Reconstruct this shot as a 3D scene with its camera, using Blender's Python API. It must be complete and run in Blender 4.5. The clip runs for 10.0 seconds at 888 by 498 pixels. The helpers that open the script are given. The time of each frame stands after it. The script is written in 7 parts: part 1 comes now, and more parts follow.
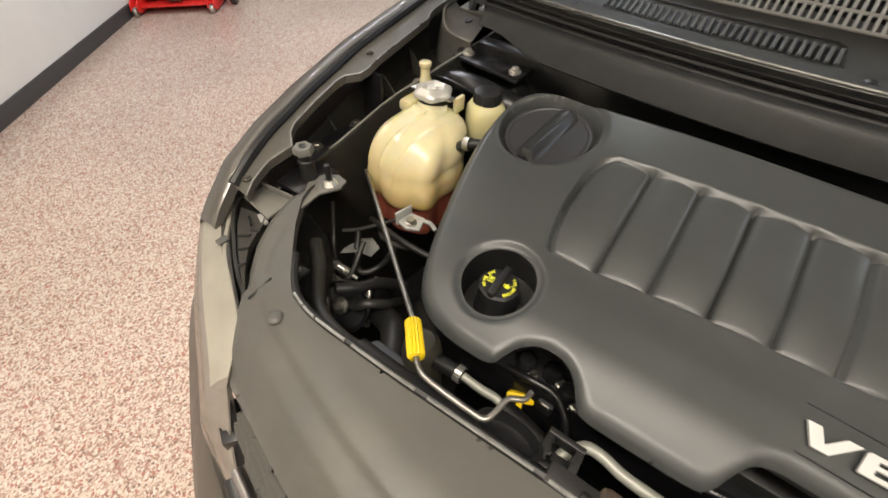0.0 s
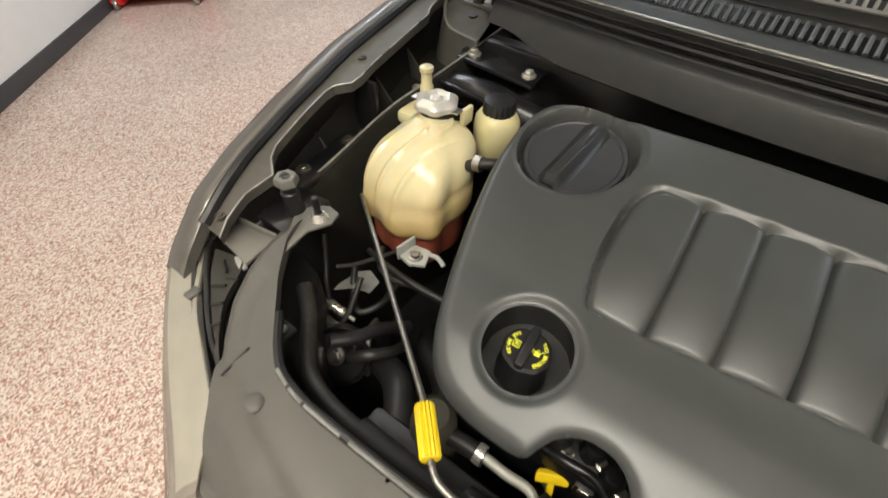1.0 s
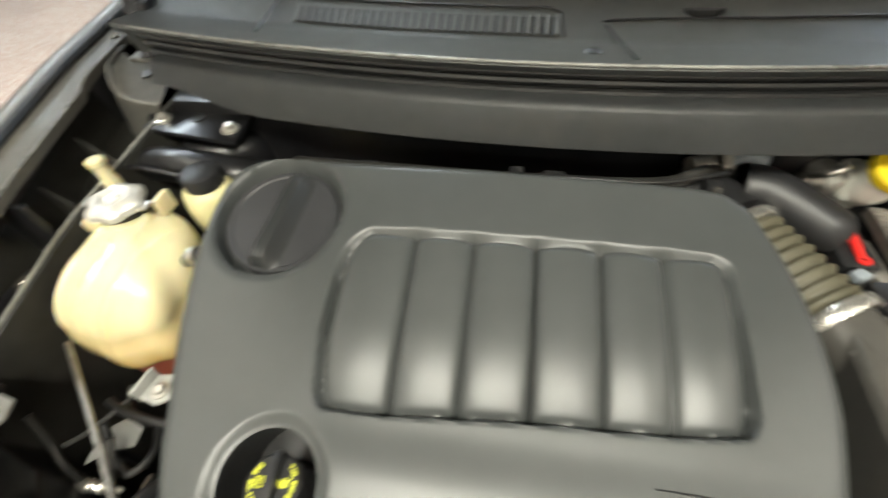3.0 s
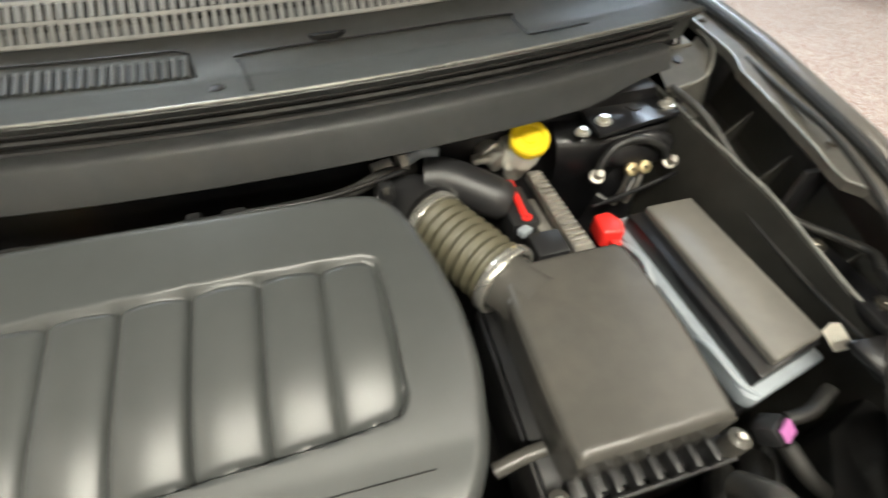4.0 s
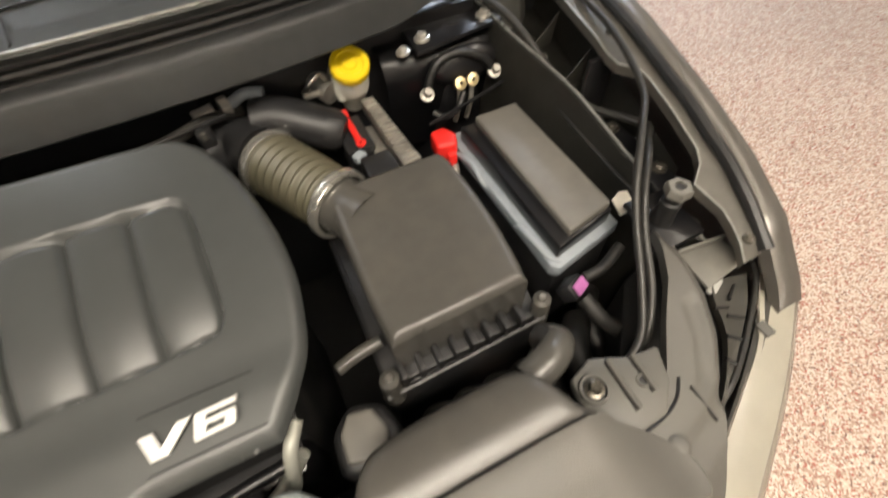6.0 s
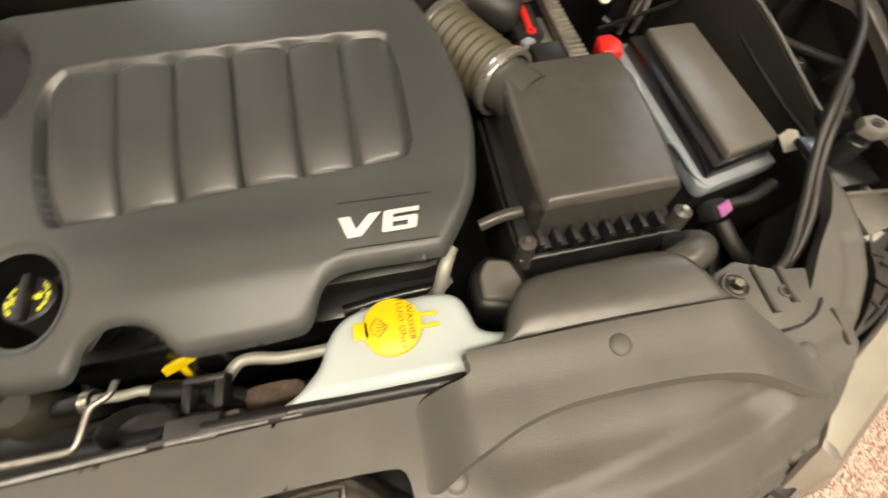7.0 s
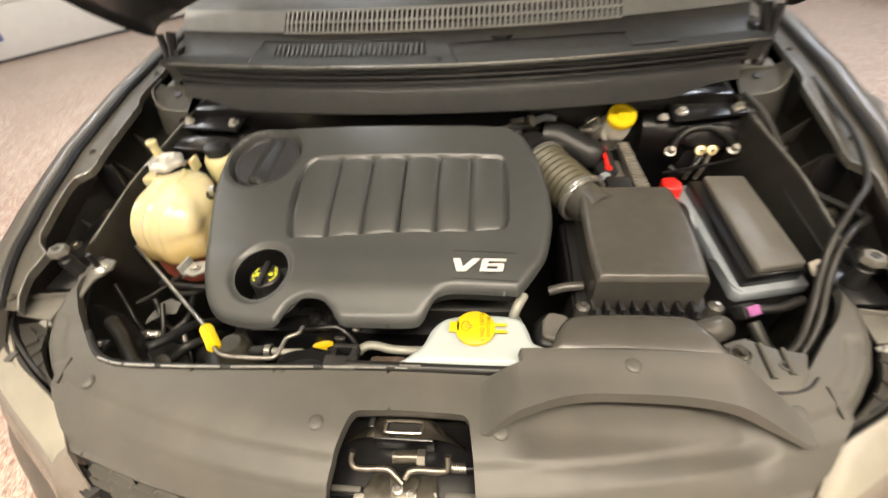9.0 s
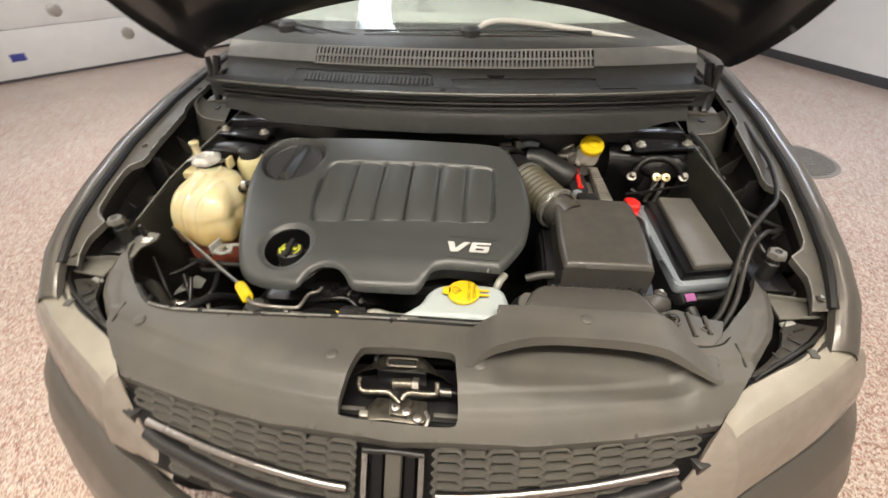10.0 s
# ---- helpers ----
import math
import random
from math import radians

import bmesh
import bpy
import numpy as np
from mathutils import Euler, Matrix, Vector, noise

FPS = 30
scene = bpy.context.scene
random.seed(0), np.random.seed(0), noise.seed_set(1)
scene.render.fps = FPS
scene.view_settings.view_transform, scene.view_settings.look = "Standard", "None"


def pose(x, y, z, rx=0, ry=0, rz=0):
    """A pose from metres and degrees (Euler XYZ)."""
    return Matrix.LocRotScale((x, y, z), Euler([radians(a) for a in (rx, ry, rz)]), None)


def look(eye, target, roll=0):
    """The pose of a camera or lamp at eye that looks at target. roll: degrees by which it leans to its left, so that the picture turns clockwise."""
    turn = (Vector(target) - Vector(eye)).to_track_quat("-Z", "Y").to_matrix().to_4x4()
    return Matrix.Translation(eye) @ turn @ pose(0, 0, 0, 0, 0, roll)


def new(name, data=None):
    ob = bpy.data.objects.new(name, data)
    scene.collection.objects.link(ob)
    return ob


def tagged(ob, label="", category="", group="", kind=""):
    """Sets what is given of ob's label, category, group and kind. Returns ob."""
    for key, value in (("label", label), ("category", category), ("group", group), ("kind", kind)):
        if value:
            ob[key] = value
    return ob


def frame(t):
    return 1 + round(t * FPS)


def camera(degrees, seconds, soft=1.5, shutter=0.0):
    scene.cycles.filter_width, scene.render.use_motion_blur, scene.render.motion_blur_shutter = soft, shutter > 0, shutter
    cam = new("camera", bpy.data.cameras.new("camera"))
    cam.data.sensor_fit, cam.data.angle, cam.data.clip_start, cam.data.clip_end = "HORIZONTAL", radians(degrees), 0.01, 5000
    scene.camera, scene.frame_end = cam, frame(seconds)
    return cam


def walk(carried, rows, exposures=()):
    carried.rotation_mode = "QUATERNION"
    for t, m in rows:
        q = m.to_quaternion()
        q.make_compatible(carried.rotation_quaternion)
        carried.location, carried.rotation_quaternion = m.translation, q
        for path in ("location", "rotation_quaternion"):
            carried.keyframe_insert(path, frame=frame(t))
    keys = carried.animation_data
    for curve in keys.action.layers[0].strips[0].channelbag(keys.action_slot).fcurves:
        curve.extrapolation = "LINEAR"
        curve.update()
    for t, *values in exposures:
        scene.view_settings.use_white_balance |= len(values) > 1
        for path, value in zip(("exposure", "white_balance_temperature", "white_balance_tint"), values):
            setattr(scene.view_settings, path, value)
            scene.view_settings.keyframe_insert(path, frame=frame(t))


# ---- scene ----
cam = camera(93.7, 10.0, soft=1.6, shutter=0.5)
PATH = [
    (0, (-0.154, -0.336, 1.399), (-0.932, 0.808, -0.045), 2.8),
    (0.5, (-0.2, -0.292, 1.39), (-0.963, 0.807, -0.097), 3.3),
    (1, (-0.241, -0.245, 1.379), (-0.986, 0.873, -0.103), 2.0),
    (1.5, (-0.268, -0.183, 1.388), (-0.989, 0.94, -0.102), -0.7),
    (2, (-0.272, -0.138, 1.398), (-0.94, 0.994, -0.11), -3.2),
    (2.2, (-0.266, -0.128, 1.4), (-0.894, 1.02, -0.112), -4.1),
    (3.3, (-0.025, -0.054, 1.401), (-0.091, 1.257, -0.108), -3.1),
    (3.5, (0.019, -0.061, 1.391), (0.075, 1.283, -0.089), -2.9),
    (4, (0.139, -0.075, 1.401), (0.447, 1.233, -0.081), -1.8),
    (4.5, (0.233, -0.094, 1.412), (0.729, 1.166, -0.06), -1.3),
    (5, (0.305, -0.111, 1.416), (0.916, 1.1, -0.054), -1.4),
    (5.2, (0.318, -0.116, 1.416), (0.95, 1.076, -0.06), -1.5),
    (6.3, (0.23, -0.217, 1.394), (0.58, 0.774, -0.308), -5.2),
    (6.5, (0.198, -0.23, 1.393), (0.475, 0.725, -0.342), -5.4),
    (7, (0.114, -0.253, 1.381), (0.28, 0.695, -0.372), -1.2),
    (7.5, (0.05, -0.257, 1.386), (0.076, 0.687, -0.377), -0.2),
    (8, (-0.009, -0.275, 1.396), (-0.129, 0.696, -0.348), -1.0),
    (8.5, (0.039, -0.351, 1.428), (-0.208, 0.762, -0.215), -2.3),
    (8.7, (0.102, -0.405, 1.438), (-0.197, 0.864, -0.079), -3.9),
    (9, (0.102, -0.475, 1.495), (-0.106, 0.956, 0.113), -5.3),
    (9.5, (0.09, -0.605, 1.508), (-0.008, 0.987, 0.301), -4.6),
    (10, (0.107, -0.662, 1.514), (-0.056, 0.905, 0.282), -0.6),
]
EXPO = [(0.0, -0.68, 6500, 10), (1.5, -0.65, 6150, 5), (2.0, -0.50, 6000, 3), (3.5, 0.08, 6300, 2), (4.5, -0.05, 6300, 6), (5.2, -0.11, 6300, 8), (6.5, -0.52, 6950, 10), (7.5, -0.34, 7200, 10), (8.2, -0.30, 7100, 10), (9.0, -0.24, 7000, 10), (10.0, -0.52, 6500, 10)]
walk(cam, [(t, look(eye, target, roll)) for t, eye, target, roll in PATH], EXPO)

# ---- world and lamps ----
world = bpy.data.worlds.new("world")
scene.world = world
world.use_nodes = True
world.node_tree.nodes["Background"].inputs[0].default_value = (0.75, 0.85, 1.0, 1)
world.node_tree.nodes["Background"].inputs[1].default_value = 0.02

WARM, COOL, DAY = (1.0, 0.91, 0.78), (0.86, 0.92, 1.0), (0.74, 0.84, 1.0)


def lamp(name, where, aim, size, power, colour):
    data = bpy.data.lights.new(name, "AREA")
    data.shape, data.size, data.size_y, data.energy, data.color = "RECTANGLE", size[0], size[1], power, colour
    ob = new(name, data)
    ob.matrix_world = look(where, aim)
    return ob


lamp("ceiling_lamp", (0.12, -0.95, 3.02), (0.12, -0.95, 0), (2.4, 0.3), 165, WARM)
lamp("ceiling_lamp", (-2.1, 0.2, 3.02), (-2.1, 0.2, 0), (0.3, 2.4), 20, WARM)
# added lamp, no fixture known here: brightens the battery side
lamp("ceiling_lamp", (2.2, -0.4, 3.02), (2.2, -0.4, 0), (0.3, 2.4), 42, WARM)
lamp("ceiling_lamp", (0.9, -3.0, 3.02), (0.9, -3.0, 0), (2.4, 0.3), 48, WARM)
lamp("ceiling_lamp", (-3.2, 2.5, 3.02), (-3.2, 2.5, 0), (0.3, 2.4), 105, COOL)
lamp("ceiling_lamp", (2.75, 2.9, 3.02), (2.75, 2.9, 0), (0.3, 2.4), 118, DAY)
lamp("ceiling_lamp", (-0.85, 2.1, 3.02), (-0.85, 2.1, 0), (0.3, 2.4), 60, COOL)



# ---- materials ----
def mat(name, base, rough=0.5, metal=0.0, spread=0.15, scale=40.0, bump=0.0, bump_scale=400.0, coat=0.0, dirt=0.0, spec=0.5, extra=None):
    """A procedural surface: colour varied at two scales, roughness broken up, fine relief."""
    m = bpy.data.materials.new(name)
    m.use_nodes = True
    nt = m.node_tree
    n, ln = nt.nodes, nt.links
    b = n["Principled BSDF"]
    co = n.new("ShaderNodeTexCoord")
    big, fine = n.new("ShaderNodeTexNoise"), n.new("ShaderNodeTexNoise")
    big.inputs["Scale"].default_value, big.inputs["Detail"].default_value = scale * 0.12, 4
    fine.inputs["Scale"].default_value, fine.inputs["Detail"].default_value = scale, 6
    for t in (big, fine):
        ln.new(co.outputs["Object"], t.inputs["Vector"])
    add = n.new("ShaderNodeMath")
    add.operation = "ADD"
    ln.new(big.outputs["Fac"], add.inputs[0])
    ln.new(fine.outputs["Fac"], add.inputs[1])
    ramp = n.new("ShaderNodeMapRange")
    ramp.inputs["From Min"].default_value, ramp.inputs["From Max"].default_value = 0.7, 1.3
    ramp.inputs["To Min"].default_value, ramp.inputs["To Max"].default_value = 1 - spread, 1 + spread
    ln.new(add.outputs[0], ramp.inputs["Value"])
    mul = n.new("ShaderNodeVectorMath")
    mul.operation = "SCALE"
    mul.inputs[0].default_value = base[:3]
    ln.new(ramp.outputs[0], mul.inputs["Scale"])
    colour = mul.outputs[0]
    if dirt:
        dust = n.new("ShaderNodeTexNoise")
        dust.inputs["Scale"].default_value, dust.inputs["Detail"].default_value = scale * 0.35, 8
        ln.new(co.outputs["Object"], dust.inputs["Vector"])
        dr = n.new("ShaderNodeMapRange")
        dr.inputs["From Min"].default_value, dr.inputs["From Max"].default_value = 0.5, 0.75
        dr.inputs["To Max"].default_value = dirt
        ln.new(dust.outputs["Fac"], dr.inputs["Value"])
        mix = n.new("ShaderNodeMix")
        mix.data_type = "RGBA"
        mix.inputs[7].default_value = (0.21, 0.18, 0.14, 1)
        ln.new(dr.outputs[0], mix.inputs[0])
        ln.new(colour, mix.inputs[6])
        colour = mix.outputs[2]
    ln.new(colour, b.inputs["Base Color"])
    rr = n.new("ShaderNodeMapRange")
    rr.inputs["From Min"].default_value, rr.inputs["From Max"].default_value = 0.3, 0.7
    rr.inputs["To Min"].default_value, rr.inputs["To Max"].default_value = max(0.02, rough * 0.85), min(1, rough * 1.15)
    ln.new(big.outputs["Fac"], rr.inputs["Value"])
    ln.new(rr.outputs[0], b.inputs["Roughness"])
    b.inputs["Metallic"].default_value = metal
    b.inputs["Specular IOR Level"].default_value = spec
    b.inputs["Coat Weight"].default_value = coat
    b.inputs["Coat Roughness"].default_value = 0.08
    if bump:
        grain = n.new("ShaderNodeTexNoise")
        grain.inputs["Scale"].default_value, grain.inputs["Detail"].default_value = bump_scale, 3
        ln.new(co.outputs["Object"], grain.inputs["Vector"])
        bm_ = n.new("ShaderNodeBump")
        bm_.inputs["Strength"].default_value, bm_.inputs["Distance"].default_value = bump, 0.001
        ln.new(grain.outputs["Fac"], bm_.inputs["Height"])
        ln.new(bm_.outputs[0], b.inputs["Normal"])
    if extra:
        for key, value in extra.items():
            b.inputs[key].default_value = value
    return m


M_FILLER = mat("filler_plastic", (0.024, 0.025, 0.025), 0.33, spread=0.08, bump=0.1, bump_scale=900)
M_COVER = mat("cover_plastic", (0.052, 0.055, 0.054), 0.36, spread=0.06, bump=0.08, bump_scale=900)
M_DISC = mat("filler_disc_plastic", (0.030, 0.030, 0.032), 0.42, spread=0.1, bump=0.25, bump_scale=900)
M_LIDTOP = mat("grey_top_plastic", (0.135, 0.128, 0.115), 0.42, spread=0.1, bump=0.25, bump_scale=800, dirt=0.06)
M_JAR = mat("milky_jar_plastic", (0.70, 0.70, 0.63), 0.4, spread=0.06, scale=10)
# pale tone stands in for the ceiling's reflection in the windshield
M_DASH = mat("dash_paled_for_reflection", (0.46, 0.48, 0.42), 0.6, spread=0.08, bump=0.2)
M_PANEL = mat("panel_plastic", (0.086, 0.082, 0.073), 0.46, spread=0.1, scale=25, bump=0.3, bump_scale=800, dirt=0.12)
M_BLACK = mat("black_plastic", (0.015, 0.015, 0.016), 0.42, spread=0.2, bump=0.2, bump_scale=700, dirt=0.06)
M_COWL = mat("cowl_plastic", (0.070, 0.072, 0.073), 0.42, spread=0.12, bump=0.35, bump_scale=700, dirt=0.08)
M_DARK = mat("black_enamel", (0.007, 0.007, 0.008), 0.32, spread=0.3, coat=0.15, dirt=0.02)
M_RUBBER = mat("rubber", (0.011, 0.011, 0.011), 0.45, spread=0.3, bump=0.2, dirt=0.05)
M_PAINT = mat("grey_car_paint", (0.215, 0.20, 0.18), 0.36, metal=0.35, spread=0.05, scale=300, coat=0.7, dirt=0.03)
M_PAINTIN = mat("inner_paint", (0.18, 0.17, 0.15), 0.45, metal=0.2, spread=0.12, scale=60, dirt=0.15)
M_TANK = mat("aged_tank_plastic", (0.63, 0.575, 0.365), 0.24, spread=0.12, scale=14, extra={"Subsurface Weight": 0.5, "Subsurface Radius": (0.03, 0.02, 0.008), "Subsurface Scale": 0.5})
M_COOLANT = mat("coolant_seen_through", (0.36, 0.095, 0.06), 0.35, spread=0.15, scale=14)
M_PSTANK = mat("pale_tank_plastic", (0.58, 0.53, 0.29), 0.36, spread=0.1, scale=14, extra={"Subsurface Weight": 0.3, "Subsurface Radius": (0.02, 0.02, 0.01), "Subsurface Scale": 0.5})
M_WHITE = mat("white_tank_plastic", (0.40, 0.45, 0.45), 0.42, spread=0.06, scale=10, extra={"Subsurface Weight": 0.25, "Subsurface Radius": (0.02, 0.02, 0.02), "Subsurface Scale": 0.4})
M_YELLOW = mat("yellow_plastic", (0.68, 0.49, 0.008), 0.42, spread=0.06)
M_RED = mat("red_plastic", (0.72, 0.025, 0.02), 0.4, spread=0.1)
M_PURPLE = mat("purple_plastic", (0.55, 0.19, 0.47), 0.45)
M_STEEL = mat("zinc_steel", (0.50, 0.48, 0.44), 0.36, metal=1.0, spread=0.2, scale=90)
M_ALU = mat("cast_aluminium", (0.46, 0.44, 0.40), 0.48, metal=0.85, spread=0.25, scale=60, bump=0.3, dirt=0.2)
M_SATIN = mat("satin_chrome", (0.36, 0.345, 0.34), 0.26, metal=1.0, spread=0.05)
M_CHROME = mat("chrome", (0.60, 0.57, 0.56), 0.12, metal=1.0, spread=0.03)
M_SILVER = mat("bright_silver", (0.66, 0.65, 0.63), 0.34, metal=0.25, spread=0.03)
M_STRIP = mat("pale_strip_metal", (0.30, 0.30, 0.28), 0.30, metal=0.5, spread=0.3, scale=90)
M_INNER = mat("inner_fender_dark", (0.036, 0.035, 0.030), 0.42, spread=0.3, scale=20, bump=0.3, bump_scale=150, dirt=0.08)
M_APRON = mat("apron_enamel", (0.036, 0.035, 0.031), 0.40, spread=0.3, scale=25, coat=0.1, bump=0.2, bump_scale=200, dirt=0.03)
M_SCREEN = mat("cowl_screen_plastic", (0.145, 0.150, 0.145), 0.38, spread=0.12, bump=0.35, bump_scale=700, dirt=0.08)
M_BRACKET = mat("dull_bracket_paint", (0.135, 0.13, 0.115), 0.55, metal=0.0, spread=0.2, dirt=0.15)
M_CLAMP = mat("bright_steel", (0.74, 0.72, 0.66), 0.28, metal=0.85, spread=0.12)
M_GREASY = mat("greasy_metal", (0.13, 0.12, 0.10), 0.3, metal=0.8, spread=0.4, scale=80, dirt=0.15)
M_GREYPLAST = mat("battery_grey_plastic", (0.27, 0.30, 0.33), 0.45, spread=0.12, dirt=0.1)
M_LID = mat("lid_plastic", (0.066, 0.063, 0.057), 0.25, spread=0.08, bump=0.25, bump_scale=800, dirt=0.08)
M_BELLOWS = mat("bellows_rubber", (0.085, 0.078, 0.050), 0.5, spread=0.15, dirt=0.2)
M_LENS = mat("headlight_lens", (0.47, 0.42, 0.37), 0.2, metal=0.1, spread=0.1, coat=0.6)
M_GLIMPSE = mat("lit_floor_glimpse", (0.78, 0.74, 0.66), 0.7, spread=0.1)
M_WALL = mat("white_wall_paint", (0.80, 0.79, 0.76), 0.6, spread=0.03, scale=6, bump=0.15, bump_scale=120)
M_BASE = mat("baseboard_vinyl", (0.055, 0.055, 0.058), 0.5, spread=0.15)
M_DOOR = mat("garage_door_paint", (0.78, 0.77, 0.73), 0.45, spread=0.04, scale=8)
M_CEIL = mat("ceiling_paint", (0.78, 0.78, 0.76), 0.8, spread=0.03, scale=5)
M_BRASS = mat("brass", (0.72, 0.60, 0.36), 0.35, metal=1.0, spread=0.2)
M_BLUE = mat("blue_label", (0.05, 0.06, 0.30), 0.5)
M_WIRE = mat("wire_tape", (0.020, 0.0195, 0.018), 0.45, spread=0.4, scale=120, bump=0.5, bump_scale=300, dirt=0.06)
M_PIPE = mat("grey_pipe", (0.34, 0.34, 0.30), 0.5, metal=0.3, spread=0.15)
M_PRESS = mat("pressed_cap_steel", (0.62, 0.60, 0.55), 0.38, metal=0.45, spread=0.15)
M_LATCH = mat("oily_latch_steel", (0.22, 0.20, 0.17), 0.26, metal=0.9, spread=0.4, scale=70, dirt=0.12)
M_OLIVE = mat("dark_olive_casting", (0.040, 0.037, 0.027), 0.5, spread=0.3, dirt=0.1)
M_ROD = mat("worn_rod_steel", (0.30, 0.285, 0.26), 0.34, metal=0.9, spread=0.3, scale=120, dirt=0.1)
M_TAB = mat("pale_tab_plastic", (0.33, 0.33, 0.31), 0.45, spread=0.15, dirt=0.1)
M_TRIM = mat("pale_trim_plastic", (0.46, 0.46, 0.43), 0.45, spread=0.1, scale=30, bump=0.2, dirt=0.1)
M_FROST = mat("hazed_lens", (0.56, 0.53, 0.45), 0.3, spread=0.12, scale=18, coat=0.4)
M_RUST = mat("rusty_foam", (0.055, 0.036, 0.024), 0.8, spread=0.5, scale=200, bump=0.8, bump_scale=250)
M_MARK = mat("yellow_print", (0.72, 0.74, 0.05), 0.5)
M_BLACKPRINT = mat("dark_print", (0.16, 0.12, 0.01), 0.6)
M_GLASS = bpy.data.materials.new("window_glass")
M_GLASS.use_nodes = True
_b = M_GLASS.node_tree.nodes["Principled BSDF"]
_b.inputs["Base Color"].default_value = (0.86, 0.92, 0.90, 1)
_b.inputs["Roughness"].default_value = 0.03
_b.inputs["Transmission Weight"].default_value = 1.0
_b.inputs["IOR"].default_value = 1.5


def fluid_line(m, low, z0, z1):
    """The fluid inside shows through a translucent wall: its tint up to the level, fading out above it."""
    nt = m.node_tree
    n, ln = nt.nodes, nt.links
    b = n["Principled BSDF"]
    was = b.inputs["Base Color"].links[0].from_socket
    co, sep, mr, mix = n.new("ShaderNodeTexCoord"), n.new("ShaderNodeSeparateXYZ"), n.new("ShaderNodeMapRange"), n.new("ShaderNodeMix")
    ln.new(co.outputs["Object"], sep.inputs[0])
    ln.new(sep.outputs["Z"], mr.inputs["Value"])
    mr.inputs["From Min"].default_value, mr.inputs["From Max"].default_value = z0, z1
    mix.data_type = "RGBA"
    mix.inputs[6].default_value = (*low, 1)
    ln.new(mr.outputs[0], mix.inputs[0])
    ln.new(was, mix.inputs[7])
    ln.new(mix.outputs[2], b.inputs["Base Color"])


fluid_line(M_TANK, (0.58, 0.40, 0.14), 0.06, 0.175)


def flake_floor():
    """Clear-coated epoxy with scattered colour chips."""
    m = bpy.data.materials.new("flake_epoxy")
    m.use_nodes = True
    nt = m.node_tree
    n, ln = nt.nodes, nt.links
    b = n["Principled BSDF"]
    co = n.new("ShaderNodeTexCoord")
    warp = n.new("ShaderNodeTexNoise")
    warp.inputs["Scale"].default_value = 60
    vec = n.new("ShaderNodeVectorMath")
    vec.operation = "MULTIPLY_ADD"
    vec.inputs[1].default_value = (0.012, 0.012, 0)
    ln.new(co.outputs["Object"], warp.inputs["Vector"])
    ln.new(warp.outputs["Color"], vec.inputs[0])
    ln.new(co.outputs["Object"], vec.inputs[2])
    vor = n.new("ShaderNodeTexVoronoi")
    vor.inputs["Scale"].default_value = 172
    ln.new(vec.outputs[0], vor.inputs["Vector"])
    sep = n.new("ShaderNodeSeparateColor")
    ln.new(vor.outputs["Color"], sep.inputs[0])
    ramp = n.new("ShaderNodeValToRGB")
    ramp.color_ramp.interpolation = "CONSTANT"
    e = ramp.color_ramp.elements
    e[0].position, e[0].color = 0.0, (0.62, 0.50, 0.41, 1)
    e[1].position, e[1].color = 0.34, (0.46, 0.33, 0.26, 1)
    for pos, col in ((0.52, (0.38, 0.235, 0.185, 1)), (0.66, (0.70, 0.62, 0.54, 1)), (0.86, (0.25, 0.165, 0.14, 1)), (0.92, (0.42, 0.18, 0.145, 1))):
        k = e.new(pos)
        k.color = col
    ln.new(sep.outputs[0], ramp.inputs[0])
    big = n.new("ShaderNodeTexNoise")
    big.inputs["Scale"].default_value = 1.3
    ln.new(co.outputs["Object"], big.inputs["Vector"])
    mr = n.new("ShaderNodeMapRange")
    mr.inputs["To Min"].default_value, mr.inputs["To Max"].default_value = 0.85, 1.12
    ln.new(big.outputs["Fac"], mr.inputs["Value"])
    sc = n.new("ShaderNodeVectorMath")
    sc.operation = "SCALE"
    ln.new(ramp.outputs[0], sc.inputs[0])
    ln.new(mr.outputs[0], sc.inputs["Scale"])
    ln.new(sc.outputs[0], b.inputs["Base Color"])
    b.inputs["Roughness"].default_value = 0.22
    wav = n.new("ShaderNodeTexNoise")
    wav.inputs["Scale"].default_value = 45
    ln.new(co.outputs["Object"], wav.inputs["Vector"])
    bump = n.new("ShaderNodeBump")
    bump.inputs["Strength"].default_value, bump.inputs["Distance"].default_value = 0.25, 0.004
    ln.new(wav.outputs["Fac"], bump.inputs["Height"])
    ln.new(bump.outputs[0], b.inputs["Normal"])
    return m


M_FLOOR = flake_floor()


def glow(name, colour, strength):
    m = bpy.data.materials.new(name)
    m.use_nodes = True
    b = m.node_tree.nodes["Principled BSDF"]
    b.inputs["Base Color"].default_value = (0.9, 0.9, 0.9, 1)
    b.inputs["Emission Color"].default_value = (*colour, 1)
    b.inputs["Emission Strength"].default_value = strength
    return m


# ---- building blocks ----
def mesh_of(bm, angle=38):
    me = bpy.data.meshes.new("mesh")
    bm.to_mesh(me)
    bm.free()
    return finish(me, angle)


def finish(me, angle=38):
    for p in me.polygons:
        p.use_smooth = True
    me.set_sharp_from_angle(angle=radians(angle))
    return me


def pydata(verts, faces, angle=38):
    me = bpy.data.meshes.new("mesh")
    me.from_pydata([tuple(map(float, v)) for v in verts], [], [tuple(map(int, f)) for f in faces])
    me.validate()
    return finish(me, angle)


def thing(name, where, label, category, group="", kind=""):
    ob = new(name)
    ob.location = where
    ob.empty_display_size = 0.05
    return tagged(ob, label, category, group, kind)


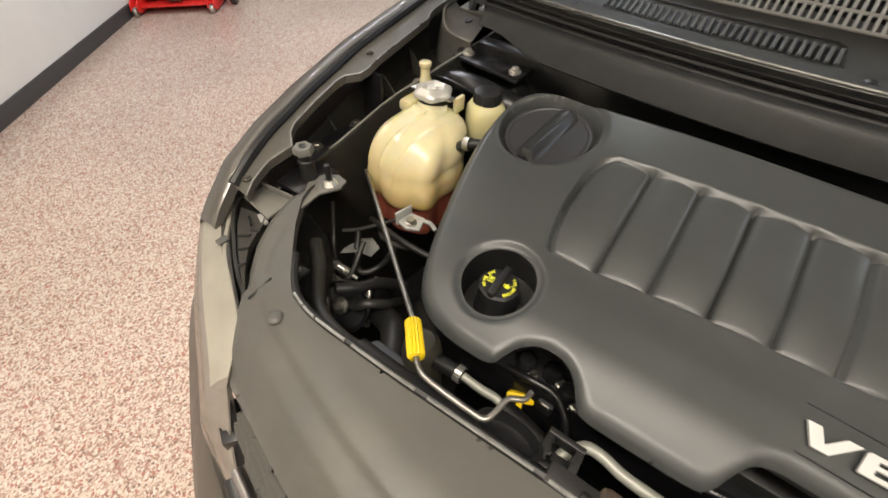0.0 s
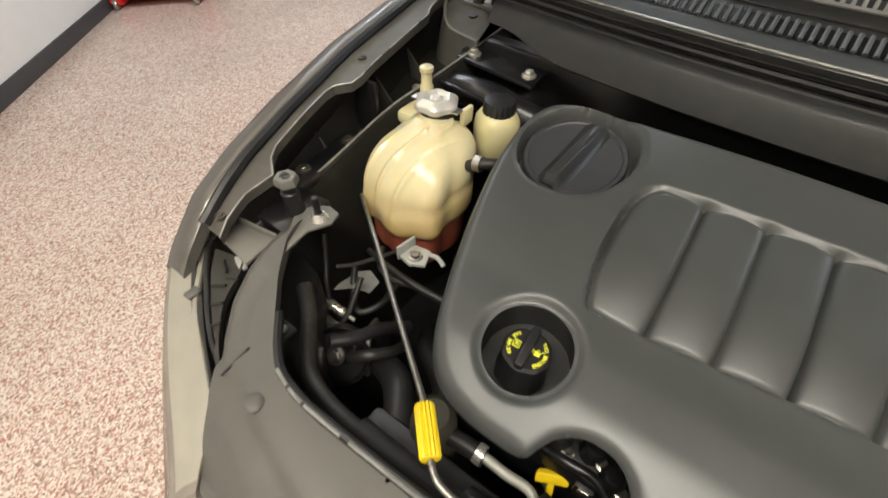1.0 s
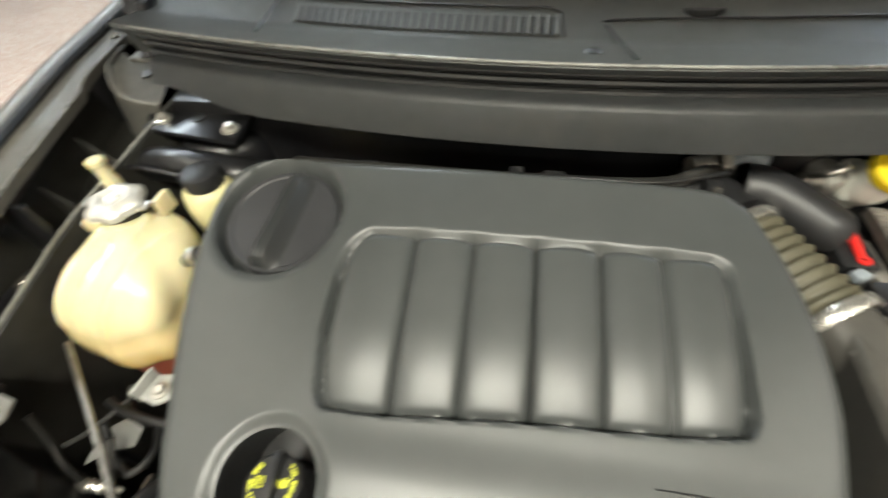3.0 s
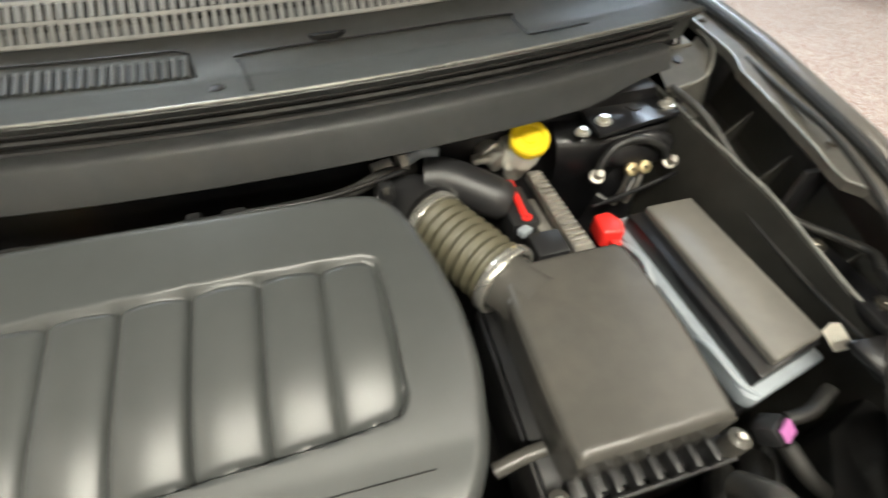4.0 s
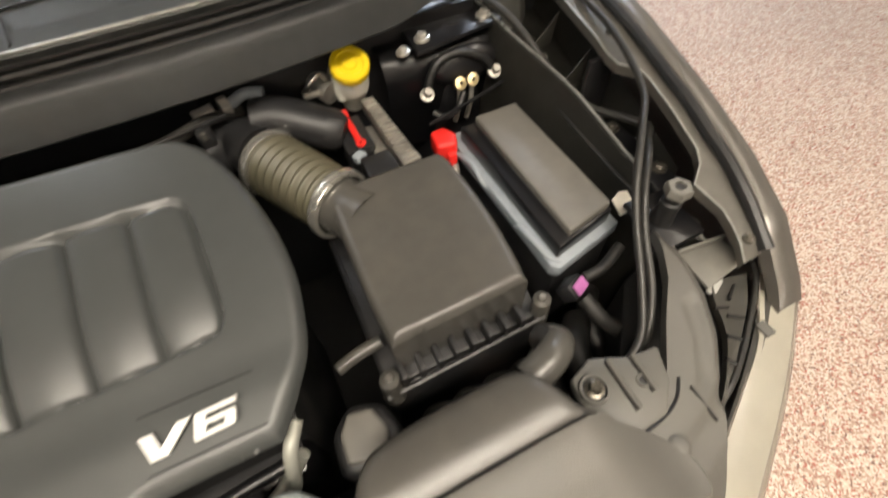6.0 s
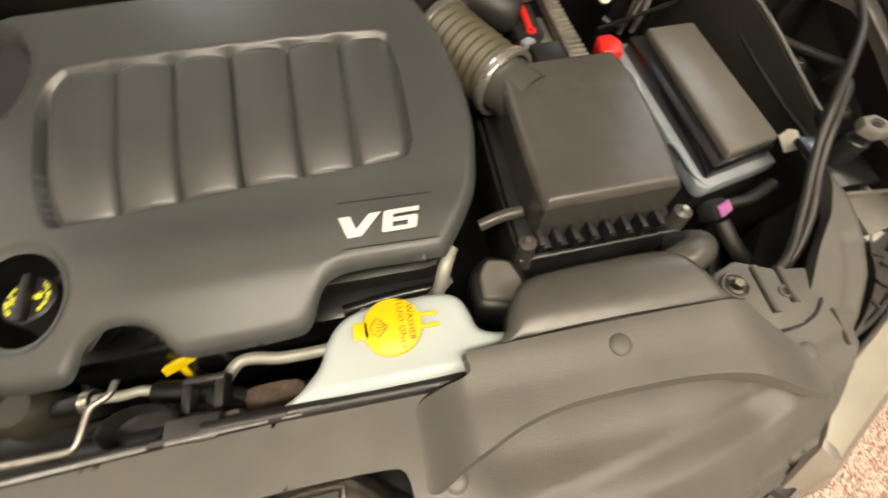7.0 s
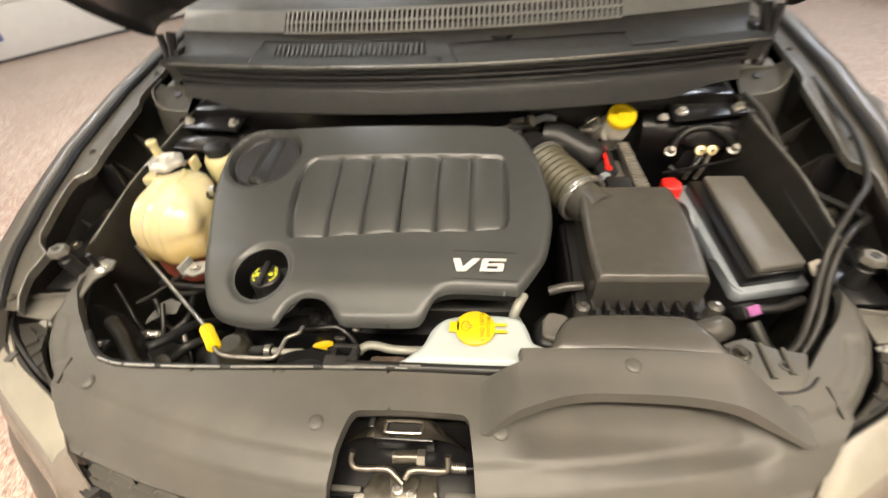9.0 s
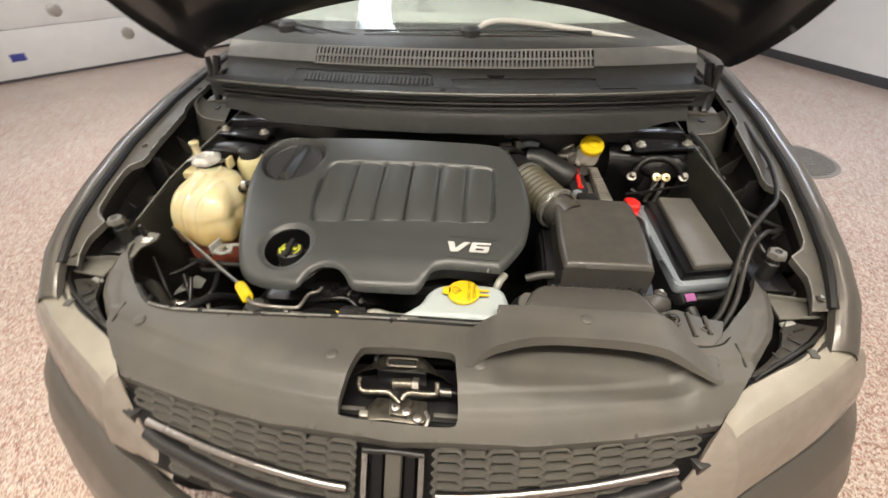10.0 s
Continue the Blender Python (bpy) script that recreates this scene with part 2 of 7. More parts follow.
def part(name, geo, material, parent, label=""):
    """Links a bmesh or mesh, given in world metres, under a thing or one of its parts."""
    me = mesh_of(geo) if isinstance(geo, bmesh.types.BMesh) else geo
    root = parent
    while root.parent:
        root = root.parent
    me.transform(Matrix.Translation(-root.location))
    if not me.materials:
        me.materials.append(material)
    ob = new(name, me)
    ob.parent = parent
    if label:
        ob["label"] = label
    return ob


def solo(name, geo, material, label, category, group="", kind=""):
    """A thing that is one mesh, with its origin at its own foot."""
    me = mesh_of(geo) if isinstance(geo, bmesh.types.BMesh) else geo
    co = np.array([v.co for v in me.vertices])
    o = Vector(((co[:, 0].min() + co[:, 0].max()) / 2, (co[:, 1].min() + co[:, 1].max()) / 2, co[:, 2].min()))
    me.transform(Matrix.Translation(-o))
    me.materials.append(material)
    ob = new(name, me)
    ob.location = o
    return tagged(ob, label, category, group, kind)


def box(lo, hi, bevel=0.003, segs=2, bm=None, m=None):
    bm = bm or bmesh.new()
    b2 = bmesh.new()
    c = [(a + b) / 2 for a, b in zip(lo, hi)]
    bmesh.ops.create_cube(b2, size=1, matrix=Matrix.Translation(c) @ Matrix.Diagonal((*[max(1e-4, b - a) for a, b in zip(lo, hi)], 1)))
    if bevel:
        bmesh.ops.bevel(b2, geom=b2.edges[:], offset=bevel, segments=segs, profile=0.5, affect="EDGES")
    if m is not None:
        bmesh.ops.transform(b2, matrix=m, verts=b2.verts[:])
    return merge(bm, b2)


def merge(bm, other):
    tmp = bpy.data.meshes.new("tmp")
    other.to_mesh(tmp)
    other.free()
    bm.from_mesh(tmp)
    bpy.data.meshes.remove(tmp)
    return bm


def place(bm, m):
    bmesh.ops.transform(bm, matrix=m, verts=bm.verts[:])
    return bm


def lathe(profile, segs=32, m=None, squash=None, bm=None):
    """Turns (radius, height) pairs about z. squash(angle) scales the radius."""
    b2 = bmesh.new()
    rings = []
    for r, z in profile:
        if r < 1e-5:
            rings.append([b2.verts.new((0, 0, z))])
        else:
            rings.append([b2.verts.new((r * (squash(2 * math.pi * i / segs) if squash else 1) * math.cos(2 * math.pi * i / segs), r * (squash(2 * math.pi * i / segs) if squash else 1) * math.sin(2 * math.pi * i / segs), z)) for i in range(segs)])
    for a, b in zip(rings, rings[1:]):
        for i in range(segs):
            j = (i + 1) % segs
            if len(a) == 1 and len(b) > 1:
                b2.faces.new((a[0], b[i], b[j]))
            elif len(b) == 1 and len(a) > 1:
                b2.faces.new((a[i], a[j], b[0]))
            elif len(a) > 1:
                b2.faces.new((a[i], a[j], b[j], b[i]))
    bmesh.ops.recalc_face_normals(b2, faces=b2.faces[:])
    if m is not None:
        place(b2, m)
    return merge(bm, b2) if bm else b2


def spline(points, n=8):
    """A smooth line through the points."""
    p = [Vector(q) for q in points]
    p = [2 * p[0] - p[1], *p, 2 * p[-1] - p[-2]]
    out = []
    for a, b, c, d in zip(p, p[1:], p[2:], p[3:]):
        for k in range(n):
            t = k / n
            out.append(0.5 * (2 * b + (c - a) * t + (2 * a - 5 * b + 4 * c - d) * t * t + (3 * b - a - 3 * c + d) * t ** 3))
    return [*out, p[-2]]


def tube(points, radius, segs=10, n=8, bm=None, smooth=True, wave=None):
    """A round hose, pipe or wire along the points. wave(i) scales the radius ring by ring."""
    line = spline(points, n) if smooth else [Vector(q) for q in points]
    b2 = bmesh.new()
    rings, side = [], None
    for i, q in enumerate(line):
        ahead = (line[min(i + 1, len(line) - 1)] - line[max(i - 1, 0)]).normalized()
        if side is None:
            side = ahead.orthogonal().normalized()
        side = (side - ahead * side.dot(ahead)).normalized()
        up = ahead.cross(side)
        r = radius * (wave(i) if wave else 1)
        rings.append([b2.verts.new(q + (side * math.cos(a) + up * math.sin(a)) * r) for a in [2 * math.pi * k / segs for k in range(segs)]])
    for a, b in zip(rings, rings[1:]):
        for k in range(segs):
            b2.faces.new((a[k], a[(k + 1) % segs], b[(k + 1) % segs], b[k]))
    b2.faces.new(rings[0][::-1])
    b2.faces.new(rings[-1])
    return merge(bm, b2) if bm else b2


def prism(outline, z0, z1, bevel=0.003, segs=2, m=None, bm=None):
    """An upright block over a flat outline, its edges rounded."""
    b2 = bmesh.new()
    low = [b2.verts.new((x, y, z0)) for x, y in outline]
    f = b2.faces.new(low)
    r = bmesh.ops.extrude_face_region(b2, geom=[f])
    bmesh.ops.translate(b2, vec=(0, 0, z1 - z0), verts=[v for v in r["geom"] if isinstance(v, bmesh.types.BMVert)])
    bmesh.ops.recalc_face_normals(b2, faces=b2.faces[:])
    if bevel:
        hard = [e for e in b2.edges if len(e.link_faces) == 2 and e.calc_face_angle() > 0.5]
        bmesh.ops.bevel(b2, geom=hard, offset=bevel, segments=segs, profile=0.5, affect="EDGES")
    if m is not None:
        place(b2, m)
    return merge(bm, b2) if bm else b2


def loft(rows, closed=False, cap=False, thick=0.0):
    """A sheet through rows of equally many points; thick gives it depth towards its back."""
    b2 = bmesh.new()
    g = [[b2.verts.new(p) for p in row] for row in rows]
    for a, b in zip(g, g[1:]):
        k = len(a)
        for i in range(k if closed else k - 1):
            b2.faces.new((a[i], a[(i + 1) % k], b[(i + 1) % k], b[i]))
    if cap:
        b2.faces.new(g[0][::-1])
        b2.faces.new(g[-1])
        bmesh.ops.recalc_face_normals(b2, faces=b2.faces[:])
    if thick:
        bmesh.ops.solidify(b2, geom=b2.faces[:], thickness=thick)
    return b2


def bolt(where, r=0.008, h=0.006, up=(0, 0, 1), washer=True, bm=None):
    """A hexagon flange bolt."""
    m = Matrix.Translation(where) @ Vector(up).to_track_quat("Z", "Y").to_matrix().to_4x4()
    b2 = lathe([(0, h), (r * 0.85, h), (r, h * 0.8), (r, 0.001)], 6)
    if washer:
        lathe([(r, 0.0025), (r * 1.55, 0.0015), (r * 1.6, -0.002), (0, -0.002)], 20, bm=b2)
    place(b2, m)
    return merge(bm, b2) if bm else b2


def poly_distance(px, py, outline):
    """Signed distance to a closed outline, positive inside."""
    v = np.array(outline, float)
    best, inside = np.full(px.shape, 1e9), np.zeros(px.shape, bool)
    for (ax, ay), (bx, by) in zip(v, np.roll(v, -1, axis=0)):
        dx, dy = bx - ax, by - ay
        t = np.clip(((px - ax) * dx + (py - ay) * dy) / max(dx * dx + dy * dy, 1e-12), 0, 1)
        best = np.minimum(best, np.hypot(px - ax - t * dx, py - ay - t * dy))
        if dy != 0:
            cross = ((ay > py) != (by > py)) & (px < dx * (py - ay) / dy + ax)
            inside ^= cross
    return np.where(inside, best, -best)


def round_outline(points, n=6):
    """A closed smooth outline through flat points."""
    p = [Vector((x, y, 0)) for x, y in points]
    out, k = [], len(p)
    for i in range(k):
        a, b, c, d = p[i - 1], p[i], p[(i + 1) % k], p[(i + 2) % k]
        for j in range(n):
            t = j / n
            q = 0.5 * (2 * b + (c - a) * t + (2 * a - 5 * b + 4 * c - d) * t * t + (3 * b - a - 3 * c + d) * t ** 3)
            out.append((q.x, q.y))
    return out


def step_(a, b, x):
    t = np.clip((x - a) / (b - a), 0, 1)
    return t * t * (3 - 2 * t)


def relief(outline, step, height, holes=(), skirt=0.0, angle=50, lean=0.0):
    """A moulded sheet: height(x, y) over an outline, cut out at the holes, with a skirt along every edge that leans inwards."""
    v = np.array(outline)
    x = np.arange(v[:, 0].min() - 2 * step, v[:, 0].max() + 2 * step, step)
    y = np.arange(v[:, 1].min() - 2 * step, v[:, 1].max() + 2 * step, step)
    gx, gy = np.meshgrid(x, y)

    def inside(px, py):
        d = poly_distance(px, py, outline)
        for h in holes:
            d = np.minimum(d, -poly_distance(px, py, h))
        return d

    d = inside(gx, gy)
    for _ in range(2):
        sy, sx = np.gradient(d, step)
        length = np.maximum(np.hypot(sx, sy), 0.3)
        near = (d > -0.8 * step) & (d < 0.4 * step)
        gx, gy = np.where(near, gx - d * sx / length ** 2, gx), np.where(near, gy - d * sy / length ** 2, gy)
        d = np.where(near, 0.0, d)
        break
    keep = d > -0.3 * step
    gz = height(gx, gy)
    number = np.full(gx.shape, -1)
    number[keep] = np.arange(keep.sum())
    verts = np.stack([gx[keep], gy[keep], gz[keep]], 1)
    a, b, c, e = number[:-1, :-1], number[:-1, 1:], number[1:, 1:], number[1:, :-1]
    good = (a >= 0) & (b >= 0) & (c >= 0) & (e >= 0)
    faces = np.stack([a[good], b[good], c[good], e[good]], 1).tolist()
    for miss, tri in ((a, (b, c, e)), (b, (a, c, e)), (c, (a, b, e)), (e, (a, b, c))):
        three = (miss < 0) & (tri[0] >= 0) & (tri[1] >= 0) & (tri[2] >= 0)
        faces += np.stack([k[three] for k in tri], 1).tolist()
    if skirt:
        for number_, line in enumerate((outline, *holes)):
            dense = []
            for (ax, ay), (bx, by) in zip(line, [*line[1:], line[0]]):
                k = max(1, int(math.hypot(bx - ax, by - ay) / (2 * step)))
                dense += [(ax + (bx - ax) * i / k, ay + (by - ay) * i / k) for i in range(k)]
            q = np.array(dense)
            top = height(q[:, 0], q[:, 1])
            start, k = len(verts), len(q)
            ahead = np.roll(q, -1, 0) - np.roll(q, 1, 0)
            normal = np.stack([-ahead[:, 1], ahead[:, 0]], 1) / np.maximum(1e-9, np.hypot(ahead[:, 0], ahead[:, 1]))[:, None]
            turn_way = np.sign((q[:, 0] * np.roll(q[:, 1], -1) - q[:, 1] * np.roll(q[:, 0], -1)).sum())
            verts = np.concatenate([verts, np.column_stack([q, top]), np.column_stack([q + normal * turn_way * (-lean if number_ else lean), top - (skirt(q[:, 0], q[:, 1]) if callable(skirt) else skirt)])])
            faces += [[start + i, start + (i + 1) % k, start + k + (i + 1) % k, start + k + i] for i in range(k)]
    return pydata(verts, faces, angle)


def circle(cx, cy, r, n=40):
    return [(cx + r * math.cos(2 * math.pi * i / n), cy + r * math.sin(2 * math.pi * i / n)) for i in range(n)]


def letters(text, size, depth, m, shear=0.0, bold=0.0, bevel=0.0):
    cu = bpy.data.curves.new("letters", "FONT")
    cu.space_character = 1.08
    cu.body, cu.size, cu.extrude, cu.shear, cu.offset, cu.bevel_depth = text, size, depth, shear, bold, bevel
    cu.align_x = cu.align_y = "CENTER"
    ob = new("letters", cu)
    me = bpy.data.meshes.new_from_object(ob.evaluated_get(bpy.context.evaluated_depsgraph_get()))
    bpy.data.objects.remove(ob)
    me.materials.clear()
    me.transform(m)
    return me


# ---- the garage ----
ROOM = [(-6.64, 3.18), (2.6, -6.63), (7.30, -2.2), (1.38, 12.7)]
CEILING = 3.1


def slab(outline, z0, z1):
    return prism(outline, z0, z1, bevel=0)


def grown(points, by):
    c = Vector((sum(x for x, _ in points) / len(points), sum(y for _, y in points) / len(points)))
    return [tuple(c + (Vector(p) - c) * by) for p in points]


solo("floor", slab(grown(ROOM, 1.05), -0.15, 0.0), M_FLOOR, "glossy epoxy garage floor with tan and red-brown flakes", "floor", kind="structure")
solo("ceiling", slab(grown(ROOM, 1.05), CEILING, CEILING + 0.15), M_CEIL, "plain white garage ceiling", "ceiling", kind="structure")
for name, i in (("wall_front", 0), ("wall_side", 1), ("wall_right", 2), ("wall_door", 3)):
    a, b = Vector(ROOM[i]), Vector(ROOM[(i + 1) % 4])
    d = (b - a).normalized()
    out = Vector((d.y, -d.x))
    quad = [a - d * 0.2, b + d * 0.2, b + d * 0.2 + out * 0.2, a - d * 0.2 + out * 0.2]
    solo(name, slab([tuple(q) for q in quad], 0, CEILING), M_WALL, "plain white painted garage wall", "wall", kind="structure")
    if name != "wall_door":
        rim = [a + d * 0.01, a + d * 0.01 - out * 0.012, b - d * 0.01 - out * 0.012, b - d * 0.01]
        solo("baseboard", prism([tuple(q) for q in rim], 0, 0.105, bevel=0.003), M_BASE, "dark grey vinyl baseboard along the white wall", "baseboard", kind="structure")

# sectional garage door on the wall behind the car
a, b = Vector(ROOM[3]), Vector(ROOM[0])
d = (b - a).normalized()
out = Vector((d.y, -d.x))
door = thing("door_1", (*(b - d * 1.0), 0), "closed white sectional garage door with flush panels", "garage door", kind="structure")
turn = Matrix(((-d.x, out.x, 0, b.x), (-d.y, out.y, 0, b.y), (0, 0, 1, 0), (0, 0, 0, 1)))
for k in range(5):
    part("panel", place(box((0.15, -0.045, 0.03 + 0.53 * k), (8.6, -0.004, 0.03 + 0.53 * k + 0.524), 0.006), turn), M_DOOR, door)
part("bottom_seal", place(box((0.15, -0.05, 0.0), (8.6, -0.004, 0.03), 0.006), turn), M_BASE, door, "black rubber bottom seal")
for along, up in ((2.72, 0.36), (2.06, 0.71)):
    part("roller_bracket", place(lathe([(0, 0.014), (0.055, 0.014), (0.072, 0.008), (0.075, 0)], 28, m=Matrix.Translation((along, -0.045, up)) @ Euler((radians(90), 0, 0)).to_matrix().to_4x4()), turn), M_ALU, door, "dull round metal bracket")
part("sticker", place(box((1.41, -0.048, 0.215), (1.56, -0.044, 0.30), 0.001), turn), M_BLUE, door, "small blue sticker")

# ceiling tubes; the one at (2.2, -0.4) is made up to go with the added lamp
for (cx, cy), along, colour, power in (((0.12, -0.95), (1, 0), WARM, 9), ((0.9, -3.0), (1, 0), WARM, 9), ((-2.1, 0.2), (0, 1), WARM, 9), ((2.2, -0.4), (0, 1), WARM, 9), ((-3.2, 2.5), (0, 1), COOL, 9), ((2.75, 2.9), (0, 1), DAY, 9), ((-0.85, 2.1), (0, 1), COOL, 9)):
    fx = thing("ceiling_light", (cx, cy, CEILING), "long white fluorescent ceiling fixture, lit", "ceiling light", group="ceiling lights")
    ax, ay = along
    part("housing", box((cx - 0.06 - 1.16 * ax, cy - 0.06 - 1.16 * ay, CEILING - 0.06), (cx + 0.06 + 1.16 * ax, cy + 0.06 + 1.16 * ay, CEILING), 0.008), M_DOOR, fx)
    ends = [(cx - 1.15 * ax, cy - 1.15 * ay, CEILING - 0.075), (cx + 1.15 * ax, cy + 1.15 * ay, CEILING - 0.075)]
    part("tube", tube(ends, 0.019, smooth=False, segs=12), glow("lit_tube", colour, power), fx, "glowing white tube")

# floor drain
DX, DY, DR = 2.56, 2.68, 0.33
dr = thing("floor_drain", (DX, DY, 0), "round slotted metal drain cover set in the floor", "drain")
part("rim", lathe([(DR - 0.03, 0.0), (DR - 0.03, 0.004), (DR, 0.005), (DR + 0.005, 0.0)], 48, m=Matrix.Translation((DX, DY, 0))), M_STEEL, dr)
part("grate", lathe([(0, 0.002), (DR - 0.03, 0.002), (DR - 0.03, -0.002)], 48, m=Matrix.Translation((DX, DY, 0))), M_BASE, dr)
for i in range(-10, 11):
    w = math.sqrt((DR - 0.032) ** 2 - (i * 0.028) ** 2)
    part("slat", box((DX - w, DY + i * 0.028 - 0.008, 0.0), (DX + w, DY + i * 0.028 + 0.008, 0.006), 0.001), M_STEEL, dr)

# red lifting cart by the wall
cart = thing("lifting_cart", (-4.90, 2.05, 0), "red steel lifting cart with greasy black mechanism", "cart")
jd = Matrix.Translation((-4.89, 1.41, 0)) @ Euler((0, 0, radians(43.3))).to_matrix().to_4x4()
for x0, y0 in ((0.0, 0.0), (0.64, 0.097)):
    leg = jd @ Matrix.Translation((x0, y0, 0))
    arm_ = bmesh.new()
    for side in (-0.03, 0.03):
        merge(arm_, place(prism([(0, 0.03), (0.06, 0.0), (0.85, 0.0), (0.85, 0.30), (0.45, 0.30), (0.02, 0.09)], -0.006, 0.006, 0.003), Matrix.Translation((side, 0, 0.02)) @ Matrix(((0, 0, 1, 0), (1, 0, 0, 0), (0, 1, 0, 0), (0, 0, 0, 1)))))
    merge(arm_, box((-0.03, 0.04, 0.07), (0.03, 0.84, 0.085), 0.003))
    part("arm", place(arm_, leg), M_RED, cart, "red steel side arm")
    part("caster", place(lathe([(0, 0.018), (0.035, 0.018), (0.04, 0.01), (0.04, -0.01), (0.035, -0.018), (0, -0.018)], 24), leg @ Matrix.Translation((0.0, 0.02, 0.04)) @ Euler((0, radians(90), 0)).to_matrix().to_4x4()), M_STEEL, cart, "small steel caster")
part("floor_plate", place(prism([(0.03, 0.06), (0.61, 0.16), (0.61, 0.80), (0.03, 0.80)], 0.06, 0.075, 0.004), jd), M_RED, cart, "red steel floor plate")
part("back_plate", place(box((0.0, 0.62, 0.03), (0.64, 0.66, 0.42), 0.01), jd), M_RED, cart)
part("ram", place(tube([(0.06, 0.20, 0.14), (0.30, 0.26, 0.16), (0.56, 0.30, 0.15)], 0.055, n=5, segs=16, wave=lambda i: 1 + 0.12 * (i % 2)), jd), M_GREASY, cart, "black greasy hydraulic ram")
part("link", place(box((0.24, 0.14, 0.09), (0.38, 0.50, 0.24), 0.02), jd), M_GREASY, cart)
part("pump", place(lathe([(0, 0.10), (0.06, 0.09), (0.08, 0.05), (0.085, -0.05), (0.07, -0.09)], 20, m=Matrix.Translation((0.46, 0.36, 0.18)) @ Euler((radians(30), radians(40), 0)).to_matrix().to_4x4()), jd), M_DARK, cart, "black oily pump")
part("wheel", place(lathe([(0, 0.03), (0.05, 0.03), (0.055, 0.02), (0.10, 0.028), (0.11, 0.015), (0.11, -0.015), (0.10, -0.028), (0, -0.028)], 28), jd @ Matrix.Translation((0.78, 0.42, 0.11)) @ Euler((0, radians(90), 0)).to_matrix().to_4x4()), M_BASE, cart, "black rubber wheel")

# ---- the car's body ----
car = thing("car", (0, 1.0, 0), "grey metallic crossover car with its hood open", "car")
FY = [-0.17, -0.14, -0.08, 0.0, 0.1, 0.26, 0.5, 0.75, 1.0, 1.35]
FC = [0.668, 0.678, 0.697, 0.714, 0.731, 0.755, 0.785, 0.81, 0.83, 0.84]
FZ = [0.925, 0.952, 0.990, 1.018, 1.042, 1.072, 1.10, 1.118, 1.13, 1.14]


def at_y(y, table):
    return float(np.interp(y, FY, table))


def fender(s):
    rows, lips, liner = [], [], []
    for y in np.arange(-0.16, 1.36, 0.02):
        c, z = at_y(y, FC), at_y(y, FZ)
        notch = 0.026 * float(step_(0.01, -0.05, y)) + 0.034 * float(step_(0.0, 0.03, y) * step_(0.21, 0.17, y)) + 0.012 * float(step_(0.44, 0.47, y))
        xi = c - 0.026 + notch
        out = 0.895 + 0.022 * math.sin(min(1.0, max(0.0, (y + 0.14) / 0.8)) * math.pi / 2) - 0.13 * max(0.0, (0.12 - y) / 0.26) ** 1.5
        prof = [(xi, z - 0.014), (xi, z), (c + 0.026, z + 0.003)]
        if y > -0.112:
            lips.append([(s * px, y, pz) for px, pz in prof])
        skin = [(c + 0.027, z - 0.004), (c + 0.032, z + 0.012), (c + 0.038, z + 0.016), (c + 0.055, z + 0.015), (c + 0.072, z + 0.008), (c + 0.083, z - 0.006), (min(out - 0.02, c + 0.098), z - 0.045), (out - 0.008, z - 0.13), (out, 0.82), (out, 0.70), (out - 0.01, 0.52)]
        rows.append([(s * px, y, pz) for px, pz in skin])
        liner.append([(s * px, y, pz) for px, pz in ((c + 0.022, z - 0.016), (c + 0.045, z - 0.028), (min(out - 0.03, c + 0.085), z - 0.07), (out - 0.03, z - 0.16), (out - 0.03, 0.60))])
    if s < 0:
        rows, lips, liner = [r[::-1] for r in rows], [r[::-1] for r in lips], [r[::-1] for r in liner]
    f = part("fender", loft(rows, thick=0.003), M_PAINT, car, "grey metallic front fender")
    part("fender_flange", loft(lips, thick=0.003), M_PAINTIN, f, "dull grey bolting flange")
    # dark sheet added so the skin's painted inner face doesn't show
    part("fender_dark_sheet", loft(liner[3:], thick=0.002), M_INNER, f, "dark sheet added inside the fender")
    seal = [(s * (at_y(y, FC) + 0.030), y, at_y(y, FZ) + 0.008) for y in np.arange(-0.10, 1.0, 0.05)]
    part("fender_seal", tube(seal, 0.0085, n=3, segs=8), M_RUBBER, f, "black rubber strip")
    for y in (-0.081, 0.258, 0.60):
        part("bolt", bolt((s * (at_y(y, FC) + (0.012 if y < 0 else 0)), y, at_y(y, FZ) + 0.003), 0.0048, 0.004), M_GREASY, f)
    # thin pale line along the flange's inner edge
    part("flange_edge", tube([Vector(r[1 if s > 0 else -2]) + Vector((0, 0, 0.001)) for r in lips], 0.0016, smooth=False, segs=6), M_STRIP, f, "thin pale line along the flange's edge")


fender(-1)
fender(1)

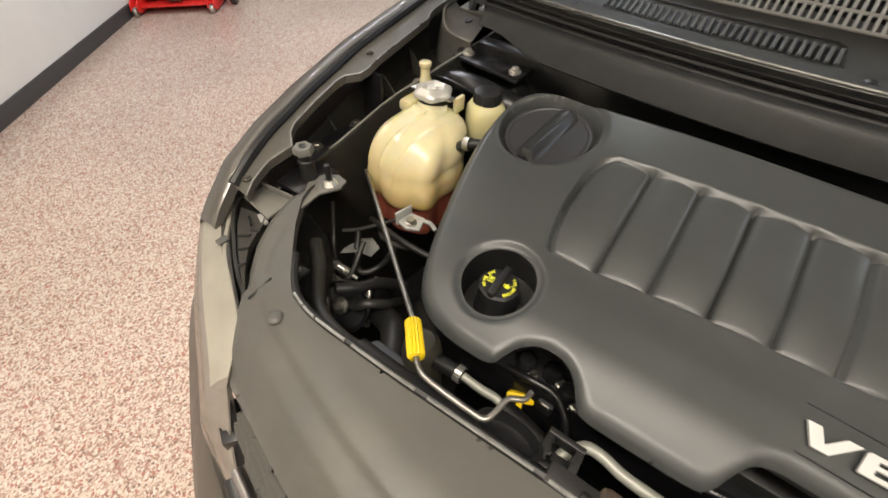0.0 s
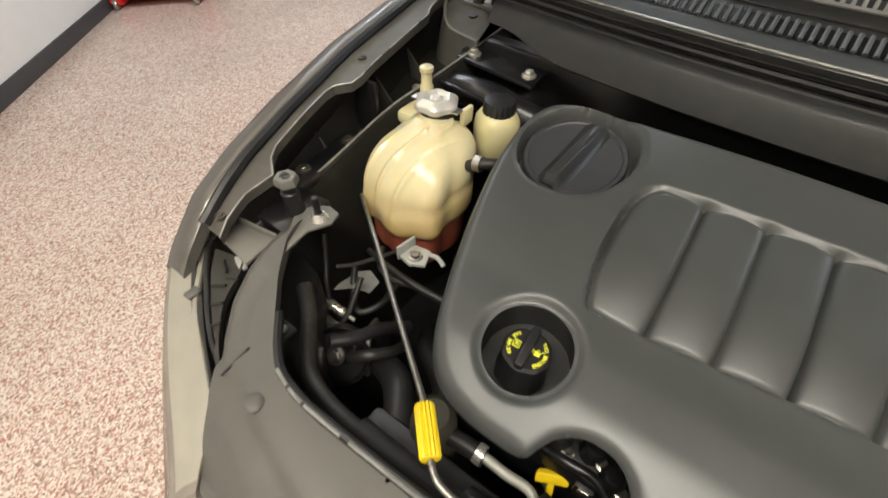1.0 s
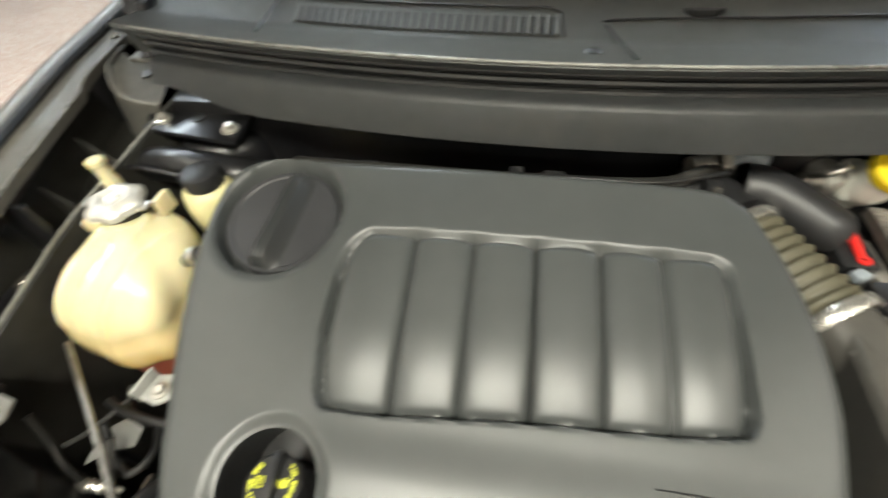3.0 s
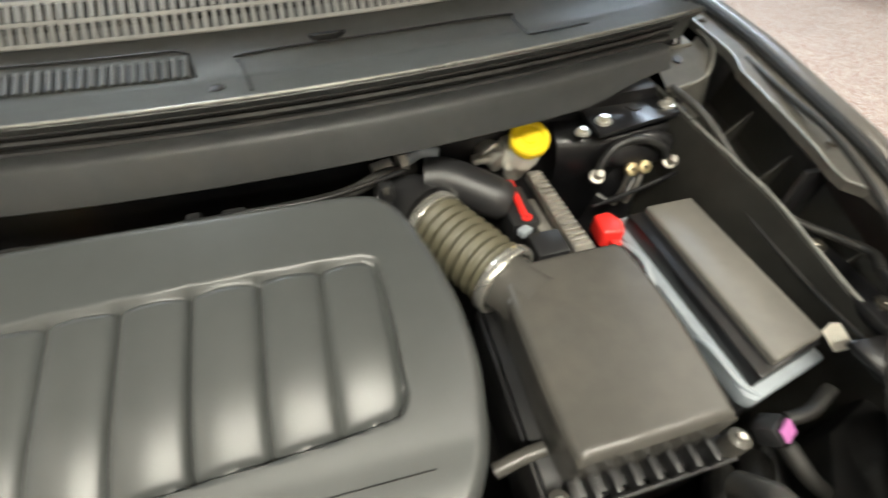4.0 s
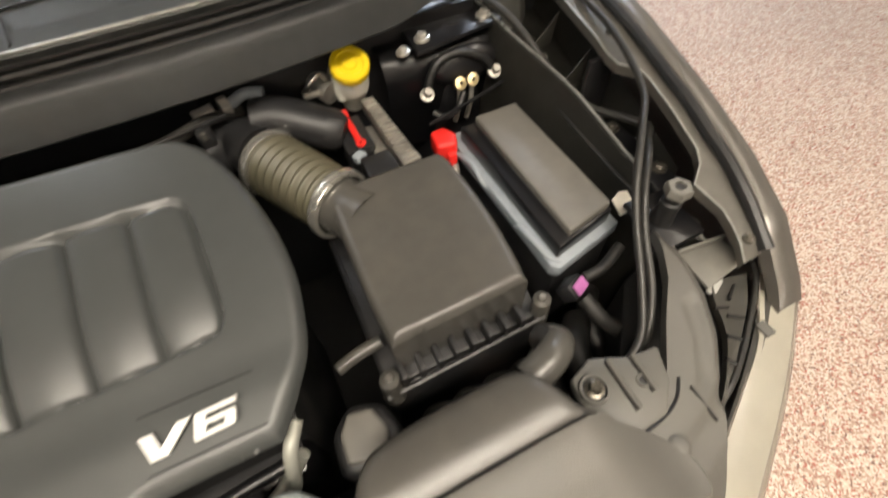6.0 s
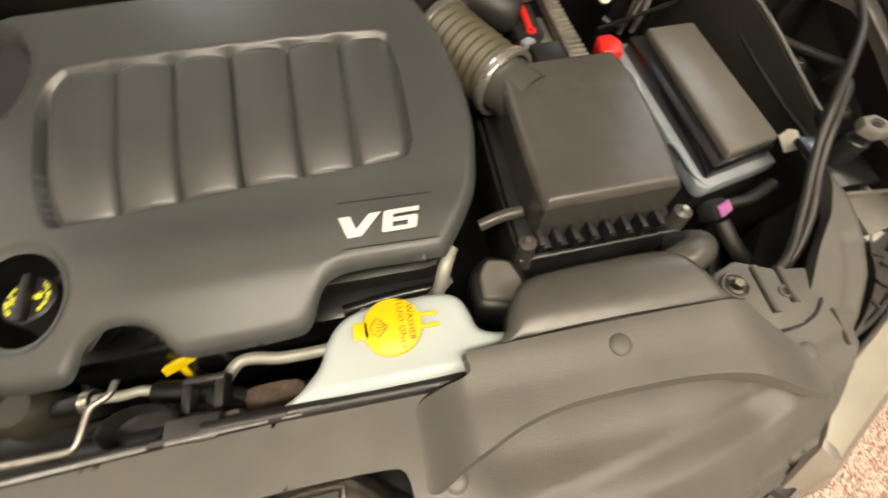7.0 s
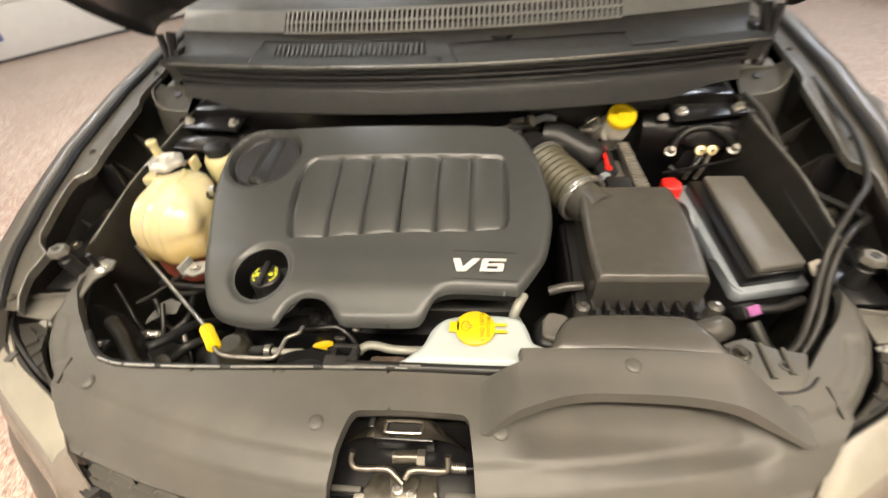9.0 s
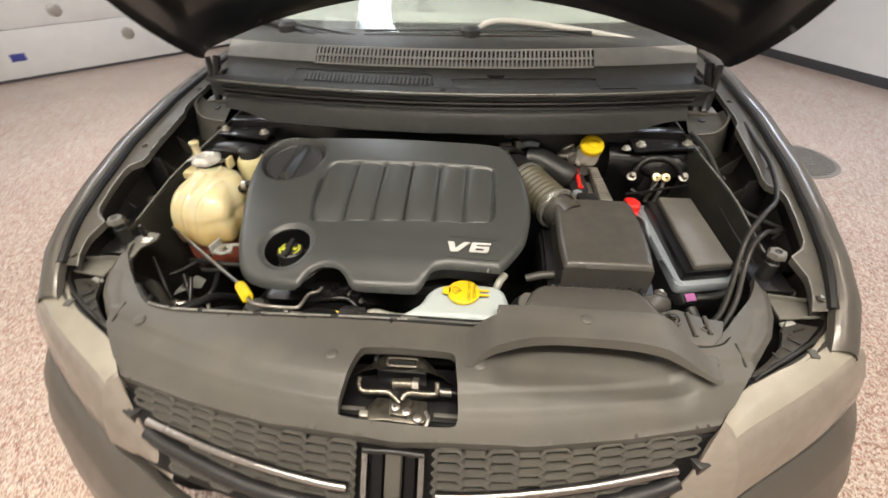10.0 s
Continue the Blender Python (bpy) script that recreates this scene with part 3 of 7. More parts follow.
# inner aprons, rails, firewall and the dark tub below
for s in (-1, 1):
    rows = []
    for y in np.arange(-0.05, 0.62, 0.04):
        top = float(np.interp(y, [-0.05, 0.10, 0.26, 0.42, 0.6], [0.93, 0.962, 1.0, 1.035, 1.06]))
        xa = float(np.interp(y, [-0.05, 0.1, 0.25, 0.42, 0.6], [0.715, 0.705, 0.70, 0.665, 0.65]))
        rows.append([(s * (xa + 0.018), y, top - 0.012), (s * (xa + 0.004), y, top), (s * xa, y, top - 0.003), (s * (xa - 0.012), y, top - 0.06), (s * (xa - 0.03), y, top - 0.16), (s * (xa - 0.04), y, 0.62), (s * (xa - 0.05), y, 0.50)])
    part("inner_apron", loft(rows if s > 0 else [r[::-1] for r in rows], thick=0.004), M_APRON, car, "black inner wheel apron")
    ledge = []
    for y in np.arange(0.06, 0.56, 0.05):
        top = float(np.interp(y, [-0.05, 0.10, 0.26, 0.42, 0.6], [0.93, 0.962, 1.0, 1.035, 1.06]))
        xa = float(np.interp(y, [-0.05, 0.1, 0.25, 0.42, 0.6], [0.715, 0.705, 0.70, 0.665, 0.65]))
        ledge.append([(s * (xa + 0.010), y, top - 0.020), (s * (xa + 0.028), y, top - 0.042), (s * (at_y(y, FC) + 0.012), y, top - 0.052), (s * (at_y(y, FC) + 0.030), y, top + 0.010)][::-s])
    part("inner_rail", loft(ledge, thick=0.003), M_INNER, car, "dull dark rail inside the fender")
    for y in (0.145, 0.305, 0.40):
        top = float(np.interp(y, [-0.05, 0.10, 0.26, 0.42, 0.6], [0.93, 0.962, 1.0, 1.035, 1.06]))
        part("rail_web", prism([(0.0, 0.0), (0.050, 0.004), (0.058, 0.060), (0.030, 0.030)], -0.002, 0.002, 0.001, m=Matrix.Translation((s * 0.715, y, top - 0.050)) @ Matrix(((s, 0, 0, 0), (0, 0, 1, 0), (0, 1, 0, 0), (0, 0, 0, 1)))), M_INNER, car, "pressed web inside the fender")
        part("rail_bolt", bolt((s * 0.728, y - 0.030, top - 0.044), 0.006, 0.005), M_ALU, car)
    # thin pale line along the apron's top edge
    part("apron_edge", tube([Vector(r[1]) + Vector((0, 0, 0.002)) for r in rows], 0.0022, smooth=False, segs=6), M_STRIP, car, "thin pale line along the apron's edge")
    rows = [[(s * 0.80, y, 0.66), (s * 0.74, y, 0.70), (s * 0.69, y, 0.72)] for y in (-0.2, 0.1, 0.4, 0.7)]
    part("wheel_arch_liner", loft(rows if s < 0 else [r[::-1] for r in rows], thick=0.004), M_RUBBER, car)
part("firewall", box((-0.655, 0.485, 0.45), (0.655, 0.53, 1.06), 0.01), M_DARK, car, "black firewall")
part("underbody", box((-0.80, -0.20, 0.42), (0.80, 0.50, 0.47), 0.01), M_RUBBER, car, "black under-engine shield")

# cowl panel: beam, weather seal, screen
COWL = [(0.415, 1.074), (0.386, 1.076), (0.381, 1.080), (0.383, 1.094), (0.388, 1.112), (0.392, 1.125), (0.396, 1.130), (0.403, 1.1325), (0.421, 1.131), (0.427, 1.121), (0.440, 1.119)]


def sweep(xa):
    return 0.080 * (abs(xa) / 0.66) ** 2


def across(profile, x0, x1, n=28, drop=0.0):
    rows = []
    for i in range(n + 1):
        x = x0 + (x1 - x0) * i / n
        rise_ = drop * float(step_(0.47, 0.60, abs(x)))
        rows.append([(x, y + sweep(x), z + rise_ * float(step_(1.12, 1.075, z))) for y, z in profile][::-1])
    return rows


part("cowl_beam", loft(across(COWL, -0.63, 0.63, 44, 0.026), thick=0.004), M_COWL, car, "long dark plastic cowl beam")
for y, z, r in ((0.430, 1.128, 0.007), (0.430, 1.142, 0.0055), (0.426, 1.154, 0.005)):
    part("weather_seal", tube([(x, y + sweep(x), z) for x in np.linspace(-0.65, 0.65, 15)], r, n=3, segs=8), M_RUBBER, car, "black ribbed rubber weather seal")
SCREEN = [(0.436, 1.12), (0.428, 1.150), (0.414, 1.163), (0.409, 1.168), (0.412, 1.1725), (0.430, 1.171), (0.480, 1.164), (0.503, 1.163), (0.545, 1.187), (0.557, 1.203), (0.612, 1.240), (0.66, 1.254), (0.76, 1.262)]
screen = part("cowl_screen", loft(across(SCREEN, -0.69, 0.69, 36), thick=0.003), M_SCREEN, car, "dark plastic cowl panel under the windshield")
# thin pale line along the front of the cowl panel
part("screen_lip", tube([(x, 0.4105 + sweep(x), 1.1725) for x in np.linspace(-0.65, 0.65, 15)], 0.0022, n=3, segs=8), M_STRIP, screen, "thin pale line along the lip")


def on_screen(x, y, lift=0.0):
    """A point of the cowl panel at that depth."""
    z = float(np.interp(y, [0.430, 0.480, 0.503, 0.545, 0.557, 0.612, 0.66], [1.171, 1.164, 1.163, 1.187, 1.203, 1.240, 1.254]))
    return Vector((x, y + sweep(x), z + lift))


# recessed louvre at one side, plain recess at the other
frame_line = [on_screen(-0.452, 0.445, 0.002), on_screen(-0.454, 0.525, 0.002), on_screen(-0.448, 0.536, 0.002), *[on_screen(x, 0.538, 0.002) for x in np.linspace(-0.44, -0.06, 12)], on_screen(-0.046, 0.532, 0.002), on_screen(-0.040, 0.50, 0.002)]
part("recess_edge", tube(frame_line, 0.0014, smooth=False, segs=6), M_BLACK, screen)
part("recess_edge", tube([on_screen(0.036, 0.425, 0.002), on_screen(0.017, 0.512, 0.002), on_screen(0.024, 0.524, 0.002), on_screen(0.20, 0.526, 0.002), on_screen(0.385, 0.524, 0.002), on_screen(0.400, 0.515, 0.002), on_screen(0.406, 0.470, 0.002), on_screen(0.418, 0.460, 0.002), on_screen(0.50, 0.456, 0.002)], 0.0014, n=3, segs=6), M_BLACK, screen)
# the louvre's base is a black sheet that paints the shade in its slots
lou = part("louvre", loft([[on_screen(x, 0.502, 0.0025), on_screen(x, 0.525, 0.0025)] for x in np.linspace(-0.417, -0.048, 20)], thick=0.002), M_RUBBER, screen, "slotted air louvre over a black sheet for its shaded slots")
for i in range(31):
    x = -0.413 + i * 0.0121
    part("slat", tube([on_screen(x, 0.500, 0.003), on_screen(x + 0.001, 0.527, 0.003)], 0.0032, smooth=False, segs=6), M_SCREEN, lou)
part("screen_notch", prism([(0.105, 0.538), (0.155, 0.540), (0.140, 0.530), (0.120, 0.529)], 1.178, 1.187, 0.001), M_RUBBER, screen, "dark finger notch")
part("screen_screw", lathe([(0, 0.004), (0.006, 0.004), (0.009, 0.002), (0.010, -0.002)], 20, m=Matrix.Translation(on_screen(-0.008, 0.452))), M_BLACK, screen)
for x0, x1 in ((-0.69, -0.392), (0.397, 0.69)):
    part("screen_trim", loft([[on_screen(x, y, 0.0055) for y in (0.600, 0.576, 0.552)] for x in np.linspace(x0, x1, 12)], thick=0.003), M_TRIM, screen, "pale grey trim strip under the windshield")
# black sheet paints in the shade behind the comb's bars
part("comb_shade", loft([[on_screen(x, y, 0.0012) for y in (0.599, 0.576, 0.552)] for x in np.linspace(-0.392, 0.397, 24)], thick=0.001), M_RUBBER, screen, "black sheet for the shade behind the air intake")
comb = bmesh.new()
for i in range(66):
    x = -0.385 + i * 0.0119
    for y0, y1 in ((0.552, 0.571), (0.576, 0.596)):
        tube([on_screen(x, y0, 0.004), on_screen(x, y1, 0.005)], 0.0029, smooth=False, segs=5, bm=comb)
for y0 in (0.5520, 0.5735, 0.5985):
    tube([on_screen(x, y0, 0.004) for x in np.linspace(-0.392, 0.397, 20)], 0.0030, smooth=False, segs=5, bm=comb)
tagged(part("screen_comb", comb, M_TRIM, screen, "pale comb-like air intake screen"), kind="stuff")

# windshield, wipers, dashboard behind it
rows = []
for t in np.linspace(0, 1, 12):
    rows.append([(x, 0.700 + sweep(x) * 1.1 + 0.80 * t, 1.256 + 0.50 * t - 0.06 * (abs(x) / 0.7) ** 2 * t) for x in np.linspace(-0.72, 0.72, 25)])
glass = part("windshield", loft([r[::-1] for r in rows], thick=0.005), M_GLASS, car, "clear windshield")
glass.visible_shadow = False
# dashboard coloured pale in place of the ceiling mirrored by the glass
part("dashboard", box((-0.70, 0.84, 1.05), (0.70, 1.30, 1.22), 0.03), M_DASH, car, "dashboard, paled for the ceiling mirrored in the windshield")
part("cabin_floor", box((-0.72, 0.85, 0.40), (0.72, 2.2, 0.46), 0.01), M_RUBBER, car)
part("cabin_back", box((-0.72, 2.1, 0.40), (0.72, 2.2, 1.7), 0.02), M_BLACK, car)
part("roof", box((-0.62, 1.52, 1.70), (0.62, 2.25, 1.74), 0.015), M_PAINT, car, "grey metallic roof")
for s in (-1, 1):
    part("pillar", tube([(s * 0.745, 0.83, 1.20), (s * 0.70, 1.2, 1.48), (s * 0.62, 1.56, 1.71)], 0.032, n=6), M_PAINT, car)
    part("door", box((s * 0.90 - 0.03, 1.36, 0.45), (s * 0.90 + 0.015, 2.2, 1.14), 0.012), M_PAINT, car, "grey metallic front door")
for hub, elbow, tip, b0, bm_, b1 in (
        ((0.052, 0.688, 1.262), (0.134, 0.728, 1.286), (0.560, 0.700, 1.238), (-0.264, 0.681, 1.252), (0.10, 0.677, 1.258), (0.40, 0.694, 1.252)),
        ((-0.700, 0.800, 1.268), (-0.60, 0.770, 1.270), (-0.418, 0.690, 1.245), (-0.640, 0.795, 1.282), (-0.518, 0.735, 1.262), (-0.290, 0.670, 1.240))):
    # the first arm's pale colour stands in for sheen on a black arm
    w = part("wiper", tube([hub, elbow, tuple(Vector(elbow).lerp(Vector(tip), 0.5) + Vector((0, 0.004, 0.006))), tip], 0.0085, n=6), M_TRIM if hub[0] > 0 else M_BLACK, car, "wiper arm resting on the windshield")
    part("wiper_blade", tube([b0, bm_, b1], 0.0065, n=6), M_RUBBER, w)
    part("blade_spine", tube([Vector(q) + Vector((0, 0.010, 0.012)) for q in (b0, bm_, b1)], 0.003, n=6), M_BLACK, w)
    part("wiper_hub", lathe([(0, 0.020), (0.020, 0.018), (0.030, 0.008), (0.032, -0.015)], 20, m=Matrix.Translation(hub if hub[0] > 0 else bm_)), M_BLACK, w)

# the open hood
HOOD_TILT = 42
hoodm = Matrix.Translation((0, 0.66, 1.235)) @ Euler((radians(-HOOD_TILT), 0, 0)).to_matrix().to_4x4()


def hood_height(x, y):
    """Underside: a rolled rim, a stamped frame, and sunken fields between its ribs."""
    d = poly_distance(x, y, HOOD)
    rim = -0.012 * step_(0.02, 0.0, d)
    field = 0.018 * step_(0.10, 0.13, d) * (1 - 0.9 * np.exp(-((np.abs(x) - 0.22) / 0.03) ** 2))
    return rim + field + 0.05 * (x / 0.8) ** 2 * -1


HOOD = round_outline([(-0.77, -0.01), (-0.70, -0.055), (-0.45, -0.155), (-0.22, -0.215), (0, -0.230), (0.22, -0.215), (0.45, -0.155), (0.70, -0.055), (0.77, -0.01), (0.815, -0.20), (0.79, -0.50), (0.74, -0.80), (0.60, -0.93), (0, -1.02), (-0.60, -0.93), (-0.74, -0.80), (-0.79, -0.50), (-0.815, -0.20)], 5)
me = relief(HOOD, 0.014, hood_height)
me.transform(hoodm)
hood = part("hood", me, M_DARK, car, "raised hood, glossy black underside")
me = relief(HOOD, 0.03, lambda x, y: 0.035 - 0.05 * (x / 0.8) ** 2, skirt=0.045)
me.transform(hoodm)
part("hood_skin", me, M_PAINT, hood, "grey metallic outer skin")
for s in (-1, 1):
    hp = part("hood_hinge", tube([(s * 0.715, 0.56, 1.09), (s * 0.72, 0.60, 1.15), (s * 0.72, 0.63, 1.20)], 0.012, n=5, segs=8), M_DARK, car, "black hood hinge arm")
    rows = [[(0.664, 0.560, 1.086), (0.700, 0.560, 1.086), (0.745, 0.558, 1.086), (0.778, 0.580, 1.092)], [(0.662, 0.520, 1.076), (0.695, 0.520, 1.077), (0.738, 0.520, 1.078), (0.770, 0.532, 1.088)], [(0.656, 0.470, 1.060), (0.690, 0.474, 1.060), (0.722, 0.482, 1.062), (0.744, 0.494, 1.070)]]
    part("hinge_plate", loft([[(s * px, py, pz) for px, py, pz in r][::-s] for r in rows], thick=0.004), M_BRACKET, hp, "dull grey pressed hinge bracket")
    part("hinge_step", prism([(s * px, py) for px, py in ((0.672, 0.552), (0.752, 0.556), (0.758, 0.604), (0.676, 0.606))][::s], 1.083, 1.092, 0.004), M_BRACKET, hp)
    rim = [(0.655, 0.467, 1.060), (0.692, 0.472, 1.061), (0.726, 0.480, 1.064), (0.750, 0.496, 1.074), (0.774, 0.534, 1.092), (0.780, 0.585, 1.098)]
    part("hinge_lip", tube([(s * px, py, pz) for px, py, pz in rim], 0.0036, n=5, segs=8), M_BRACKET, hp, "rolled edge of the bracket")
    rows = []
    for px, py, pz in spline(rim, 4):
        rows.append([(s * (px + dx), py + dy, pz + dz) for dx, dy, dz in ((0, 0, 0), (0.006, -0.006, -0.030), (0.010, -0.014, -0.080), (0.014, -0.024, -0.170))][::s])
    part("hinge_wall", loft(rows, thick=0.003), M_BRACKET, hp, "dull grey pressed wall below the bracket")
    part("wall_hole", lathe([(0, 0.002), (0.010, 0.002), (0.011, -0.002)], 20, m=Matrix.Translation((s * 0.676, 0.462, 1.036)) @ Euler((radians(80), 0, 0)).to_matrix().to_4x4()), M_RUBBER, hp, "dark opening")
    part("hinge_pillar", prism([(s * 0.676, 0.566), (s * 0.690, 0.566), (s * 0.694, 0.610), (s * 0.680, 0.612)][::s], 1.085, 1.175, 0.003), M_DARK, hp, "black hinge pillar")
    part("hinge_nut", bolt((s * 0.714, 0.580, 1.093), 0.010, 0.009), M_STEEL, hp)
    part("hinge_hole", lathe([(0, 0.0015), (0.0085, 0.0015), (0.009, -0.002)], 20, m=Matrix.Translation((s * 0.704, 0.526, 1.0805)) @ Euler((radians(17), 0, 0)).to_matrix().to_4x4()), M_RUBBER, hp)
    part("gas_strut", tube([(s * 0.73, 0.58, 1.09), (s * 0.745, 0.62, 1.20)], 0.009, smooth=False, segs=10), M_BLACK, hp, "black hood strut")
    part("hinge_bolt", bolt((s * 0.70, 0.575, 1.086), 0.008, 0.007), M_STEEL, hp)

# headlights and bumper
for s in (-1, 1):
    rows = []
    inner = spline([(0.722, -0.112, 0.945), (0.658, -0.170, 0.942), (0.597, -0.205, 0.938), (0.540, -0.236, 0.933), (0.512, -0.262, 0.928), (0.483, -0.298, 0.920)], 5)
    outer = spline([(0.772, -0.138, 0.935), (0.690, -0.197, 0.930), (0.622, -0.240, 0.926), (0.556, -0.278, 0.920), (0.525, -0.296, 0.917), (0.494, -0.316, 0.912)], 5)
    for a_, b_ in zip(inner, outer):
        o = Vector((b_.x * 0.75, b_.y - 0.25, 0)).normalized()
        prof = [a_ + Vector((0, 0, -0.02)), a_, a_ * 0.5 + b_ * 0.5 + Vector((0, 0, 0.003)), b_, b_ + o * 0.010 + Vector((0, 0, -0.012)), b_ + o * 0.030 + Vector((0, 0, -0.055)), b_ + o * 0.045 + Vector((0, 0, -0.115))]
        rows.append([(s * p.x, p.y, p.z) for p in (prof if s < 0 else prof[::-1])])
    for u in (0.35, 0.7, 1.0):
        top_, low_ = Vector((0.486, -0.308, 0.912)).lerp(Vector((0.392, -0.386, 0.772)), u), Vector((0.516, -0.350, 0.797)).lerp(Vector((0.388, -0.392, 0.765)), u)
        edge_ = [top_ + Vector((-0.004, 0.012, -0.004)), *[top_.lerp(low_, k / 5) + Vector((0.3, -0.5, 0)) * 0.03 * (k / 5) * (1 - k / 5) for k in range(6)]]
        rows.append([(s * p.x, p.y, p.z) for p in (edge_ if s < 0 else edge_[::-1])])
    hl = part("headlight", loft(rows, thick=0.004), M_LENS, car, "clear plastic headlight, hazy top edge")
    part("headlight_clip", box((s * 0.672 - 0.007, -0.176, 0.942), (s * 0.672 + 0.007, -0.158, 0.947), 0.002), M_PANEL, hl)
    rows = []
    side = spline([(0.905, 0.30, 0.83), (0.89, 0.10, 0.83), (0.850, -0.06, 0.822), (0.795, -0.165, 0.808), (0.730, -0.222, 0.802), (0.650, -0.272, 0.796), (0.575, -0.316, 0.790), (0.505, -0.356, 0.780), (0.455, -0.376, 0.768), (0.40, -0.402, 0.757), (0.30, -0.435, 0.750), (0.15, -0.455, 0.745), (0.0, -0.460, 0.740)], 5)
    for p in side:
        n_ = Vector((p.x * 0.6, p.y - 0.25, 0)).normalized()
        prof = [p - n_ * 0.012 + Vector((0, 0, -0.02)), p - n_ * 0.002 + Vector((0, 0, -0.003)), p + n_ * 0.004, p + n_ * 0.016 + Vector((0, 0, -0.014)), p + n_ * 0.035 + Vector((0, 0, -0.045)), p + n_ * 0.045 + Vector((0, 0, -0.062)), p + n_ * 0.041 + Vector((0, 0, -0.067)), p + n_ * 0.074 + Vector((0, 0, -0.14)), p + n_ * 0.095 + Vector((0, 0, -0.24)), p + n_ * 0.09 + Vector((0, 0, -0.42))]
        rows.append([(s * q.x, q.y, q.z) for q in (prof if s < 0 else prof[::-1])])
    part("bumper", loft(rows, thick=0.004), M_PAINT, car, "grey metallic front bumper")
    # dark housing between lamp and panel: a pan, a grey strip along the lens, overlapping tabs and a cable between them
    ia = spline([(0.690, -0.070, 0.930), (0.650, -0.112, 0.925), (0.618, -0.158, 0.920), (0.560, -0.205, 0.918), (0.535, -0.228, 0.918)], 4)
    ib = spline([(0.735, -0.105, 0.925), (0.690, -0.150, 0.920), (0.625, -0.190, 0.915), (0.566, -0.220, 0.915), (0.540, -0.236, 0.920)], 4)
    rows = [[(s * p.x, p.y, p.z) for p in ((a_ + Vector((-0.02, 0.02, -0.03)), a_ + Vector((0, 0, -0.02)), a_.lerp(b_, 0.5) + Vector((0, 0, -0.02)), b_ + Vector((0, 0, -0.02)), b_)[::s])] for a_, b_ in zip(ia, ib)]
    part("headlight_housing", loft(rows, thick=0.003), M_BLACK, hl, "black headlight housing")
    ea = spline([(0.716, -0.122, 0.944), (0.666, -0.160, 0.941), (0.606, -0.197, 0.937), (0.548, -0.228, 0.932)], 5)
    eb = spline([(0.724, -0.134, 0.946), (0.664, -0.175, 0.943), (0.603, -0.209, 0.939), (0.545, -0.239, 0.934)], 5)
    rows = [[(s * p.x, p.y, p.z) for p in ((a_ + Vector((0, 0, -0.018)), a_, a_.lerp(b_, 0.5) + Vector((0, 0, 0.001)), b_)[::s])] for a_, b_ in zip(ea, eb)]
    part("housing_strip", loft(rows, thick=0.002), M_PANEL, hl, "dark grey strip along the lamp's inner edge")
    rows = []
    for a_, b_ in list(zip(inner, outer))[:-1]:
        strip = [a_ + Vector((0, 0, -0.004)), a_.lerp(b_, 0.03) + Vector((0, 0, 0.002)), a_.lerp(b_, 0.5) + Vector((0, 0, 0.005)), a_.lerp(b_, 0.93) + Vector((0, 0, 0.0025)), b_ + Vector((0, 0, -0.001))]
        rows.append([(s * p.x, p.y, p.z) for p in (strip if s < 0 else strip[::-1])])
    part("lens_top", loft(rows, thick=0.002), M_FROST, hl, "pale hazed upper band of the lens")
    pa_ = spline([(0.668, -0.092, 0.946), (0.650, -0.112, 0.947), (0.628, -0.152, 0.946), (0.590, -0.188, 0.942), (0.556, -0.212, 0.937)], 5)
    pb_ = spline([(0.716, -0.104, 0.944), (0.686, -0.132, 0.943), (0.660, -0.151, 0.941), (0.602, -0.190, 0.937), (0.562, -0.214, 0.934)], 5)
    rows = [[(s * p.x, p.y, p.z) for p in ((a_ + Vector((0, 0, -0.012)), a_, a_.lerp(b_, 0.4) + Vector((0, 0, -0.003)), b_, b_ + Vector((0, 0, -0.012)))[::s])] for a_, b_ in zip(pa_, pb_)]
    part("housing_plate", loft(rows, thick=0.002), M_PANEL, hl, "dark grey slotted plate of the lamp housing")
    for p0, p1 in (((0.688, -0.110), (0.664, -0.122)), ((0.664, -0.146), (0.646, -0.136)), ((0.640, -0.164), (0.626, -0.154)), ((0.612, -0.182), (0.604, -0.172)), ((0.658, -0.128), (0.640, -0.122))):
        part("slot", tube([(s * p0[0], p0[1], 0.9435), (s * p1[0], p1[1], 0.9475)], 0.0020, smooth=False, segs=6), M_RUBBER, hl, "dark slot")
    part("harness", tube([(s * 0.728, -0.092, 0.955), (s * 0.718, -0.112, 0.950), (s * 0.690, -0.136, 0.945), (s * 0.664, -0.154, 0.942), (s * 0.630, -0.176, 0.940), (s * 0.596, -0.195, 0.936), (s * 0.57, -0.208, 0.92)], 0.0035, n=5, segs=8), M_WIRE, hl, "thin black lamp cable")

# ---- front closing panel over the radiator ----
front = thing("front_panel", (0, -0.27, 0.90), "wide dark grey plastic radiator closing panel", "panel")
BACK = [(-0.637, -0.010), (-0.620, -0.050), (-0.585, -0.095), (-0.545, -0.135), (-0.515, -0.163), (-0.488, -0.181), (-0.455, -0.189), (-0.415, -0.191), (-0.30, -0.189), (-0.13, -0.182), (0.0, -0.179), (0.150, -0.177)]
EDGE = BACK + [(0.150, -0.176), (0.153, -0.160), (0.41, -0.160), (0.425, -0.178), (0.46, -0.192), (0.50, -0.178), (0.53, -0.15), (0.566, -0.11), (0.600, -0.075), (0.622, -0.042), (0.637, -0.010)]
FRONT = [(0.652, -0.020), (0.645, -0.060), (0.632, -0.105), (0.610, -0.148), (0.570, -0.196), (0.538, -0.232), (0.512, -0.266), (0.483, -0.295), (0.34, -0.330), (0.20, -0.354), (0.0, -0.366)]
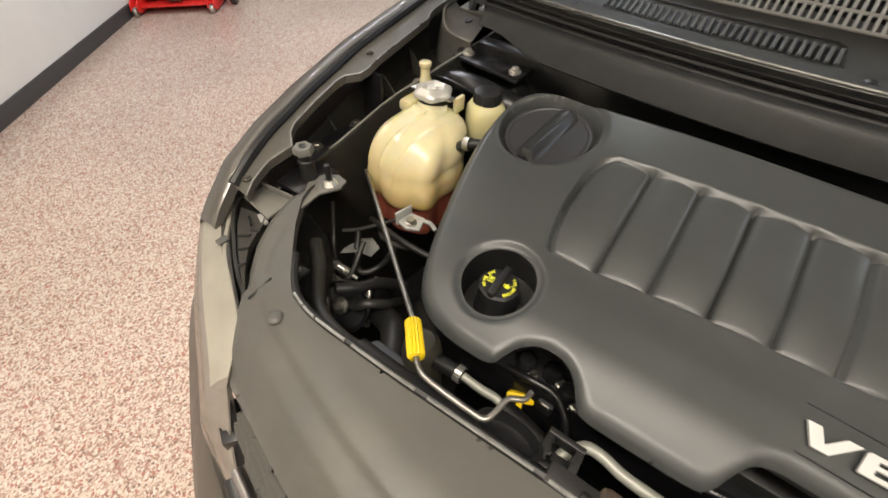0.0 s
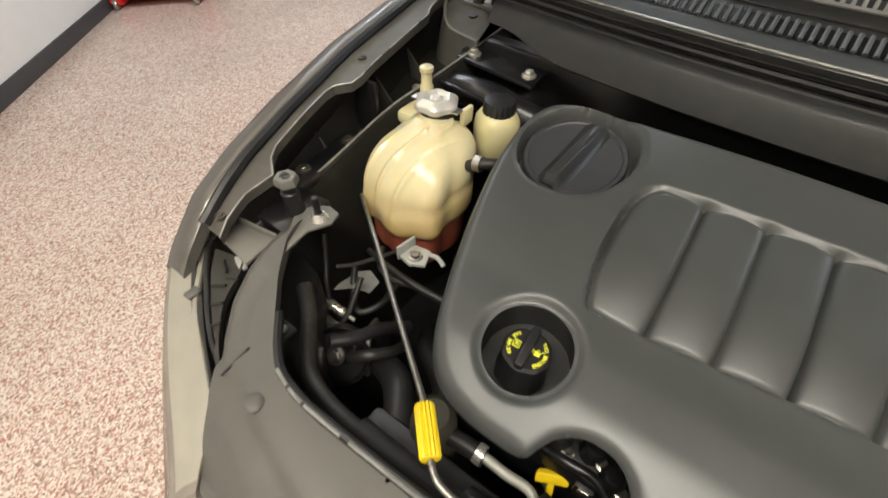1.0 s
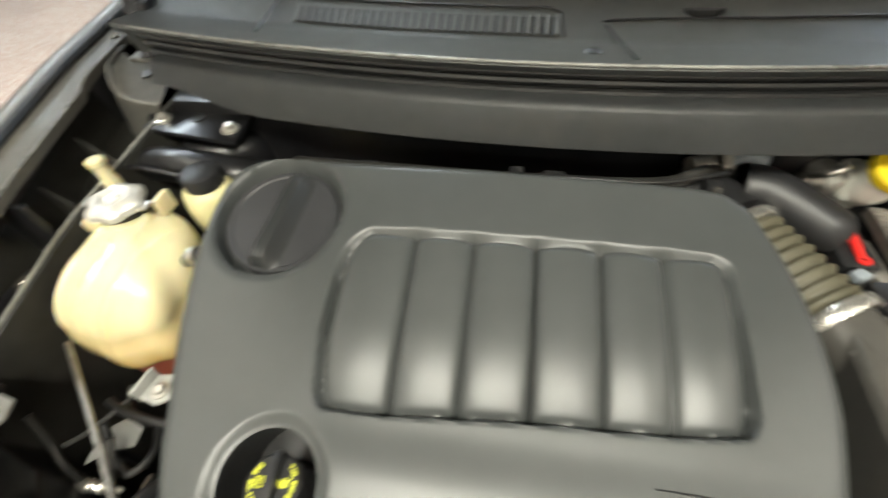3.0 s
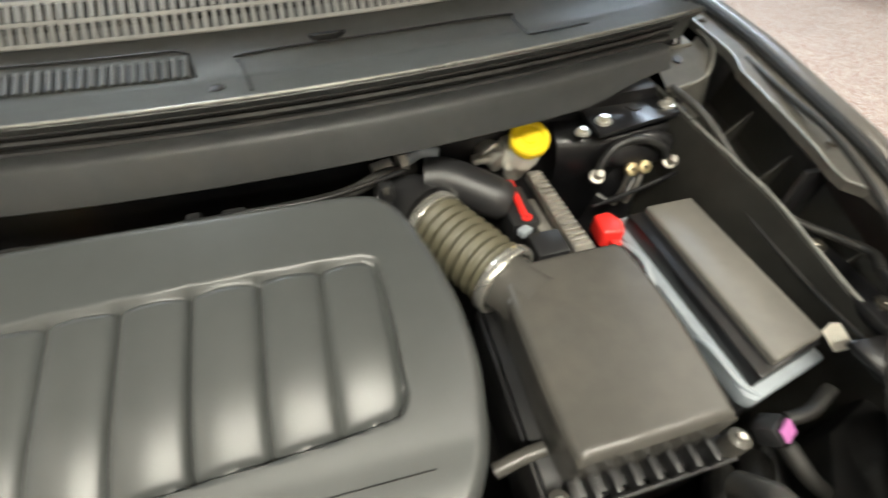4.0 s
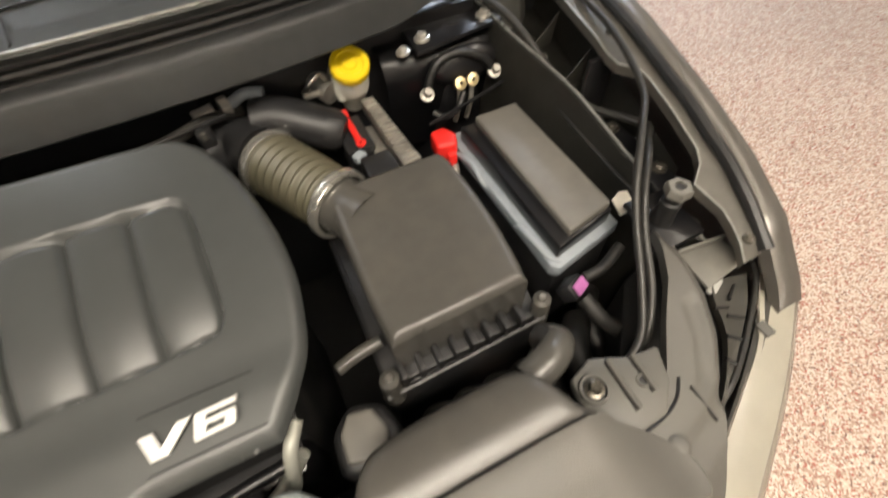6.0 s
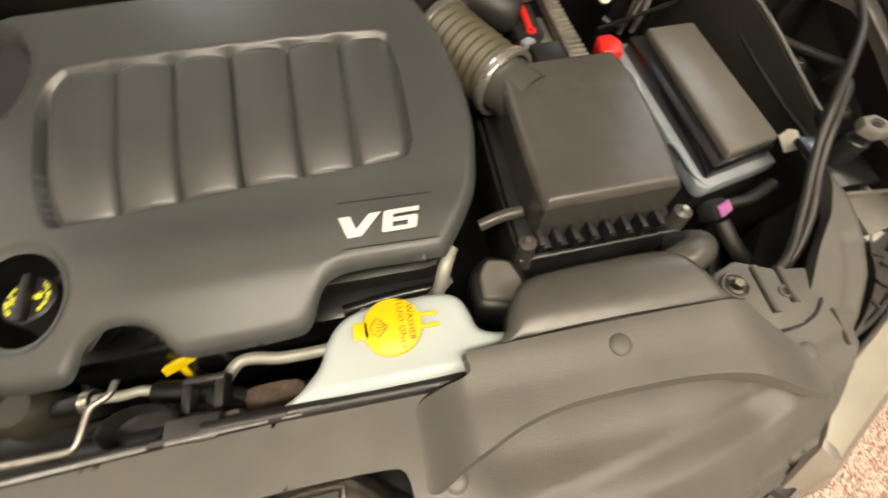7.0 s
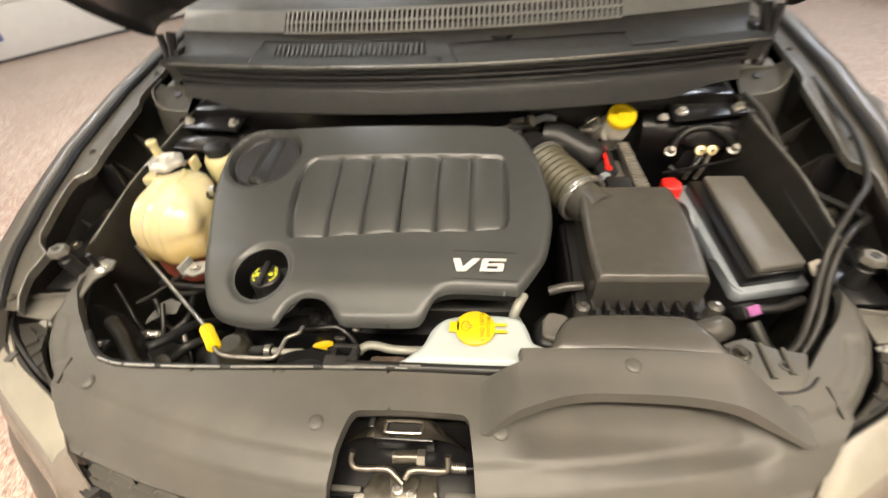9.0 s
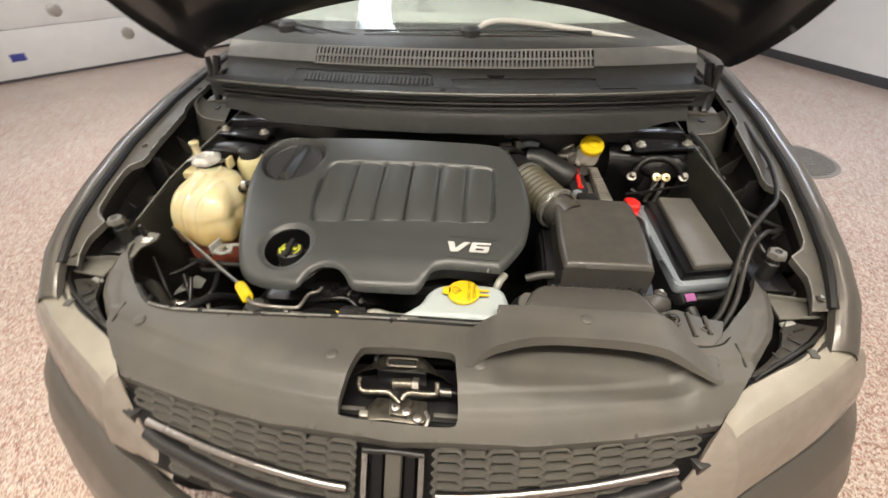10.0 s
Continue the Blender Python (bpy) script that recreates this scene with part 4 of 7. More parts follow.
PANEL = EDGE + FRONT + [(-x, y) for x, y in FRONT[-2::-1]]
LATCH = round_outline([(-0.060, -0.238), (0.0, -0.236), (0.062, -0.237), (0.078, -0.242), (0.082, -0.258), (0.088, -0.30), (0.090, -0.334), (0.080, -0.346), (0.0, -0.347), (-0.078, -0.344), (-0.089, -0.334), (-0.088, -0.30), (-0.081, -0.262), (-0.074, -0.243)], 4)


def panel_height(x, y):
    df = y - (-0.366 + 0.33 * x * x)
    z = 0.969 - 0.006 * np.clip((0.110 - df) / 0.040, 0, 1) ** 2 - 0.005 * step_(0.0705, 0.0655, df) - 0.008 * np.clip((0.066 - df) / 0.030, 0, 1) - 0.004 * step_(0.0365, 0.0325, df) - 0.028 * np.clip((0.034 - df) / 0.034, 0, 1) ** 1.3
    z = z + 0.010 * step_(0.52, 0.64, np.abs(x)) * step_(-0.2, -0.05, y)
    # the arms roll down towards the lamps and carry a long sunken field
    arm = step_(0.53, 0.57, np.abs(x))
    across_ = (np.abs(x) - np.interp(y, [-0.2, -0.148, -0.105, -0.06], [0.562, 0.604, 0.627, 0.640])) / 0.012
    z = z - 0.014 * arm * step_(-1.0, 0.6, across_)
    field = np.abs(np.abs(x) - np.interp(y, [-0.19, -0.14, -0.10], [0.547, 0.588, 0.606])) - 0.009
    z = z - 0.0035 * step_(0.003, -0.001, field) * step_(-0.188, -0.180, y) * step_(-0.100, -0.110, y)
    scoop = step_(0.115, 0.17, x) * step_(0.458, 0.415, x)
    z = z - 0.018 * scoop * step_(-0.300, -0.243, y)
    return z


part("shell", relief(PANEL, 0.0045, panel_height, [LATCH], skirt=0.018), M_PANEL, front)
HUMP = [(0.098, -0.262), (0.125, -0.250), (0.150, -0.240), (0.187, -0.226), (0.23, -0.2180), (0.285, -0.2160), (0.35, -0.2175), (0.394, -0.2245), (0.427, -0.238), (0.452, -0.247), (0.482, -0.254), (0.487, -0.225), (0.468, -0.196), (0.440, -0.172), (0.418, -0.158), (0.29, -0.156), (0.160, -0.158), (0.149, -0.163), (0.146, -0.178), (0.104, -0.186), (0.088, -0.205), (0.086, -0.238)]
HUMP = round_outline(HUMP, 5)


def hump_height(x, y):
    rise = step_(0.090, 0.148, x) * step_(0.492, 0.400, x)
    crown = 0.004 * step_(-0.2, -0.16, y)
    return 0.9685 + (0.033 + crown) * rise


part("hump", relief(HUMP, 0.003, hump_height, lean=-0.003, skirt=lambda x, y: 0.004 + 0.013 * step_(0.090, 0.148, x) * step_(0.492, 0.400, x)), M_PANEL, front, "raised air intake lip")
for x, y in ((-0.119, -0.257), (0.120, -0.257), (0.289, -0.178), (0.486, -0.214), (-0.482, -0.214)):
    z = float(panel_height(np.array([x]), np.array([y]))[0]) 
    rise = 0.0055 if abs(x) > 0.4 else 0.0035
    if x == 0.289:
        z = float(hump_height(np.array([x]), np.array([y]))[0])
    part("push_clip", lathe([(0, rise), (0.006, rise), (0.0085, rise - 0.001), (0.0103, rise - 0.0025), (0.0105, -0.002)], 28, m=Matrix.Translation((x, y, z))), M_PANEL, front, "grey push-in fastener")
slot = spline([(0.530, -0.166, 0), (0.512, -0.181, 0), (0.485, -0.189, 0), (0.445, -0.191, 0)], 6)
slot = [(p[0], p[1], float(panel_height(np.array([p[0]]), np.array([p[1]]))[0]) + 0.0008) for p in slot]
part("slot", tube(slot, 0.0016, smooth=False, segs=6), M_RUBBER, front, "curved dark slot at the corner")
# bulb seal along the rear edge, with a bright worn crest broken into lengths
part("edge_seal", tube([(x, y + 0.006, 0.966) for x, y in BACK[3:]], 0.0055, n=5, segs=8), M_RUBBER, front, "black rubber edge seal")
crest = spline([(x, y + 0.003, 0.9730) for x, y in BACK[5:]], 10)
for i in range(0, len(crest) - 7, 8):
    part("seal_strip", tube(crest[i:i + 8], 0.0020, smooth=False, segs=6), M_STRIP, front, "worn pale strip")

# ---- engine cover ----
OUTLINE = [(-0.455, 0.278), (-0.456, 0.22), (-0.450, 0.17), (-0.430, 0.085), (-0.404, 0.005), (-0.378, -0.055), (-0.350, -0.085), (-0.31, -0.099), (-0.265, -0.102), (-0.240, -0.100), (-0.232, -0.088), (-0.222, -0.072), (-0.205, -0.061), (-0.187, -0.058), (-0.168, -0.061), (-0.152, -0.072), (-0.140, -0.088), (-0.128, -0.097), (-0.10, -0.098), (-0.02, -0.096), (0.000, -0.088), (0.010, -0.070), (0.022, -0.052), (0.040, -0.043), (0.065, -0.041), (0.14, -0.040), (0.158, -0.034), (0.198, 0.025), (0.213, 0.080), (0.218, 0.125), (0.214, 0.18), (0.200, 0.24), (0.180, 0.290), (0.160, 0.315), (0.125, 0.328), (0.0, 0.328), (-0.15, 0.330), (-0.30, 0.332), (-0.36, 0.340), (-0.405, 0.337), (-0.440, 0.316)]
OUTLINE = round_outline(OUTLINE, 4)
WELL, FILL = (-0.287, -0.013), (-0.364, 0.258)
RIBS = round_outline([(-0.258, 0.060), (-0.270, 0.106), (-0.273, 0.160), (-0.268, 0.21), (-0.250, 0.235), (-0.22, 0.240), (-0.06, 0.241), (0.10, 0.243), (0.125, 0.240), (0.136, 0.225), (0.139, 0.16), (0.139, 0.105), (0.134, 0.085), (0.12, 0.076), (0.05, 0.069), (-0.06, 0.064), (-0.20, 0.054), (-0.240, 0.054)], 4)
GROOVES = [-0.270, -0.192, -0.126, -0.059, 0.008, 0.072, 0.138]


def cover_height(x, y, full=True):
    z = 1.0 + 0.27 * y - 0.13 * (x + 0.115) ** 2 + 0.004 * step_(0.05, 0.0, y)
    z = z - 0.020 * step_(-0.03, -0.095, y) * 0.4
    d = poly_distance(x, y, OUTLINE)
    r = 0.015 - 0.008 * step_(-0.035, -0.06, y) * (np.exp(-(((x + 0.187) / 0.055) ** 4)) + step_(-0.01, 0.02, x))
    t = np.clip(1 - d / r, 0, 1)
    z = z - r * (1 - np.sqrt(np.maximum(0, 1 - t * t)))
    w = np.hypot(x - WELL[0], y - WELL[1]) - 0.049
    z = z - 0.007 * step_(0.014, 0.0, w) ** 2
    q = np.hypot(x - FILL[0], y - FILL[1])
    z = z - 0.003 * step_(0.090, 0.080, q) - 0.030 * step_(0.080, 0.074, q)
    k = poly_distance(x, y, RIBS)
    inner = step_(-0.002, 0.0055, k)
    prof = np.zeros_like(x)
    for i, (g0, g1) in enumerate(zip(GROOVES, GROOVES[1:])):
        m = (g0 + g1) / 2
        h = np.clip(np.abs(x - m) / ((g1 - g0) / 2), 0, 1)
        prof = np.maximum(prof, 0.68 * np.sqrt(1 - h ** 12) + 0.32 * (1 - h ** 2))
    roll = np.clip(1 - (y - 0.062 - 0.06 * (x + 0.2)) / 0.075, 0, 1)
    z = z + inner * (-0.0195 + 0.0185 * prof - 0.0105 * roll ** 2) - 0.004 * np.exp(-((k - 0.004) / 0.0035) ** 2)
    return z


def cover_skirt(x, y):
    """How far the edge hangs down: shallow, deeper round the two front bays and at the back."""
    return 0.030 + 0.02 * step_(0.0, 0.03, x) * step_(0.0, -0.03, y) + 0.03 * step_(0.0, 0.1, y)


def seam(x0, y0, x1):
    return [(x, y0, float(cover_height(np.array([x]), np.array([y0]))[0]) + 0.0002) for x in np.linspace(x0, x1, 8)]


cover = thing("engine_cover", (-0.12, 0.11, 0.86), "large dark grey plastic engine cover with six ribs", "engine cover")
part("shell", relief(OUTLINE, 0.0026, cover_height, [circle(*WELL, 0.0475, 56)], skirt=cover_skirt, lean=0.030), M_COVER, cover)
ang = math.atan(0.27)
tiltm = Matrix.Translation((0.087, -0.004, 1.0038)) @ Euler((ang, 0, 0)).to_matrix().to_4x4()
lean = Matrix(((0.0335, 0.0052, 0, 0), (0, 0.0235, 0, 0), (0, 0, 1, 0), (0, 0, 0, 1)))
six = prism([(0.06, 0), (0.32, 0), (0.32, 0.8), (1.15, 0.8), (1.15, 1), (0.08, 1), (0, 0.92), (0, 0.06)], -0.001, 0.0022, 0)
prism([(0.32, 0), (1.04, 0), (1.12, 0.08), (1.12, 0.55), (1.06, 0.62), (0.32, 0.62), (0.32, 0.43), (0.82, 0.43), (0.82, 0.19), (0.32, 0.19)], -0.001, 0.0022, 0, bm=six)
vee = prism([(0, 1), (0.36, 1), (0.60, 0.34), (0.98, 1), (1.36, 1), (0.80, 0), (0.36, 0)], -0.001, 0.0022, 0)
part("badge", place(vee, tiltm @ lean @ Matrix.Translation((-1.31, -0.5, 0))), M_SILVER, cover, "raised chrome letter V")
part("badge", place(six, tiltm @ lean @ Matrix.Translation((0.14, -0.5, 0))), M_SILVER, cover, "raised chrome digit 6")
for y in (0.028, -0.024):
    part("badge_line", tube(seam(0.045, y, 0.150), 0.0008, smooth=False, segs=5), M_BLACK, cover)

fm = Matrix.Translation((*FILL, 1.0 + 0.27 * FILL[1] - 0.13 * (FILL[0] + 0.115) ** 2 - 0.0195)) @ Euler((ang, 0, 0)).to_matrix().to_4x4()
disc = part("filler_disc", lathe([(0, 0.0), (0.062, 0.0), (0.064, 0.0018), (0.069, 0.0018), (0.0712, -0.001), (0.0715, -0.014)], 64, m=fm), M_DISC, cover, "sunken round dummy filler disc")
gw = fm @ Euler((0, 0, radians(82))).to_matrix().to_4x4()
hump_ = [(-0.020, 0.0), (-0.013, 0.006), (-0.0085, 0.0185), (-0.006, 0.021), (0.006, 0.021), (0.0085, 0.0185), (0.013, 0.006), (0.020, 0.0)]
rows = []
for u in np.linspace(-0.066, 0.066, 17):
    up = math.sqrt(max(0.0, 1 - (abs(u) / 0.0665) ** 10)) * (0.82 - 0.18 * u / 0.066)
    rows.append([(u, v, z * up) for v, z in hump_])
part("twist_grip", place(loft(rows), gw), M_FILLER, disc, "raised twist grip")

wl = Matrix.Translation((*WELL, 0.9935)) @ Euler((ang, 0, 0)).to_matrix().to_4x4()
# black wall and floor put the well's deep shade into colour
part("well_shade_wall", lathe([(0.0500, -0.012), (0.0560, -0.040), (0.0540, -0.092)], 64, m=wl), M_RUBBER, cover, "wall of the filler well, coloured black for its deep shade")
part("well_shade_floor", lathe([(0, -0.088), (0.0550, -0.088), (0.0550, -0.092)], 48, m=wl), M_RUBBER, cover, "floor of the filler well, coloured black for its deep shade")

# oil filler cap down in the round well
WELL = (-0.287, -0.008)
oil = thing("oil_filler_cap", (*WELL, 0.93), "black oil filler cap with yellow printed symbols", "oil cap")
oz = 0.978
part("cap", lathe([(0, oz), (0.024, oz), (0.027, oz - 0.003), (0.027, oz - 0.03), (0.03, oz - 0.05)], 32, m=Matrix.Translation((*WELL, 0)), squash=lambda a: 1 + 0.02 * math.cos(8 * a)), M_BLACK, oil)
GRIP = radians(93)
gm = Matrix.Translation((*WELL, oz)) @ Euler((0, 0, GRIP)).to_matrix().to_4x4()
part("grip", box((-0.027, -0.0050, -0.002), (0.027, 0.0050, 0.009), 0.003, m=gm), M_BLACK, oil)


def on_cap(r, a, up=0.0004, turn=0.0):
    return Matrix.Translation((WELL[0] + r * math.cos(a), WELL[1] + r * math.sin(a), oz + up)) @ Euler((0, 0, turn)).to_matrix().to_4x4()


for text, middle in (("ENGINE OIL", GRIP - radians(90)), ("SAE 5W-20", GRIP + radians(90))):
    for i, ch in enumerate(text):
        a = middle + radians(10.6) * (i - (len(text) - 1) / 2)
        if ch != " ":
            part("print", letters(ch, 0.0056, 0.0002, on_cap(0.0206, a, turn=a + radians(90)), bold=0.00025), M_MARK, oil, "yellow printed letter")
# an oil can with its spout and drop on one half, a reading hand-book on the other
can_m = on_cap(0.0122, GRIP - radians(90), turn=GRIP - radians(90))
can = prism([(-0.0042, -0.0030), (0.0022, -0.0030), (0.0022, 0.0026), (-0.0042, 0.0026)], 0, 0.0006, 0)
tube([(0.0022, 0.0018, 0.0004), (0.0048, 0.0052, 0.0004), (0.0060, 0.0046, 0.0004)], 0.00055, smooth=False, segs=5, bm=can)
tube([(-0.0042, 0.0018, 0.0004), (-0.0064, 0.0034, 0.0004), (-0.0058, -0.0014, 0.0004)], 0.00055, smooth=False, segs=5, bm=can)
tube([(-0.0020, 0.0026, 0.0004), (-0.0020, 0.0046, 0.0004), (0.0006, 0.0046, 0.0004)], 0.00055, smooth=False, segs=5, bm=can)
part("print", place(can, can_m), M_MARK, oil, "yellow printed oil can")
book_m = on_cap(0.0120, GRIP + radians(90), turn=GRIP - radians(90))
book = tube([(-0.0042, -0.0042, 0.0004), (0.0034, -0.0042, 0.0004), (0.0034, 0.0042, 0.0004), (-0.0042, 0.0042, 0.0004), (-0.0042, -0.0042, 0.0004)], 0.0007, smooth=False, segs=5)
for v in (-0.0016, 0.0004, 0.0022):
    tube([(-0.0026, v, 0.0004), (0.0020, v, 0.0004)], 0.00055, smooth=False, segs=5, bm=book)
part("print", place(book, book_m), M_MARK, oil, "yellow printed book sign")

# engine under the cover
eng = thing("engine", (-0.1, 0.1, 0.47), "dark cast engine block beneath the plastic cover", "engine")
part("block", box((-0.34, -0.02, 0.48), (0.16, 0.30, 0.90), 0.03), M_RUBBER, eng)
part("head", box((-0.36, -0.055, 0.74), (0.15, 0.06, 0.875), 0.02), M_DARK, eng)
part("head", box((-0.36, 0.20, 0.78), (0.15, 0.33, 0.96), 0.02), M_DARK, eng)

for x, y, z in ((-0.215, -0.030, 0.872), (-0.178, -0.022, 0.875), (-0.150, -0.036, 0.870)):
    cb = part("coil_base", lathe([(0, 0.010), (0.010, 0.009), (0.014, 0.004), (0.015, -0.02)], 20, m=Matrix.Translation((x, y, z + 0.012))), M_DARK, eng, "glossy black coil boot")
    part("coil_bolt", bolt((x + 0.014, y - 0.008, z + 0.006), 0.005, 0.006), M_STEEL, cb)
part("heat_tube", tube([(-0.235, -0.045, 0.868), (-0.200, -0.050, 0.882), (-0.165, -0.048, 0.880), (-0.140, -0.062, 0.866), (-0.125, -0.080, 0.84)], 0.006, n=6, segs=10), M_DARK, eng, "glossy black hose on the head")
part("rail", tube([(0.02, -0.045, 0.878), (0.08, -0.040, 0.884), (0.14, -0.036, 0.882)], 0.008, n=5, segs=10), M_DARK, eng)
for x in (0.045, 0.085, 0.12):
    part("rail_bolt", bolt((x, -0.050, 0.880), 0.005, 0.006), M_STEEL, eng)

# ---- coolant tank ----
tank = thing("coolant_tank", (-0.59, 0.20, 0.80), "yellowed translucent coolant expansion tank, partly full", "coolant tank")
tm = Matrix.Translation((-0.593, 0.200, 0))


def lobes(a, fade=1.0):
    """A rounded square with shallow dents in its sides."""
    box_ = (abs(math.cos(a)) ** 3.2 + abs(math.sin(a)) ** 3.2) ** (-1 / 3.2)
    deg = math.degrees(a) % 360
    dents = sum(w * math.exp(-(((deg - at + 180) % 360 - 180) / 15) ** 2) for at, w in ((246, 0.085), (302, 0.095), (345, 0.11), (190, 0.06), (40, 0.04)))
    return box_ * (1.0 - dents * fade)


wall_ = [(q.x, q.y) for q in spline([(r, z, 0) for r, z in ((0.076, 0.876), (0.081, 0.879), (0.084, 0.887), (0.0855, 0.90), (0.0855, 0.925), (0.084, 0.948), (0.081, 0.966), (0.075, 0.981), (0.066, 0.992), (0.053, 1.000), (0.042, 1.005), (0.034, 1.009), (0.029, 1.014))], 3)] + [(0.0, 1.015)]
body = lathe(wall_, 160)
for v in body.verts:
    t = max(0.0, (v.co.z - 0.90) / 0.11)
    wide = lobes(math.atan2(v.co.y, v.co.x), max(0.0, 1 - 0.6 * t)) * 0.985
    # a waist between the two blown chambers
    wide *= 1 - 0.045 * math.exp(-((v.co.z - 0.934) / 0.0075) ** 2) * (0.4 + 0.6 * float(step_(-0.03, 0.05, v.co.x)))
    v.co.x, v.co.y = v.co.x * wide, v.co.y * wide
    v.co.z -= (0.010 * step_(0.02, -0.10, v.co.y) + 0.0022 * math.cos(6.2 * math.atan2(v.co.y, v.co.x) + 2.6)) * max(0.0, 1 - t)
    v.co.y = v.co.y * 1.06 + 0.045 * t * t
    v.co.x -= 0.006 * t
    for gx, gw_, gh in ((-0.044, 0.0040, 0.0040), (-0.006, 0.0040, 0.0045), (0.034, 0.0045, 0.0035)):
        lift = gh * math.exp(-((v.co.x - gx - 0.30 * v.co.y) / gw_) ** 2) * min(1.0, 2.2 * t)
        v.co.z += lift
        v.co.y -= lift * 0.6 * (v.co.y < 0)
part("upper_shell", place(body, tm), M_TANK, tank)
low = lathe([(0.0, 0.79), (0.058, 0.79), (0.068, 0.797), (0.074, 0.82), (0.074, 0.865), (0.077, 0.876), (0.0, 0.8765)], 96, squash=lobes)
for v in low.verts:
    v.co.y *= 1.04
part("lower_shell", place(low, tm), M_COOLANT, tank, "reddish lower half with coolant showing through")
cx, cy = -0.610, 0.272
part("neck", lathe([(0.033, 0.985), (0.031, 1.003), (0.029, 1.018), (0.026, 1.022)], 32, m=Matrix.Translation((cx, cy - 0.004, 0))), M_TANK, tank)
part("neck_ring", lathe([(0.026, 1.010), (0.0295, 1.012), (0.0295, 1.030), (0.024, 1.032)], 32, m=Matrix.Translation((cx, cy, 0))), M_RUBBER, tank, "black rubber neck ring")
cap = lathe([(0.0, 1.0465), (0.006, 1.047), (0.008, 1.044), (0.012, 1.043), (0.016, 1.046), (0.022, 1.047), (0.027, 1.044), (0.034, 1.0405), (0.036, 1.037), (0.0355, 1.030), (0.030, 1.029)], 48, squash=lambda a: 1 + (0.07 * math.cos(6 * a) if True else 0), m=Matrix.Translation((cx, cy, 0)))
capo = part("pressure_cap", cap, M_PRESS, tank, "pressed steel pressure cap")
part("cap_ear", box((cx - 0.047, cy - 0.009, 1.031), (cx - 0.030, cy + 0.009, 1.0345), 0.001), M_STEEL, capo)
part("cap_ear", box((cx + 0.030, cy - 0.009, 1.031), (cx + 0.047, cy + 0.009, 1.0345), 0.001), M_STEEL, capo)
part("vent_nipple", lathe([(0.012, 0.985), (0.0125, 1.02), (0.010, 1.024), (0.010, 1.045), (0.0125, 1.047), (0.0125, 1.054), (0.0095, 1.056), (0, 1.056)], 20, m=Matrix.Translation((-0.676, 0.333, 0))), M_TANK, tank)
part("nipple_web", box((-0.690, 0.26, 0.975), (-0.655, 0.345, 1.0), 0.008), M_TANK, tank)
part("side_web", box((-0.571, 0.282, 1.0), (-0.562, 0.312, 1.030), 0.003), M_TANK, tank)
br = part("mount_tab", prism([(-0.537, 0.072), (-0.512, 0.066), (-0.490, 0.078), (-0.500, 0.108), (-0.530, 0.104)], 0.884, 0.891, 0.002), M_TAB, tank, "pale grey mounting tab")
part("tab_wall", prism([(-0.540, 0.070), (-0.535, 0.069), (-0.528, 0.106), (-0.533, 0.107)], 0.880, 0.908, 0.002), M_TAB, tank)
part("tab_arm", tube([(-0.495, 0.098, 0.893), (-0.482, 0.100, 0.893), (-0.466, 0.094, 0.890)], 0.004, n=4, segs=8), M_TAB, br)
part("tab_bolt", bolt((-0.513, 0.084, 0.892), 0.0075, 0.006), M_STEEL, br)
part("outlet", tube([(-0.52, 0.235, 0.97), (-0.495, 0.235, 0.985), (-0.47, 0.25, 0.985)], 0.010, n=5), M_RUBBER, tank, "black overflow hose")
part("hose_clamp", lathe([(0.011, -0.006), (0.013, -0.006), (0.013, 0.006), (0.011, 0.006)], 20, m=Matrix.Translation((-0.50, 0.234, 0.984)) @ Euler((0, radians(80), 0)).to_matrix().to_4x4()), M_STEEL, tank)

# ---- power steering reservoir ----
ps = thing("power_steering_reservoir", (-0.535, 0.345, 0.94), "small pale yellow fluid reservoir with black screw cap", "fluid reservoir")
pm = Matrix.Translation((-0.532, 0.345, 0))
part("jar", lathe([(0, 0.935), (0.034, 0.935), (0.040, 0.945), (0.041, 0.985), (0.039, 1.0), (0.033, 1.010), (0.026, 1.014)], 36, m=pm, squash=lambda a: 1 + 0.04 * math.cos(4 * a)), M_PSTANK, ps)
part("cap", lathe([(0, 1.036), (0.022, 1.036), (0.026, 1.034), (0.0275, 1.030), (0.0275, 1.013)], 40, m=pm, squash=lambda a: 1 + 0.025 * math.cos(20 * a)), M_BLACK, ps, "black ribbed screw cap")

# ---- hood prop rod with its yellow grip ----
rod = thing("hood_prop_rod", (-0.34, -0.12, 0.95), "stowed steel hood prop rod with yellow foam grip", "prop rod")
part("rod", tube([(-0.652, 0.118, 0.922), (-0.50, 0.003, 0.945), (-0.345, -0.116, 0.972), (-0.302, -0.161, 0.979)], 0.0036, smooth=False, segs=12), M_ROD, rod)
g0, g1 = Vector((-0.347, -0.114, 0.972)), Vector((-0.301, -0.162, 0.979))
g0, g1 = g0.lerp(g1, 0.11), g0.lerp(g1, 0.89)
gq = Matrix.Translation(g0) @ (g1 - g0).to_track_quat("Z", "Y").to_matrix().to_4x4()
gl = (g1 - g0).length
part("grip", lathe([(0.004, -0.001), (0.0088, 0), (0.0098, 0.002), (0.0098, gl - 0.002), (0.0088, gl), (0.004, gl + 0.001)], 64, m=gq, squash=lambda a: 1 + 0.06 * math.cos(16 * a)), M_YELLOW, rod, "ribbed yellow grip")
